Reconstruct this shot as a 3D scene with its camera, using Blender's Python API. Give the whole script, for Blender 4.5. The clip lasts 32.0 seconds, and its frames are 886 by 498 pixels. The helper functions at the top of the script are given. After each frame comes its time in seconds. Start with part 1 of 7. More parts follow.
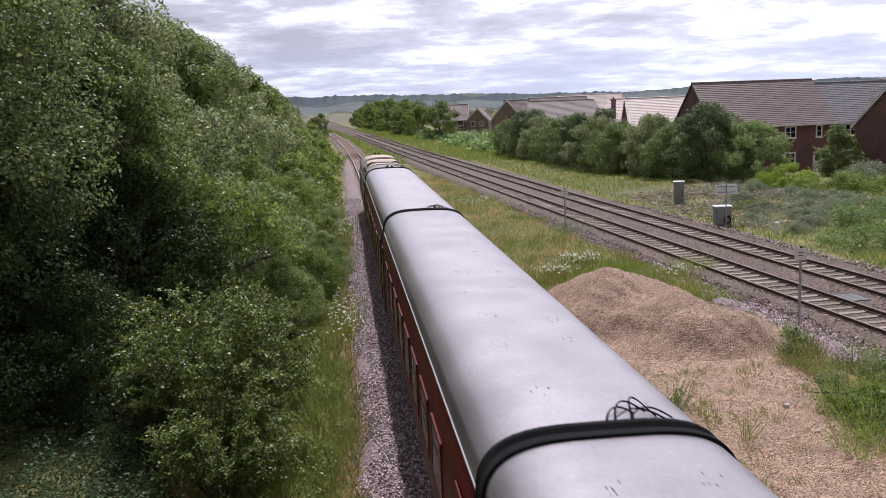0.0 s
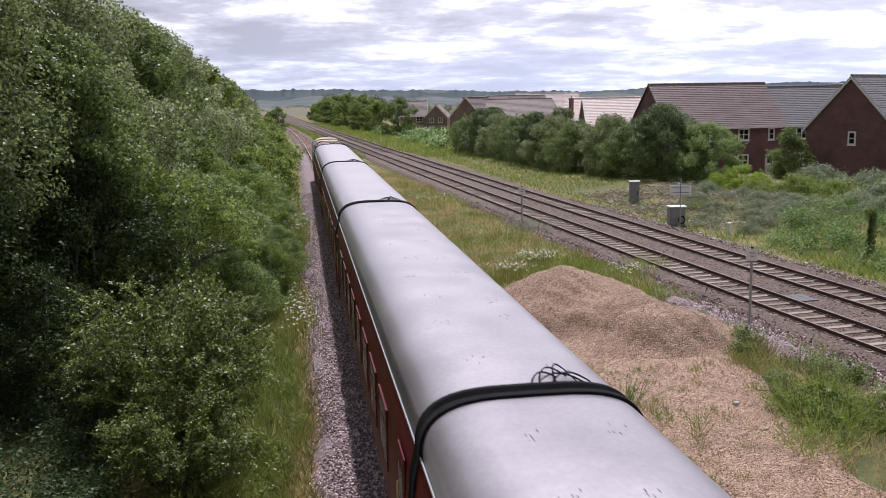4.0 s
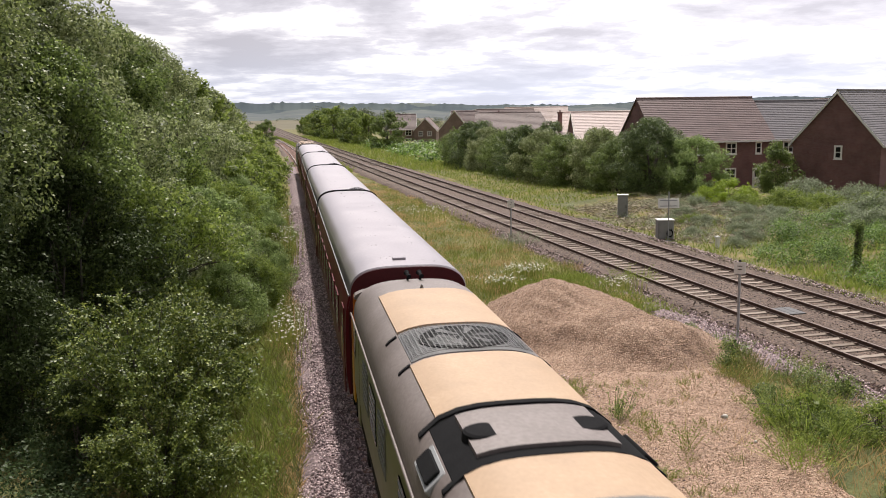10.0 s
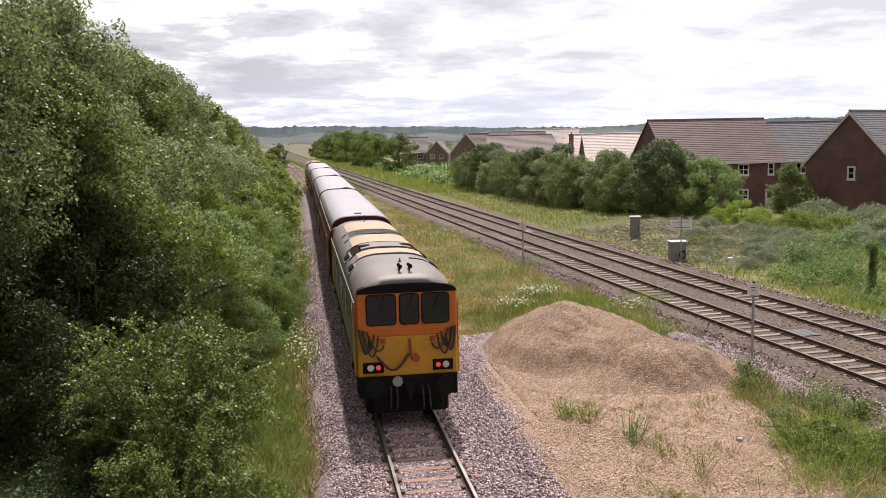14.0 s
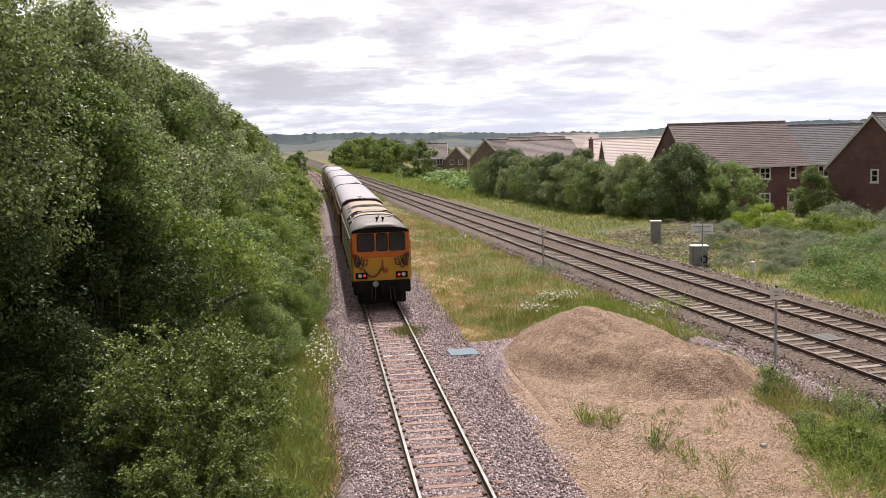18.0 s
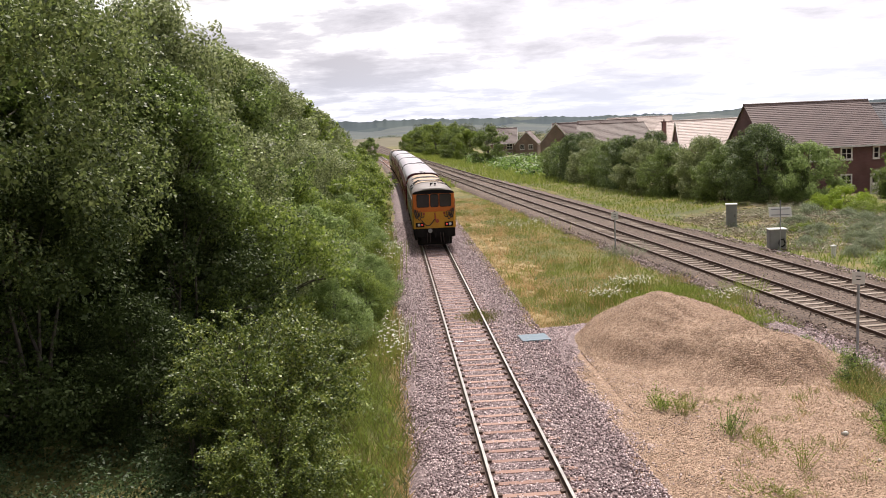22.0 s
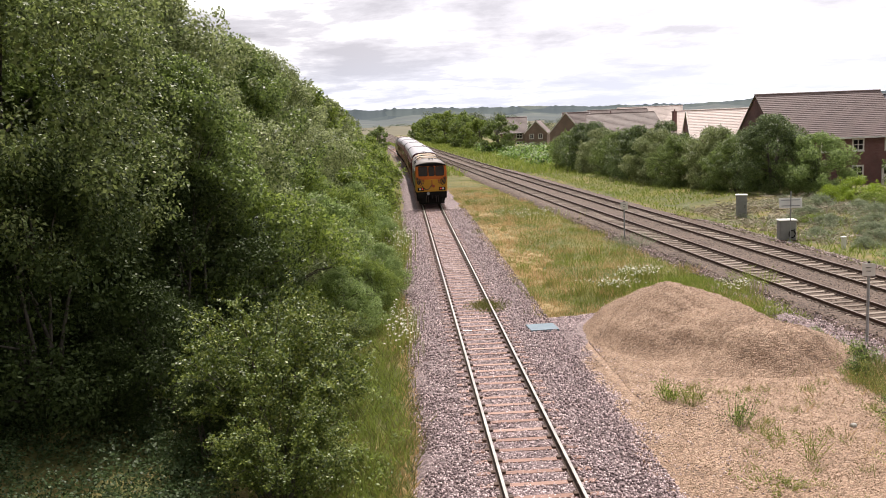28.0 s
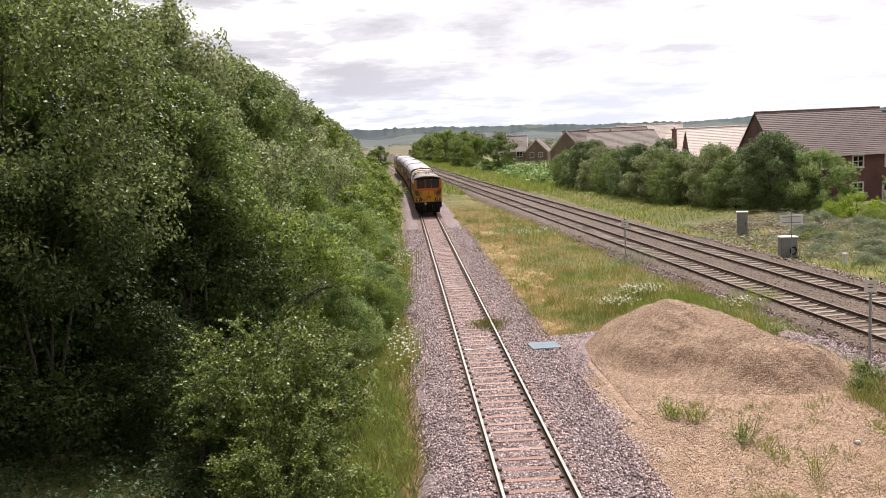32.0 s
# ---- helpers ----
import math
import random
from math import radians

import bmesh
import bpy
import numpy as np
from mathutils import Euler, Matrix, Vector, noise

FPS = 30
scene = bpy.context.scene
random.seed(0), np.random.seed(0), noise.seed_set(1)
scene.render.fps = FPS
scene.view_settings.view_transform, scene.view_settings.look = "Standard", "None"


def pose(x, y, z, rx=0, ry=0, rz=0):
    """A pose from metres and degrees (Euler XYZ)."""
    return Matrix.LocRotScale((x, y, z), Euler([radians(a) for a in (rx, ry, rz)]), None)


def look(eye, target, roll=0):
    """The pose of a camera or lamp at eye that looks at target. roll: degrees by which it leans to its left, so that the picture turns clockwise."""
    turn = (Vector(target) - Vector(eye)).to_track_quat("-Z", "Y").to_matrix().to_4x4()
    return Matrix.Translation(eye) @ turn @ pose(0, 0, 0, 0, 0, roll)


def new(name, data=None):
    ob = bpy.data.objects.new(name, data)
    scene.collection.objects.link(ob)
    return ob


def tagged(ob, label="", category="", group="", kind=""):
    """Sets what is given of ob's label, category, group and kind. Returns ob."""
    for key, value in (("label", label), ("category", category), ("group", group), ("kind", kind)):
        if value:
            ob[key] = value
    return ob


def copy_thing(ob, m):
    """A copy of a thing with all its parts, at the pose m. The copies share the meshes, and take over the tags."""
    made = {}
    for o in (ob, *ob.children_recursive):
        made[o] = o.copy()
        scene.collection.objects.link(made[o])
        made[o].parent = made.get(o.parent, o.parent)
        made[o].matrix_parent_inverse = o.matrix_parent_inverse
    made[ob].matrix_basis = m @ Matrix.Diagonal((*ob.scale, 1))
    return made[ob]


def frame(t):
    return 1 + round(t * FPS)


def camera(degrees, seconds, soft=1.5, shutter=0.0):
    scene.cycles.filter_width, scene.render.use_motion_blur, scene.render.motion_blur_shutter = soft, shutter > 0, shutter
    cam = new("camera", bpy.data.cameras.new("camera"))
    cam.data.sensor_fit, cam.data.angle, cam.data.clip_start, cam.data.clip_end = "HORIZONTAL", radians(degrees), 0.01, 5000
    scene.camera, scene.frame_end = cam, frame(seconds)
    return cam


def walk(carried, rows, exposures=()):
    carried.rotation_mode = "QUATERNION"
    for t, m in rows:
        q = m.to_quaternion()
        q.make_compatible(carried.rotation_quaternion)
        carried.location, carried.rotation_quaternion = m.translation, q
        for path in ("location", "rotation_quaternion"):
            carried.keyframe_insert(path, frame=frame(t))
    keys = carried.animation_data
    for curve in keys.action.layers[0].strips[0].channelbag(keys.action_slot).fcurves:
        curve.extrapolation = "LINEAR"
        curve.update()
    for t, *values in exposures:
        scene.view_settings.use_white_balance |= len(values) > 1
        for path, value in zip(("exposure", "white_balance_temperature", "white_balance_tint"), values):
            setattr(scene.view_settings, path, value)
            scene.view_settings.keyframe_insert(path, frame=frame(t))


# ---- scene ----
cam = camera(51.38, 32.0, soft=0.9, shutter=0.35)
EYE = (0.0, 0.0, 7.25)
# seconds, turn to the left, tilt up and lean, in degrees
TURNS = (
    (0, -6.06, -9.02, -2.11),
    (0.5, -6.27, -9.12, -2.05),
    (1, -6.44, -9.15, -1.82),
    (1.5, -6.56, -9.18, -1.68),
    (2, -6.81, -9.28, -1.73),
    (2.5, -7.23, -9.34, -1.77),
    (3, -7.77, -9.35, -1.48),
    (3.5, -8.28, -9.39, -1.06),
    (5.5, -9.67, -8.66, -1.40),
    (6, -9.51, -8.44, -1.19),
    (6.5, -9.29, -8.40, -1.11),
    (7, -9.21, -8.34, -1.09),
    (7.5, -9.18, -8.38, -0.95),
    (8, -9.20, -8.43, -0.93),
    (8.5, -9.29, -8.43, -1.01),
    (9, -9.41, -8.46, -0.88),
    (9.5, -9.45, -8.47, -0.76),
    (10, -9.47, -8.51, -0.81),
    (10.5, -9.48, -8.53, -0.86),
    (11, -9.46, -8.51, -0.81),
    (11.5, -9.41, -8.42, -1.08),
    (12, -9.35, -8.10, -0.88),
    (12.5, -9.19, -7.74, -0.88),
    (13, -8.99, -7.42, -1.00),
    (13.5, -8.88, -7.25, -1.25),
    (14, -8.74, -7.10, -1.12),
    (14.5, -8.71, -7.14, -1.12),
    (16.5, -7.76, -6.70, -1.51),
    (17, -7.69, -6.78, -1.45),
    (17.5, -7.59, -6.76, -1.49),
    (18, -7.50, -6.71, -1.58),
    (18.5, -7.45, -6.89, -1.49),
    (19, -7.44, -7.11, -1.38),
    (19.5, -7.39, -7.27, -1.46),
    (20, -6.97, -7.32, -1.70),
    (20.5, -6.03, -7.39, -2.02),
    (21, -4.71, -7.42, -2.46),
    (21.5, -3.64, -7.45, -2.49),
    (22, -3.05, -7.45, -2.52),
    (22.5, -2.83, -7.50, -2.61),
    (23, -2.70, -7.59, -2.60),
    (23.5, -2.65, -7.65, -2.55),
    (24, -2.60, -7.69, -2.63),
    (24.5, -2.52, -7.66, -2.55),
    (25, -2.52, -7.64, -2.44),
    (25.5, -2.45, -7.62, -2.50),
    (27.5, -2.42, -8.06, -2.32),
    (28, -2.47, -8.11, -2.25),
    (28.5, -2.55, -8.13, -2.29),
    (29, -2.57, -8.05, -2.32),
    (29.5, -2.59, -7.93, -2.40),
    (30, -2.59, -7.81, -2.46),
    (30.5, -2.57, -7.64, -2.64),
    (31, -2.51, -7.38, -2.61),
    (31.5, -2.49, -7.17, -2.61),
    (32, -2.45, -6.94, -2.58),
)
walk(cam, [(t, pose(*EYE, 90 + p, 0, a) @ pose(0, 0, 0, 0, 0, r)) for t, a, p, r in TURNS],
     exposures=((0.0, -0.3, 6000, 17), (5.5, -0.3, 6000, 17), (8.0, -0.17, 6300, 16), (10.0, -0.14, 6650, 13), (12.0, -0.09, 6650, 13), (14.5, -0.08, 6650, 13), (17.0, -0.12, 6650, 12), (20.0, -0.1, 6700, 12), (22.5, 0.0, 6750, 13), (32.0, 0.06, 6750, 12)))

# ---- light ----
SUN_AZ, SUN_EL = 8.0, 58.0
sun = new("sun", bpy.data.lights.new("sun", "SUN"))
sun.data.energy, sun.data.angle, sun.data.color = 5.3, radians(1.6), (1.0, 0.96, 0.89)
sun.matrix_world = look((0, 0, 60), (-math.sin(radians(SUN_AZ)) * 30, -math.cos(radians(SUN_AZ)) * 30, 60 - 30 * math.tan(radians(SUN_EL))))

world = bpy.data.worlds.new("world")
scene.world = world
world.use_nodes = True
wn, wl = world.node_tree.nodes, world.node_tree.links
wn.clear()


def wnode(kind, **values):
    n = wn.new(kind)
    for k, val in values.items():
        n.inputs[k].default_value = val
    return n


sky = wn.new("ShaderNodeTexSky")
sky.sky_type, sky.sun_disc = "NISHITA", False
sky.sun_elevation, sky.sun_rotation = radians(SUN_EL), radians(SUN_AZ)
co = wn.new("ShaderNodeTexCoord")
sep = wn.new("ShaderNodeSeparateXYZ")
wl.new(co.outputs["Generated"], sep.inputs[0])
rise = wn.new("ShaderNodeMath"); rise.operation = "MAXIMUM"; rise.inputs[1].default_value = 0.0
wl.new(sep.outputs["Z"], rise.inputs[0])
lift = wn.new("ShaderNodeMath"); lift.inputs[1].default_value = 0.13
wl.new(rise.outputs[0], lift.inputs[0])
flat = []
for axis in "XY":
    d = wn.new("ShaderNodeMath"); d.operation = "DIVIDE"
    wl.new(sep.outputs[axis], d.inputs[0]); wl.new(lift.outputs[0], d.inputs[1])
    flat.append(d)
deck = wn.new("ShaderNodeCombineXYZ")
wl.new(flat[0].outputs[0], deck.inputs[0]); wl.new(flat[1].outputs[0], deck.inputs[1])
big = wnode("ShaderNodeTexNoise", Scale=1.05, Detail=9.0, Roughness=0.6, Distortion=0.3)
fine = wnode("ShaderNodeTexNoise", Scale=3.6, Detail=6.0, Roughness=0.62)
wl.new(deck.outputs[0], big.inputs["Vector"]); wl.new(deck.outputs[0], fine.inputs["Vector"])
blend = wn.new("ShaderNodeMix"); blend.data_type = "FLOAT"; blend.inputs[0].default_value = 0.3
wl.new(big.outputs["Fac"], blend.inputs[2]); wl.new(fine.outputs["Fac"], blend.inputs[3])
tone = wn.new("ShaderNodeValToRGB")
tone.color_ramp.elements[0].position, tone.color_ramp.elements[0].color = 0.40, (0.54, 0.54, 0.6, 1)
tone.color_ramp.elements[1].position, tone.color_ramp.elements[1].color = 0.60, (1.6, 1.59, 1.58, 1)
e = tone.color_ramp.elements.new(0.485); e.color = (0.7, 0.7, 0.765, 1)
e = tone.color_ramp.elements.new(0.53); e.color = (0.95, 0.95, 0.98, 1)
wl.new(blend.outputs[0], tone.inputs[0])
cover = wn.new("ShaderNodeValToRGB")
cover.color_ramp.elements[0].position, cover.color_ramp.elements[0].color = 0.60, (1, 1, 1, 1)
cover.color_ramp.elements[1].position, cover.color_ramp.elements[1].color = 0.70, (0.25, 0.25, 0.25, 1)
wl.new(big.outputs["Fac"], cover.inputs[0])
dim = wn.new("ShaderNodeMix"); dim.data_type = "RGBA"; dim.blend_type = "MULTIPLY"; dim.inputs[0].default_value = 1.0
dim.inputs[7].default_value = (0.1, 0.1, 0.1, 1)
wl.new(sky.outputs[0], dim.inputs[6])
mixed = wn.new("ShaderNodeMix"); mixed.data_type = "RGBA"
wl.new(cover.outputs[0], mixed.inputs[0]); wl.new(dim.outputs[2], mixed.inputs[6]); wl.new(tone.outputs[0], mixed.inputs[7])
# the cloud is bright towards the sun and dull on the far side of the sky
toward = wn.new("ShaderNodeVectorMath"); toward.operation = "DOT_PRODUCT"
toward.inputs[1].default_value = (math.sin(radians(48)) * math.cos(radians(28)), math.cos(radians(48)) * math.cos(radians(28)), math.sin(radians(28)))
wl.new(co.outputs["Generated"], toward.inputs[0])
glare = wn.new("ShaderNodeMapRange"); glare.interpolation_type = "SMOOTHSTEP"
for i, val in enumerate((-0.1, 1.0, 0.4, 1.58)):
    glare.inputs[1 + i].default_value = val
wl.new(toward.outputs["Value"], glare.inputs[0])
lit = wn.new("ShaderNodeVectorMath"); lit.operation = "SCALE"
low = wn.new("ShaderNodeMapRange"); low.interpolation_type = "SMOOTHSTEP"
for i, val in enumerate((0.015, 0.085, 0.55, 0.0)):
    low.inputs[1 + i].default_value = val
wl.new(sep.outputs["Z"], low.inputs[0])
band = wn.new("ShaderNodeMix"); band.data_type = "RGBA"; band.inputs[7].default_value = (0.6, 0.66, 0.8, 1)
wl.new(low.outputs[0], band.inputs[0]); wl.new(mixed.outputs[2], band.inputs[6])
wl.new(band.outputs[2], lit.inputs[0]); wl.new(glare.outputs[0], lit.inputs["Scale"])
bg = wnode("ShaderNodeBackground", Strength=1.0)
wl.new(lit.outputs[0], bg.inputs[0])
wo = wn.new("ShaderNodeOutputWorld")
wl.new(bg.outputs[0], wo.inputs[0])

# ---- materials ----
def surface(name, ramp, scale=3.0, fine_scale=40.0, rough=0.8, metal=0.0, bump=0.2, bump_scale=None, random_tint=0.0, island=0.0, translucent=0.0, dist=0.02, rough_var=0.1, coat=0.0, gloss=0.5):
    """A procedural surface: a colour ramp over two scales of noise, with bump and uneven gloss."""
    m = bpy.data.materials.new(name)
    m.use_nodes = True
    n, l = m.node_tree.nodes, m.node_tree.links
    n.clear()
    out = n.new("ShaderNodeOutputMaterial")
    b = n.new("ShaderNodeBsdfPrincipled")
    tc = n.new("ShaderNodeTexCoord")
    a1 = n.new("ShaderNodeTexNoise"); a1.inputs["Scale"].default_value = scale; a1.inputs["Detail"].default_value = 6
    a2 = n.new("ShaderNodeTexNoise"); a2.inputs["Scale"].default_value = fine_scale; a2.inputs["Detail"].default_value = 4
    for a in (a1, a2):
        l.new(tc.outputs["Object"], a.inputs["Vector"])
    add = n.new("ShaderNodeMix"); add.data_type = "FLOAT"; add.inputs[0].default_value = 0.42
    l.new(a1.outputs["Fac"], add.inputs[2]); l.new(a2.outputs["Fac"], add.inputs[3])
    fac = add.outputs[0]
    if island or random_tint:
        src = n.new("ShaderNodeNewGeometry").outputs["Random Per Island"] if island else n.new("ShaderNodeObjectInfo").outputs["Random"]
        j = n.new("ShaderNodeMix"); j.data_type = "FLOAT"; j.inputs[0].default_value = island or random_tint
        l.new(fac, j.inputs[2]); l.new(src, j.inputs[3])
        fac = j.outputs[0]
    cr = n.new("ShaderNodeValToRGB")
    el = cr.color_ramp.elements
    el[0].position, el[0].color = ramp[0][0], (*ramp[0][1], 1)
    el[1].position, el[1].color = ramp[-1][0], (*ramp[-1][1], 1)
    for p, c in ramp[1:-1]:
        x = el.new(p); x.color = (*c, 1)
    l.new(fac, cr.inputs[0])
    l.new(cr.outputs[0], b.inputs["Base Color"])
    mr = n.new("ShaderNodeMapRange"); mr.inputs[3].default_value = max(0.03, rough - rough_var); mr.inputs[4].default_value = min(1, rough + rough_var)
    l.new(a1.outputs["Fac"], mr.inputs[0]); l.new(mr.outputs[0], b.inputs["Roughness"])
    b.inputs["Metallic"].default_value = metal
    b.inputs["Coat Weight"].default_value = coat
    b.inputs["Specular IOR Level"].default_value = gloss
    b.inputs["Coat Roughness"].default_value = 0.15
    if bump:
        bp = n.new("ShaderNodeBump"); bp.inputs["Strength"].default_value = bump; bp.inputs["Distance"].default_value = dist
        src = a2
        if bump_scale:
            src = n.new("ShaderNodeTexNoise"); src.inputs["Scale"].default_value = bump_scale; src.inputs["Detail"].default_value = 3
            l.new(tc.outputs["Object"], src.inputs["Vector"])
        l.new(src.outputs["Fac"], bp.inputs["Height"]); l.new(bp.outputs[0], b.inputs["Normal"])
    if translucent:
        tr = n.new("ShaderNodeBsdfTranslucent"); l.new(cr.outputs[0], tr.inputs[0])
        mx = n.new("ShaderNodeMixShader"); mx.inputs[0].default_value = translucent
        l.new(b.outputs[0], mx.inputs[1]); l.new(tr.outputs[0], mx.inputs[2]); l.new(mx.outputs[0], out.inputs[0])
    else:
        l.new(b.outputs[0], out.inputs[0])
    return m


def pebbles(name, ramp, size, bump=0.7, rough=0.85, patch=0.25, patch_scale=0.35, dist=0.03):
    """Loose stone: cells of their own tone with rounded relief, over broad patches."""
    m = bpy.data.materials.new(name)
    m.use_nodes = True
    n, l = m.node_tree.nodes, m.node_tree.links
    b = n["Principled BSDF"]
    tc = n.new("ShaderNodeTexCoord")
    v = n.new("ShaderNodeTexVoronoi"); v.inputs["Scale"].default_value = 1 / size
    l.new(tc.outputs["Object"], v.inputs["Vector"])
    sp = n.new("ShaderNodeSeparateColor"); l.new(v.outputs["Color"], sp.inputs[0])
    ns = n.new("ShaderNodeTexNoise"); ns.inputs["Scale"].default_value = patch_scale; ns.inputs["Detail"].default_value = 5
    l.new(tc.outputs["Object"], ns.inputs["Vector"])
    j = n.new("ShaderNodeMix"); j.data_type = "FLOAT"; j.inputs[0].default_value = patch
    l.new(sp.outputs[0], j.inputs[2]); l.new(ns.outputs["Fac"], j.inputs[3])
    cr = n.new("ShaderNodeValToRGB")
    el = cr.color_ramp.elements
    el[0].position, el[0].color = ramp[0][0], (*ramp[0][1], 1)
    el[1].position, el[1].color = ramp[-1][0], (*ramp[-1][1], 1)
    for p, c in ramp[1:-1]:
        x = el.new(p); x.color = (*c, 1)
    l.new(j.outputs[0], cr.inputs[0]); l.new(cr.outputs[0], b.inputs["Base Color"])
    b.inputs["Roughness"].default_value = rough
    bp = n.new("ShaderNodeBump"); bp.invert = True; bp.inputs["Strength"].default_value = bump; bp.inputs["Distance"].default_value = dist
    l.new(v.outputs["Distance"], bp.inputs["Height"]); l.new(bp.outputs[0], b.inputs["Normal"])
    return m


def brickwork(name, one, two, mortar):
    """Brick courses at true size, with each brick's own tone and weathered patches."""
    m = bpy.data.materials.new(name)
    m.use_nodes = True
    n, l = m.node_tree.nodes, m.node_tree.links
    b = n["Principled BSDF"]
    tc = n.new("ShaderNodeTexCoord"); sx = n.new("ShaderNodeSeparateXYZ"); cx = n.new("ShaderNodeCombineXYZ")
    ad = n.new("ShaderNodeMath")
    l.new(tc.outputs["Object"], sx.inputs[0]); l.new(sx.outputs["X"], ad.inputs[0]); l.new(sx.outputs["Y"], ad.inputs[1])
    l.new(ad.outputs[0], cx.inputs[0]); l.new(sx.outputs["Z"], cx.inputs[1])
    br = n.new("ShaderNodeTexBrick"); br.inputs["Scale"].default_value = 1.0
    br.inputs["Brick Width"].default_value = 0.225; br.inputs["Row Height"].default_value = 0.075; br.inputs["Mortar Size"].default_value = 0.006
    br.inputs["Color1"].default_value = (*one, 1); br.inputs["Color2"].default_value = (*two, 1); br.inputs["Mortar"].default_value = (*mortar, 1)
    l.new(cx.outputs[0], br.inputs["Vector"])
    ns = n.new("ShaderNodeTexNoise"); ns.inputs["Scale"].default_value = 0.8; ns.inputs["Detail"].default_value = 6
    l.new(tc.outputs["Object"], ns.inputs["Vector"])
    mr = n.new("ShaderNodeMapRange"); mr.inputs[1].default_value = 0.3; mr.inputs[2].default_value = 0.7; mr.inputs[3].default_value = 0.78; mr.inputs[4].default_value = 1.2
    l.new(ns.outputs["Fac"], mr.inputs[0])
    sc = n.new("ShaderNodeVectorMath"); sc.operation = "SCALE"
    l.new(br.outputs["Color"], sc.inputs[0]); l.new(mr.outputs[0], sc.inputs["Scale"]); l.new(sc.outputs[0], b.inputs["Base Color"])
    b.inputs["Roughness"].default_value = 0.92
    bp = n.new("ShaderNodeBump"); bp.invert = True; bp.inputs["Strength"].default_value = 0.5; bp.inputs["Distance"].default_value = 0.01
    l.new(br.outputs["Fac"], bp.inputs["Height"]); l.new(bp.outputs[0], b.inputs["Normal"])
    return m


def glow(name, colour, strength):
    m = bpy.data.materials.new(name)
    m.use_nodes = True
    b = m.node_tree.nodes["Principled BSDF"]
    b.inputs["Base Color"].default_value = (*colour, 1)
    b.inputs["Emission Color"].default_value = (*colour, 1)
    b.inputs["Emission Strength"].default_value = strength
    return m


def leafy(name, dark, mid, light, pale, scale=0.25, through_light=0.46, gloss=0.5):
    return surface(name, [(0.18, dark), (0.45, mid), (0.72, light), (0.93, pale)], scale=scale, fine_scale=1.3, rough=0.49, bump=0, island=0.58, translucent=through_light, gloss=gloss)


M_GRASS = surface("grass_ground", [(0.3, (0.055, 0.07, 0.016)), (0.45, (0.1, 0.105, 0.026)), (0.56, (0.18, 0.145, 0.045)), (0.7, (0.29, 0.2, 0.09))], scale=0.22, fine_scale=2.6, rough=0.95, bump=0.6, bump_scale=9, dist=0.08)
M_DRYGROUND = surface("parched_grass_ground", [(0.28, (0.15, 0.125, 0.045)), (0.42, (0.25, 0.185, 0.08)), (0.56, (0.36, 0.26, 0.125)), (0.74, (0.47, 0.36, 0.2))], scale=0.9, fine_scale=7, rough=0.95, bump=0.5, bump_scale=14, dist=0.05)
M_BALLAST = pebbles("ballast_stone", [(0.1, (0.085, 0.060, 0.062)), (0.5, (0.180, 0.127, 0.130)), (0.75, (0.285, 0.208, 0.210)), (0.95, (0.45, 0.355, 0.355))], 0.05, bump=0.7)
M_BALLAST_DARK = pebbles("ballast_stone_worn", [(0.1, (0.034, 0.019, 0.013)), (0.5, (0.088, 0.055, 0.039)), (0.8, (0.165, 0.109, 0.08)), (0.97, (0.31, 0.235, 0.187))], 0.07, patch=0.4)
M_GRAVEL = pebbles("gravel", [(0.12, (0.105, 0.063, 0.042)), (0.4, (0.245, 0.152, 0.101)), (0.62, (0.355, 0.228, 0.155)), (0.9, (0.57, 0.41, 0.3))], 0.045, bump=0.8, patch=0.42, patch_scale=0.9, dist=0.03)
M_STONE = surface("loose_stone", [(0.2, (0.13, 0.092, 0.096)), (0.5, (0.315, 0.23, 0.235)), (0.82, (0.74, 0.6, 0.6))], scale=5, fine_scale=60, rough=0.8, bump=0.2, island=0.85)
M_STONE_DARK = surface("loose_stone_dark", [(0.2, (0.036, 0.024, 0.018)), (0.5, (0.105, 0.073, 0.055)), (0.8, (0.27, 0.21, 0.17))], scale=5, fine_scale=60, rough=0.85, bump=0.2, island=0.75)
M_CHIP = surface("loose_gravel", [(0.2, (0.21, 0.137, 0.087)), (0.5, (0.39, 0.265, 0.177)), (0.85, (0.62, 0.48, 0.365))], scale=5, fine_scale=60, rough=0.85, bump=0.2, island=0.75)
M_RAIL = surface("rail_rust", [(0.3, (0.05, 0.03, 0.022)), (0.7, (0.12, 0.07, 0.05))], scale=4, fine_scale=60, rough=0.8, bump=0.2)
M_RAILHEAD = surface("rail_head", [(0.3, (0.4, 0.37, 0.34)), (0.7, (0.56, 0.53, 0.5))], scale=1.5, fine_scale=30, rough=0.32, metal=0.9, bump=0.05)
M_RAILDULL = surface("rail_head_brown", [(0.3, (0.13, 0.095, 0.08)), (0.7, (0.22, 0.17, 0.145))], scale=1.5, fine_scale=30, rough=0.5, metal=0.4, bump=0.05)
M_STEELSLEEPER = surface("rusty_sleeper", [(0.25, (0.22, 0.125, 0.1)), (0.5, (0.33, 0.195, 0.155)), (0.75, (0.42, 0.28, 0.235))], scale=3, fine_scale=40, rough=0.85, bump=0.3, random_tint=0.35)
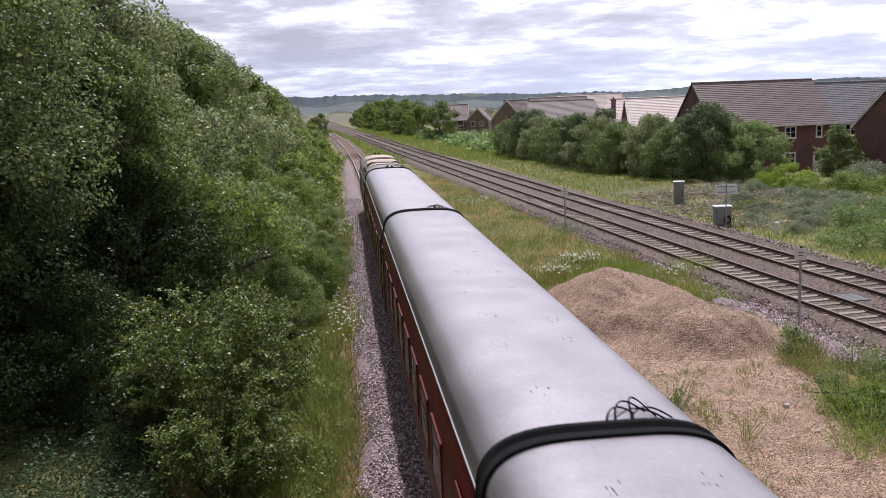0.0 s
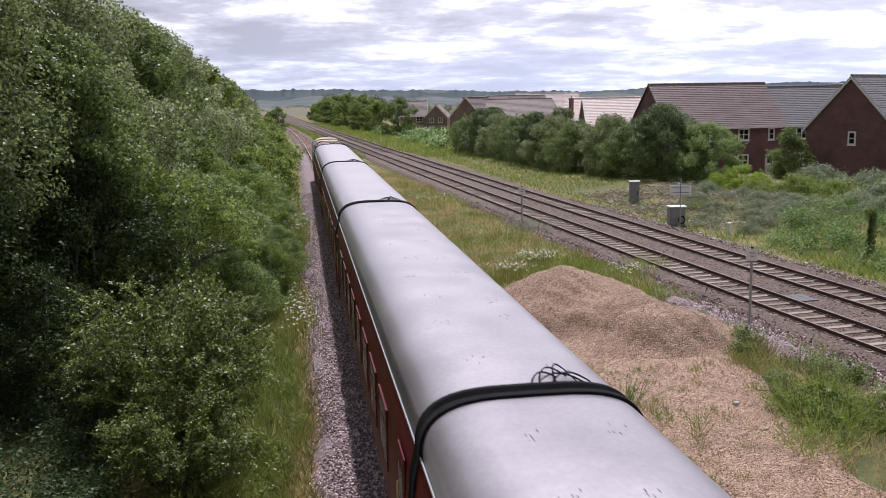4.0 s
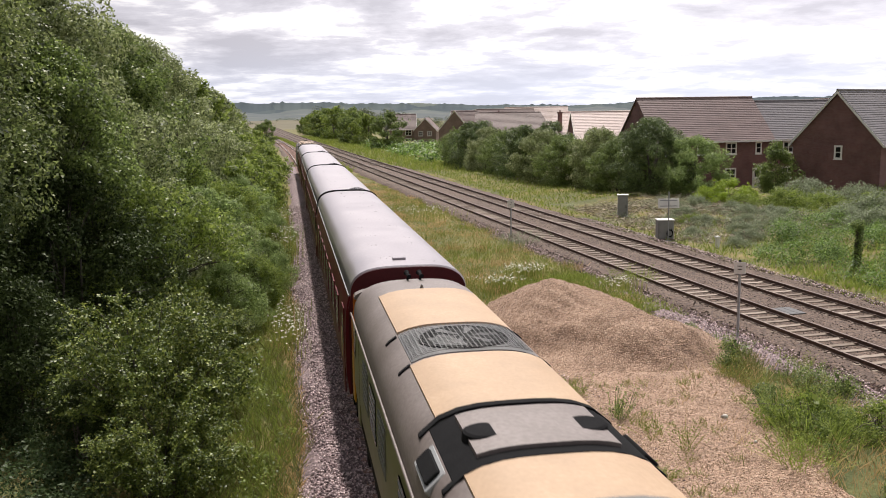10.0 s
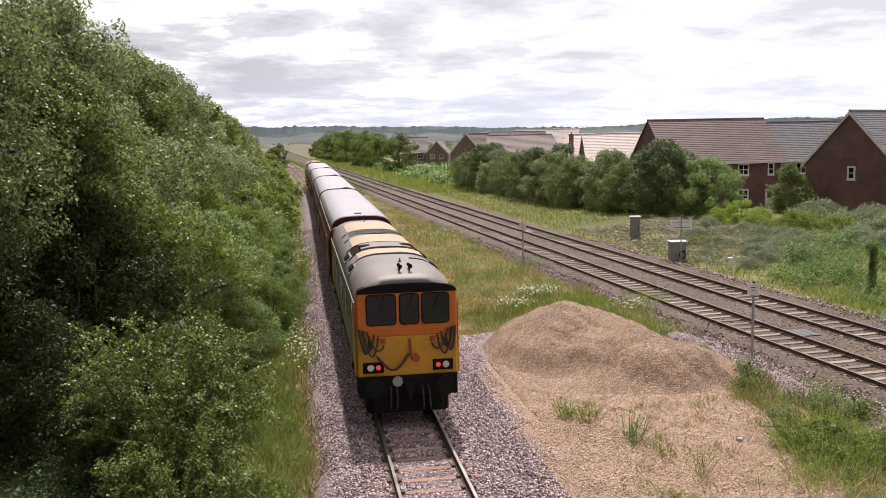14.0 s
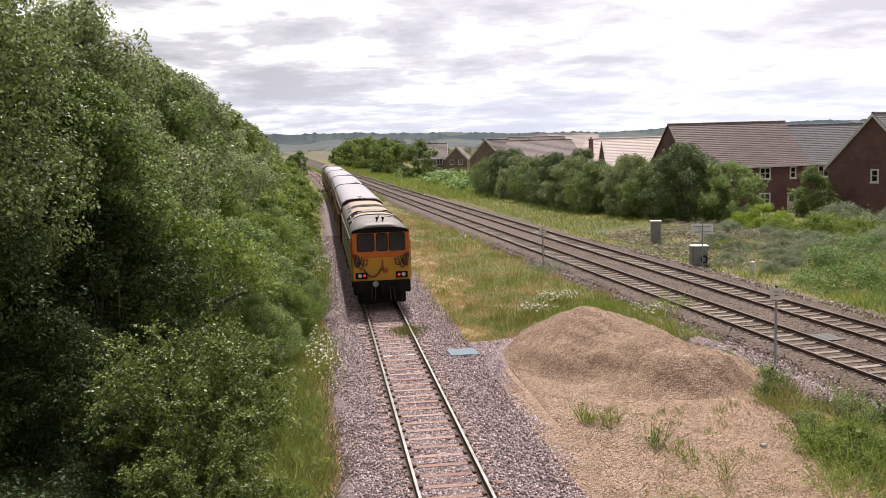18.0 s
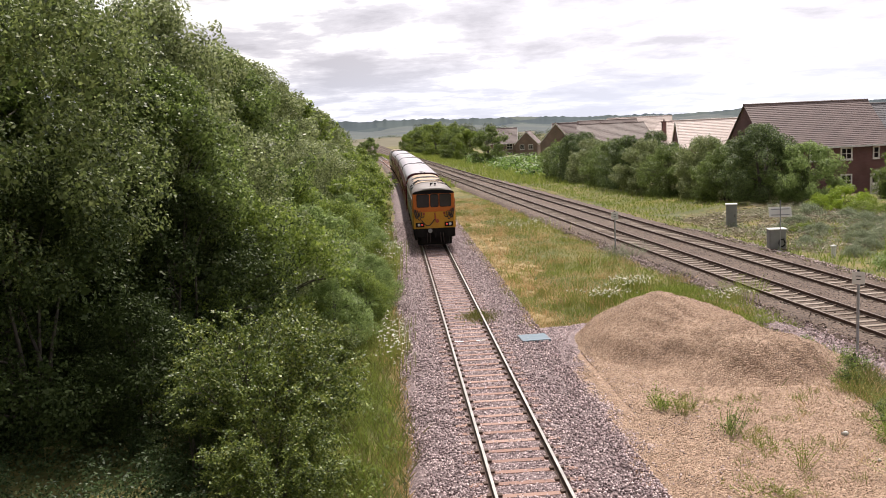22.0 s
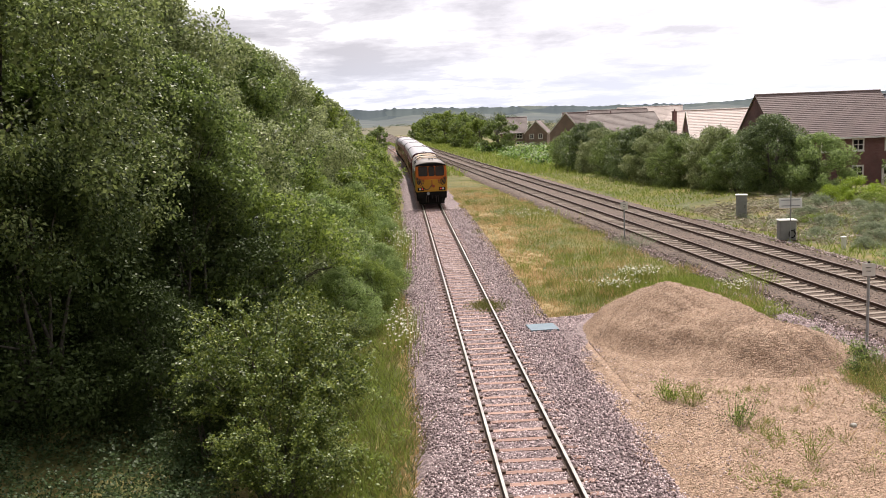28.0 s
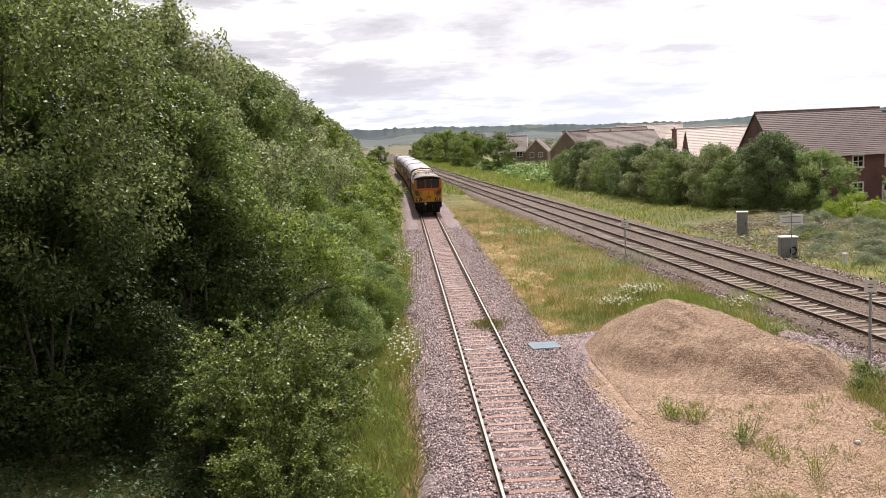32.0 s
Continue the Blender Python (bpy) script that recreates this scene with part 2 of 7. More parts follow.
M_CONCRETE = surface("concrete_sleeper", [(0.25, (0.125, 0.094, 0.071)), (0.5, (0.22, 0.175, 0.138)), (0.75, (0.345, 0.285, 0.237))], scale=3, fine_scale=40, rough=0.9, bump=0.3, random_tint=0.4)
M_ROOF = surface("coach_roof_grey", [(0.3, (0.284, 0.256, 0.279)), (0.5, (0.337, 0.305, 0.329)), (0.7, (0.405, 0.375, 0.396))], scale=0.9, fine_scale=14, rough=0.36, bump=0.025, bump_scale=2.2, metal=0.5)
M_ROOFEDGE = surface("coach_gutter_dark", [(0.3, (0.05, 0.05, 0.052)), (0.7, (0.09, 0.09, 0.09))], scale=2, fine_scale=20, rough=0.5, bump=0.05)
M_MAROON = surface("maroon_paint", [(0.3, (0.092, 0.008, 0.014)), (0.7, (0.135, 0.014, 0.02))], scale=1.2, fine_scale=20, rough=0.42, bump=0.04, gloss=0.15)
M_LINING = surface("cream_lining", [(0.3, (0.55, 0.42, 0.22)), (0.7, (0.65, 0.52, 0.3))], scale=4, fine_scale=30, rough=0.5, bump=0)
M_BLACK = surface("underframe_black", [(0.3, (0.007, 0.0065, 0.0065)), (0.7, (0.02, 0.018, 0.017))], scale=2, fine_scale=30, rough=0.85, bump=0.2, gloss=0.12)
M_COACHEND = surface("dark_maroon", [(0.3, (0.045, 0.006, 0.009)), (0.7, (0.085, 0.012, 0.016))], scale=1.2, fine_scale=14, rough=0.5, bump=0.06, gloss=0.2)
M_RUBBER = surface("rubber_black", [(0.3, (0.008, 0.008, 0.009)), (0.7, (0.018, 0.018, 0.019))], scale=4, fine_scale=40, rough=0.95, bump=0.1, gloss=0.08)
M_GLASS = surface("dark_window_glass", [(0.3, (0.01, 0.012, 0.013)), (0.7, (0.02, 0.023, 0.025))], scale=1, fine_scale=5, rough=0.1, bump=0, rough_var=0.03, gloss=0.36)
M_COACHGLASS = surface("coach_window_glass", [(0.3, (0.008, 0.008, 0.009)), (0.7, (0.016, 0.015, 0.016))], scale=1, fine_scale=5, rough=0.22, bump=0, rough_var=0.05, gloss=0.07)
M_LOCOROOF = surface("loco_roof_grey", [(0.3, (0.1269, 0.1033, 0.0953)), (0.5, (0.1813, 0.1509, 0.1419)), (0.72, (0.2538, 0.2179, 0.2087))], scale=1.1, fine_scale=18, rough=0.58, bump=0.08, bump_scale=4)
M_TAN = surface("tan_roof_panel", [(0.3, (0.37, 0.25, 0.155)), (0.55, (0.44, 0.3, 0.19)), (0.75, (0.5, 0.36, 0.24))], scale=1.5, fine_scale=20, rough=0.6, bump=0.06)
M_YELLOW = surface("warning_yellow", [(0.25, (0.3864, 0.1720, 0.0084)), (0.5, (0.5336, 0.2580, 0.0140)), (0.75, (0.6072, 0.3182, 0.0210))], scale=1.6, fine_scale=22, rough=0.42, bump=0.04)
M_ORANGE = surface("cab_orange", [(0.25, (0.4232, 0.0968, 0.0080)), (0.5, (0.5336, 0.1320, 0.0112)), (0.75, (0.5888, 0.1672, 0.0160))], scale=1.6, fine_scale=22, rough=0.42, bump=0.04)
M_LOCOSIDE = surface("loco_side_green", [(0.3, (0.13, 0.125, 0.06)), (0.6, (0.19, 0.18, 0.09)), (0.8, (0.23, 0.21, 0.12))], scale=1.4, fine_scale=22, rough=0.4, bump=0.05)
M_RED = surface("red_fitting", [(0.3, (0.3, 0.04, 0.02)), (0.7, (0.42, 0.08, 0.04))], scale=5, fine_scale=40, rough=0.5, bump=0)
M_HOSE = surface("brake_hose", [(0.3, (0.02, 0.014, 0.012)), (0.7, (0.06, 0.035, 0.03))], scale=6, fine_scale=50, rough=0.6, bump=0.1)
M_STEEL = surface("grey_steel", [(0.3, (0.24, 0.25, 0.26)), (0.7, (0.36, 0.37, 0.38))], scale=3, fine_scale=40, rough=0.6, bump=0.1)
M_MESHGREY = surface("grille_grey", [(0.3, (0.1, 0.1, 0.1)), (0.7, (0.2, 0.2, 0.2))], scale=3, fine_scale=40, rough=0.5, metal=0.4, bump=0.1)
M_TAILRED = glow("tail_lamp_red", (0.9, 0.07, 0.06), 0.45)
M_LAMPGLASS = surface("lamp_glass", [(0.3, (0.5, 0.48, 0.46)), (0.7, (0.7, 0.68, 0.66))], scale=5, fine_scale=40, rough=0.15, bump=0)
M_BRICK = brickwork("red_brick", (0.165, 0.08, 0.078), (0.205, 0.107, 0.104), (0.195, 0.142, 0.14))
# Brick greyed for the far houses, haze worked into the colour.
M_BRICK_HAZED = brickwork("hazed_brick", (0.2, 0.14, 0.118), (0.25, 0.178, 0.152), (0.24, 0.2, 0.18))
M_TILE_RED = surface("brown_roof_tile", [(0.25, (0.15, 0.107, 0.1)), (0.5, (0.205, 0.148, 0.138)), (0.75, (0.265, 0.195, 0.184))], scale=0.8, fine_scale=7, rough=0.6, bump=0.15)
M_TILE_GREY = surface("grey_roof_tile", [(0.25, (0.135, 0.125, 0.132)), (0.5, (0.185, 0.172, 0.18)), (0.75, (0.24, 0.222, 0.235))], scale=0.8, fine_scale=7, rough=0.75, bump=0.15)
M_TILE_PINK = surface("pale_roof_tile", [(0.25, (0.5460, 0.4290, 0.3900)), (0.5, (0.6760, 0.5460, 0.5070)), (0.75, (0.8060, 0.6760, 0.6370))], scale=0.8, fine_scale=7, rough=0.6, bump=0.15)
M_WHITE = surface("white_paint", [(0.3, (0.72, 0.71, 0.69)), (0.7, (0.82, 0.81, 0.8))], scale=2, fine_scale=20, rough=0.5, bump=0.03)
M_CABINET = surface("galvanised_cabinet", [(0.3, (0.2030, 0.2073, 0.2073)), (0.7, (0.3045, 0.3088, 0.3045))], scale=2.5, fine_scale=30, rough=0.6, bump=0.05)
M_PLATE = surface("grey_blue_cover", [(0.3, (0.12, 0.17, 0.215)), (0.7, (0.19, 0.25, 0.3))], scale=2.5, fine_scale=30, rough=0.75, bump=0.1)
M_BARK = surface("bark", [(0.3, (0.05, 0.042, 0.033)), (0.7, (0.13, 0.11, 0.09))], scale=3, fine_scale=25, rough=0.95, bump=0.5)
M_LEAF = leafy("leaf_green", (0.0311, 0.0471, 0.0127), (0.1328, 0.1926, 0.0476), (0.2956, 0.3799, 0.1016), (0.3008, 0.3478, 0.1746))
M_LEAF_DEEP = leafy("leaf_deep_green", (0.0172, 0.0275, 0.0084), (0.0811, 0.1255, 0.0338), (0.2242, 0.3060, 0.0902), (0.2194, 0.2703, 0.1521), through_light=0.26)
# Leaf tone darkened to carry the shade under the trees.
M_LEAF_SHADE = leafy("leaf_shade_dark", (0.0212, 0.0325, 0.0102), (0.0423, 0.0638, 0.0180), (0.0720, 0.0986, 0.0300), (0.0910, 0.1098, 0.0600), through_light=0.2, gloss=0.12)
M_LEAF_WILLOW = leafy("leaf_willow", (0.0567, 0.0728, 0.0272), (0.2016, 0.2473, 0.0928), (0.4135, 0.4607, 0.2099), (0.5042, 0.5334, 0.3904))
M_LEAF_BRIGHT = leafy("leaf_bright", (0.0585, 0.0880, 0.0152), (0.1597, 0.2250, 0.0360), (0.3267, 0.4068, 0.0836), (0.3373, 0.3772, 0.1218), through_light=0.55)
M_LEAF_SALLOW = leafy("leaf_sallow", (0.0356, 0.0492, 0.0158), (0.1341, 0.1798, 0.0551), (0.3037, 0.3585, 0.1217), (0.3771, 0.4066, 0.2488))
M_LEAF_FEATHER = leafy("leaf_feathery", (0.0690, 0.1029, 0.0294), (0.2116, 0.2940, 0.0893), (0.3680, 0.4704, 0.1680), (0.4600, 0.5390, 0.2940), through_light=0.6)
M_LEAF_LIME = leafy("leaf_lime", (0.13, 0.18, 0.018), (0.26, 0.36, 0.03), (0.38, 0.5, 0.05), (0.5, 0.58, 0.12))
M_LEAF_MEADOW = leafy("leaf_meadow", (0.03, 0.06, 0.012), (0.105, 0.185, 0.032), (0.22, 0.36, 0.062), (0.26, 0.4, 0.09))
M_LEAF_GREY = leafy("leaf_bramble", (0.1056, 0.1286, 0.0730), (0.2131, 0.2534, 0.1459), (0.3533, 0.4032, 0.2554), (0.4474, 0.4512, 0.3456))
M_LEAF_NETTLE = leafy("leaf_nettle", (0.0217, 0.0372, 0.0143), (0.0621, 0.0990, 0.0382), (0.1076, 0.1584, 0.0649), (0.1656, 0.2179, 0.1143), gloss=0.2)
M_LEAF_THORN = leafy("leaf_hawthorn", (0.035, 0.055, 0.012), (0.108, 0.157, 0.03), (0.26, 0.31, 0.058), (0.45, 0.45, 0.12), through_light=0.26)
M_TWIG = surface("dead_twigs", [(0.2, (0.17, 0.14, 0.1)), (0.5, (0.36, 0.31, 0.235)), (0.8, (0.56, 0.5, 0.41))], scale=1.0, fine_scale=6, rough=0.9, bump=0, island=0.6)
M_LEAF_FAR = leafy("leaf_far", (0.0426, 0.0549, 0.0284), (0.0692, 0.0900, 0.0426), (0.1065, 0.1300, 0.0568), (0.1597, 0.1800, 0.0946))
M_BLADE = surface("grass_blades", [(0.15, (0.1064, 0.1568, 0.0294)), (0.4, (0.1960, 0.2408, 0.0504)), (0.6, (0.3136, 0.3080, 0.0861)), (0.85, (0.5152, 0.4200, 0.1785))], scale=0.22, fine_scale=1.1, rough=0.7, bump=0, island=0.4, translucent=0.35)
M_BLADE_BANK = surface("bank_grass_blades", [(0.15, (0.075, 0.1, 0.02)), (0.4, (0.135, 0.16, 0.035)), (0.62, (0.22, 0.205, 0.062)), (0.88, (0.38, 0.3, 0.135))], scale=0.22, fine_scale=1.1, rough=0.7, bump=0, island=0.4, translucent=0.35)
M_BLADE_DRY = surface("dry_grass", [(0.15, (0.4, 0.255, 0.105)), (0.45, (0.62, 0.425, 0.215)), (0.75, (0.76, 0.58, 0.34))], scale=0.2, fine_scale=1.1, rough=0.7, bump=0, island=0.45, translucent=0.3)
M_BLADE_FRESH = surface("fresh_grass", [(0.15, (0.1404, 0.1961, 0.0330)), (0.5, (0.2592, 0.3286, 0.0600)), (0.85, (0.4320, 0.4558, 0.1200))], scale=0.2, fine_scale=1.1, rough=0.7, bump=0, island=0.45, translucent=0.3)
M_PETAL = surface("white_petals", [(0.2, (0.36, 0.36, 0.24)), (0.5, (0.54, 0.53, 0.41)), (0.75, (0.74, 0.73, 0.64))], scale=2, fine_scale=9, rough=0.7, bump=0, island=0.5, translucent=0.2)
# Haze is put into the hills' bluish base colours.
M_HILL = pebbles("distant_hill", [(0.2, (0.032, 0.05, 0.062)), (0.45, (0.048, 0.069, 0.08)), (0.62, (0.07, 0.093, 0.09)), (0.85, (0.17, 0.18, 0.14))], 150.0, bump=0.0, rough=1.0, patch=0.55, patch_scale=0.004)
# Field tones dulled towards blue, standing in for haze.
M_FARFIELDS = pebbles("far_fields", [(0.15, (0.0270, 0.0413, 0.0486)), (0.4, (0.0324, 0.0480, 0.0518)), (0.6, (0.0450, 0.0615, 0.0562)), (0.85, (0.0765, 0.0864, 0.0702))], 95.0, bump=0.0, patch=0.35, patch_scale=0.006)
M_FIELD = surface("brown_field", [(0.3, (0.09, 0.085, 0.05)), (0.6, (0.15, 0.13, 0.08)), (0.8, (0.18, 0.17, 0.1))], scale=0.01, fine_scale=0.06, rough=1.0, bump=0)

# ---- mesh tools ----
def mesh(name, verts, faces, material, smooth=False):
    me = bpy.data.meshes.new(name)
    me.from_pydata([tuple(map(float, p)) for p in verts], [], [tuple(map(int, q)) for q in faces])
    me.materials.append(material)
    if smooth:
        me.polygons.foreach_set("use_smooth", [True] * len(me.polygons))
    me.update()
    return me


def quads(name, pts, material, smooth=False, k=4):
    """A mesh of loose faces with k corners: pts is an array (n, k, 3)."""
    n = len(pts)
    me = bpy.data.meshes.new(name)
    me.vertices.add(n * k); me.vertices.foreach_set("co", np.ascontiguousarray(pts, dtype=np.float32).ravel())
    me.loops.add(n * k); me.loops.foreach_set("vertex_index", np.arange(n * k, dtype=np.int32))
    me.polygons.add(n); me.polygons.foreach_set("loop_start", np.arange(0, n * k, k, dtype=np.int32))
    if smooth:
        me.polygons.foreach_set("use_smooth", np.ones(n, dtype=bool))
    me.materials.append(material)
    me.update(calc_edges=True)
    return me


def part(name, data, parent, label="", m=None):
    ob = new(name, data)
    ob.parent = parent
    if m is not None:
        ob.matrix_local = m
    return tagged(ob, label)


def empty(name, m=None):
    ob = new(name)
    ob.empty_display_size = 0.3
    if m is not None:
        ob.matrix_basis = m
    return ob


class Shape:
    """Collects boxes, tubes and lofts into one mesh."""

    def __init__(self):
        self.v, self.f = [], []

    def add(self, verts, faces):
        o = len(self.v)
        self.v += [tuple(p) for p in verts]
        self.f += [tuple(i + o for i in q) for q in faces]
        return self

    def box(self, x0, x1, y0, y1, z0, z1, bevel=0.0, m=None):
        if bevel <= 0:
            vs = [(x, y, z) for z in (z0, z1) for y in (y0, y1) for x in (x0, x1)]
            fs = [(0, 2, 3, 1), (4, 5, 7, 6), (0, 1, 5, 4), (2, 6, 7, 3), (0, 4, 6, 2), (1, 3, 7, 5)]
        else:
            b = min(bevel, (x1 - x0) / 2.01, (y1 - y0) / 2.01, (z1 - z0) / 2.01)
            def ring(z, i):
                return [(x0 + i + b, y0 + i, z), (x1 - i - b, y0 + i, z), (x1 - i, y0 + i + b, z), (x1 - i, y1 - i - b, z),
                        (x1 - i - b, y1 - i, z), (x0 + i + b, y1 - i, z), (x0 + i, y1 - i - b, z), (x0 + i, y0 + i + b, z)]
            h = b * 0.5
            rings = [ring(z0, h), ring(z0 + h, 0), ring(z1 - h, 0), ring(z1, h)]
            vs = [p for r in rings for p in r]
            fs = [tuple(range(7, -1, -1)), tuple(range(24, 32))]
            for k in range(3):
                for i in range(8):
                    j = (i + 1) % 8
                    fs.append((k * 8 + i, k * 8 + j, k * 8 + 8 + j, k * 8 + 8 + i))
        if m is not None:
            vs = [tuple(m @ Vector(p)) for p in vs]
        return self.add(vs, fs)

    def loft(self, rings, closed=True, cap=True):
        k = len(rings[0])
        vs = [p for r in rings for p in r]
        fs = []
        for a in range(len(rings) - 1):
            for i in range(k if closed else k - 1):
                j = (i + 1) % k
                fs.append((a * k + i, a * k + j, (a + 1) * k + j, (a + 1) * k + i))
        if cap and closed:
            fs.append(tuple(range(k - 1, -1, -1)))
            fs.append(tuple((len(rings) - 1) * k + i for i in range(k)))
        return self.add(vs, fs)

    def tube(self, path, radius, sides=6):
        rings = []
        path = [Vector(p) for p in path]
        radii = radius if isinstance(radius, (list, tuple)) else [radius] * len(path)
        for i, p in enumerate(path):
            d = (path[min(i + 1, len(path) - 1)] - path[max(i - 1, 0)]).normalized()
            s = d.orthogonal().normalized() if abs(d.z) > 0.95 else d.cross(Vector((0, 0, 1))).normalized()
            u = s.cross(d)
            rings.append([p + (s * math.cos(a) + u * math.sin(a)) * radii[i] for a in [math.tau * k / sides for k in range(sides)]])
        return self.loft(rings)

    def disc(self, c, axis, r, depth, sides=14):
        c, ax = Vector(c), Vector(axis).normalized()
        return self.tube([c - ax * depth / 2, c + ax * depth / 2], r, sides)

    def mesh(self, name, material, smooth=False):
        return mesh(name, self.v, self.f, material, smooth)


def smooth_by_angle(me, degrees=35):
    """Smooth shading with sharp edges past an angle."""
    bm = bmesh.new(); bm.from_mesh(me)
    bmesh.ops.recalc_face_normals(bm, faces=bm.faces)
    for f in bm.faces:
        f.smooth = True
    for ed in bm.edges:
        ed.smooth = not (len(ed.link_faces) == 2 and ed.calc_face_angle(0) > radians(degrees))
    bm.to_mesh(me); bm.free()
    return me


def smoothstep(a, b, x):
    u = np.clip((np.asarray(x, dtype=float) - a) / (b - a), 0, 1)
    return u * u * (3 - 2 * u)


def ripple(x, y, s=1.0, seed=0.0):
    """Cheap smooth noise, about -1 to 1, for arrays."""
    x, y = np.asarray(x, float) * s, np.asarray(y, float) * s
    return (np.sin(x * 1.31 + y * 0.77 + seed) + np.sin(x * -0.93 + y * 1.57 + seed * 2.1) * 0.8 + np.sin(x * 2.71 + y * 2.13 + seed * 3.3) * 0.5
            + np.sin(x * 4.9 - y * 3.7 + seed * 1.7) * 0.3 + np.sin(x * -6.1 + y * 8.3 + seed * 0.7) * 0.2) / 2.4

# ---- plan ----
def side_x(y):
    """Centre line of the single side track."""
    return 2.518 - 0.00018 * np.maximum(0, np.asarray(y, float) - 85) ** 2 + 0.0


def main_x(y):
    """Centre line between the two main tracks, which bend to the left far off."""
    y = np.asarray(y, float)
    return 20.71 - 0.0755 * y + 0.000058 * y ** 2 - 0.00004 * np.maximum(0, y - 140) ** 2


MOUND = (8.9, 30.2)


def mound_h(x, y):
    x, y = np.asarray(x, float), np.asarray(y, float)
    a, b = (x - MOUND[0]), (y - MOUND[1])
    r1 = np.sqrt((a / (3.35 + 0.95 * smoothstep(-1.5, 1.5, a))) ** 2 + (b / 4.6) ** 2)
    r2 = np.sqrt(((x - 10.7) / 3.7) ** 2 + ((y - 26.4) / 2.5) ** 2)
    cone = np.maximum(0, 1 - r1)
    h = 1.98 * (cone - 0.07 * np.exp(-(r1 / 0.16) ** 2)) * smoothstep(0, 0.35, cone) + 1.02 * smoothstep(0, 0.85, np.maximum(0, 1 - r2 - 0.1 * ripple(x, y, 0.9, 4.0)))
    return h + (0.085 * ripple(x, y, 1.1, 2.0) + 0.05 * ripple(x, y, 2.9) + 0.025 * ripple(x, y, 7.1, 1.0)) * smoothstep(0.05, 0.5, h)


def ground_h(x, y):
    x, y = np.asarray(x, float), np.asarray(y, float)
    z = -0.36 + 0.06 * ripple(x, y, 0.5) + 0.12 * ripple(x, y, 0.11, 2.0)
    dm = x - main_x(y)
    z = z - 0.15 * smoothstep(4.0, 7.0, dm)
    z = z + 0.55 * smoothstep(6.5, 14, dm) * (1 - smoothstep(26, 40, dm)) * (1 - smoothstep(70, 95, y))
    z = z - 0.75 * smoothstep(22, 40, dm)
    z = z + 0.5 * smoothstep(-6, -14, x)
    z = np.where(np.abs(x - side_x(y)) < 3.4, np.minimum(z, -0.36), z)
    z = np.where(np.abs(dm) < 4.5, np.minimum(z, -0.56), z)
    far = smoothstep(200, 700, np.hypot(x, y))
    return z - 3.0 * far


def sheet(name, xs, ys, height, material, keep=None):
    X, Y = np.meshgrid(xs, ys)
    Z = height(X, Y)
    nx, ny = len(xs), len(ys)
    idx = np.arange(nx * ny).reshape(ny, nx)
    f = np.stack([idx[:-1, :-1], idx[:-1, 1:], idx[1:, 1:], idx[1:, :-1]], -1).reshape(-1, 4)
    P = np.stack([X, Y, Z], -1).reshape(-1, 3)
    if keep is not None:
        k = keep(X, Y).reshape(-1)
        f = f[k[f].any(1)]
    used = np.unique(f)
    back = np.zeros(len(P), int); back[used] = np.arange(len(used))
    me = bpy.data.meshes.new(name)
    me.from_pydata(P[used].tolist(), [], back[f].tolist())
    me.materials.append(material)
    me.polygons.foreach_set("use_smooth", [True] * len(me.polygons))
    return me


def spaced(*spans):
    out = []
    for a, b, step in spans:
        out += list(np.arange(a, b, step))
    return np.array(out + [spans[-1][1]])


ground = new("ground", sheet("ground", spaced((-4000, -800, 400), (-800, -100, 70), (-100, -20, 8), (-20, 45, 0.8), (45, 140, 5), (140, 900, 40), (900, 4200, 400)),
                             spaced((-600, -20, 60), (-20, 10, 5), (10, 80, 0.8), (80, 260, 3), (260, 800, 30), (800, 4800, 250)), ground_h, M_GRASS))
tagged(ground, "rough grassy ground with dry patches", "ground", kind="structure")


def bed(name, centre, half_l, half_r, top, y0, y1, material, label, step=0.5, drop=0.55, tracks=()):
    """A ballast bed along a track, with shoulders that dip under the grass."""
    def h(u, y):
        wob = 0.16 * ripple(u * 0 + np.sign(u) * 3, y, 1.1) + 0.1 * ripple(u, y, 2.9)
        out = np.where(u < 0, -u - half_l, u - half_r) + wob
        fill = 0.07 * smoothstep(0.82, 0.98, np.min([np.abs(u - c) for c in tracks], axis=0)) if tracks else 0.0
        return top + fill + 0.015 * ripple(u, y, 3.1) - drop * smoothstep(-0.1, 1.0, out)
    us = np.concatenate([np.arange(-half_l - 1.2, half_r + 1.21, 0.2)])
    ys = np.arange(y0, y1 + step / 2, step)
    U, Y = np.meshgrid(us, ys)
    Z = h(U, Y)
    X = U + centre(Y)
    nx = len(us)
    idx = np.arange(X.size).reshape(X.shape)
    f = np.stack([idx[:-1, :-1], idx[:-1, 1:], idx[1:, 1:], idx[1:, :-1]], -1).reshape(-1, 4)
    me = bpy.data.meshes.new(name)
    me.from_pydata(np.stack([X, Y, Z], -1).reshape(-1, 3).tolist(), [], f.tolist())
    me.materials.append(material)
    me.polygons.foreach_set("use_smooth", [True] * len(me.polygons))
    return tagged(new(name, me), label, "ballast", kind="structure")


bed("ballast_side", side_x, 2.05, 2.15, -0.17, -70, 130, M_BALLAST, "pinkish grey stone ballast under the side track")
bed("ballast_side_far", side_x, 1.7, 1.6, -0.19, 130, 420, M_BALLAST_DARK, "grey stone ballast under the far side track", 3.0)
bed("ballast_main", main_x, 3.35, 3.6, -0.355, -40, 130, M_BALLAST_DARK, "brownish stone ballast under the main tracks", tracks=(-1.66, 1.66))
bed("ballast_main_far", main_x, 2.9, 3.0, -0.36, 130, 520, M_BALLAST_DARK, "brownish stone ballast under the far main tracks", 3.0)


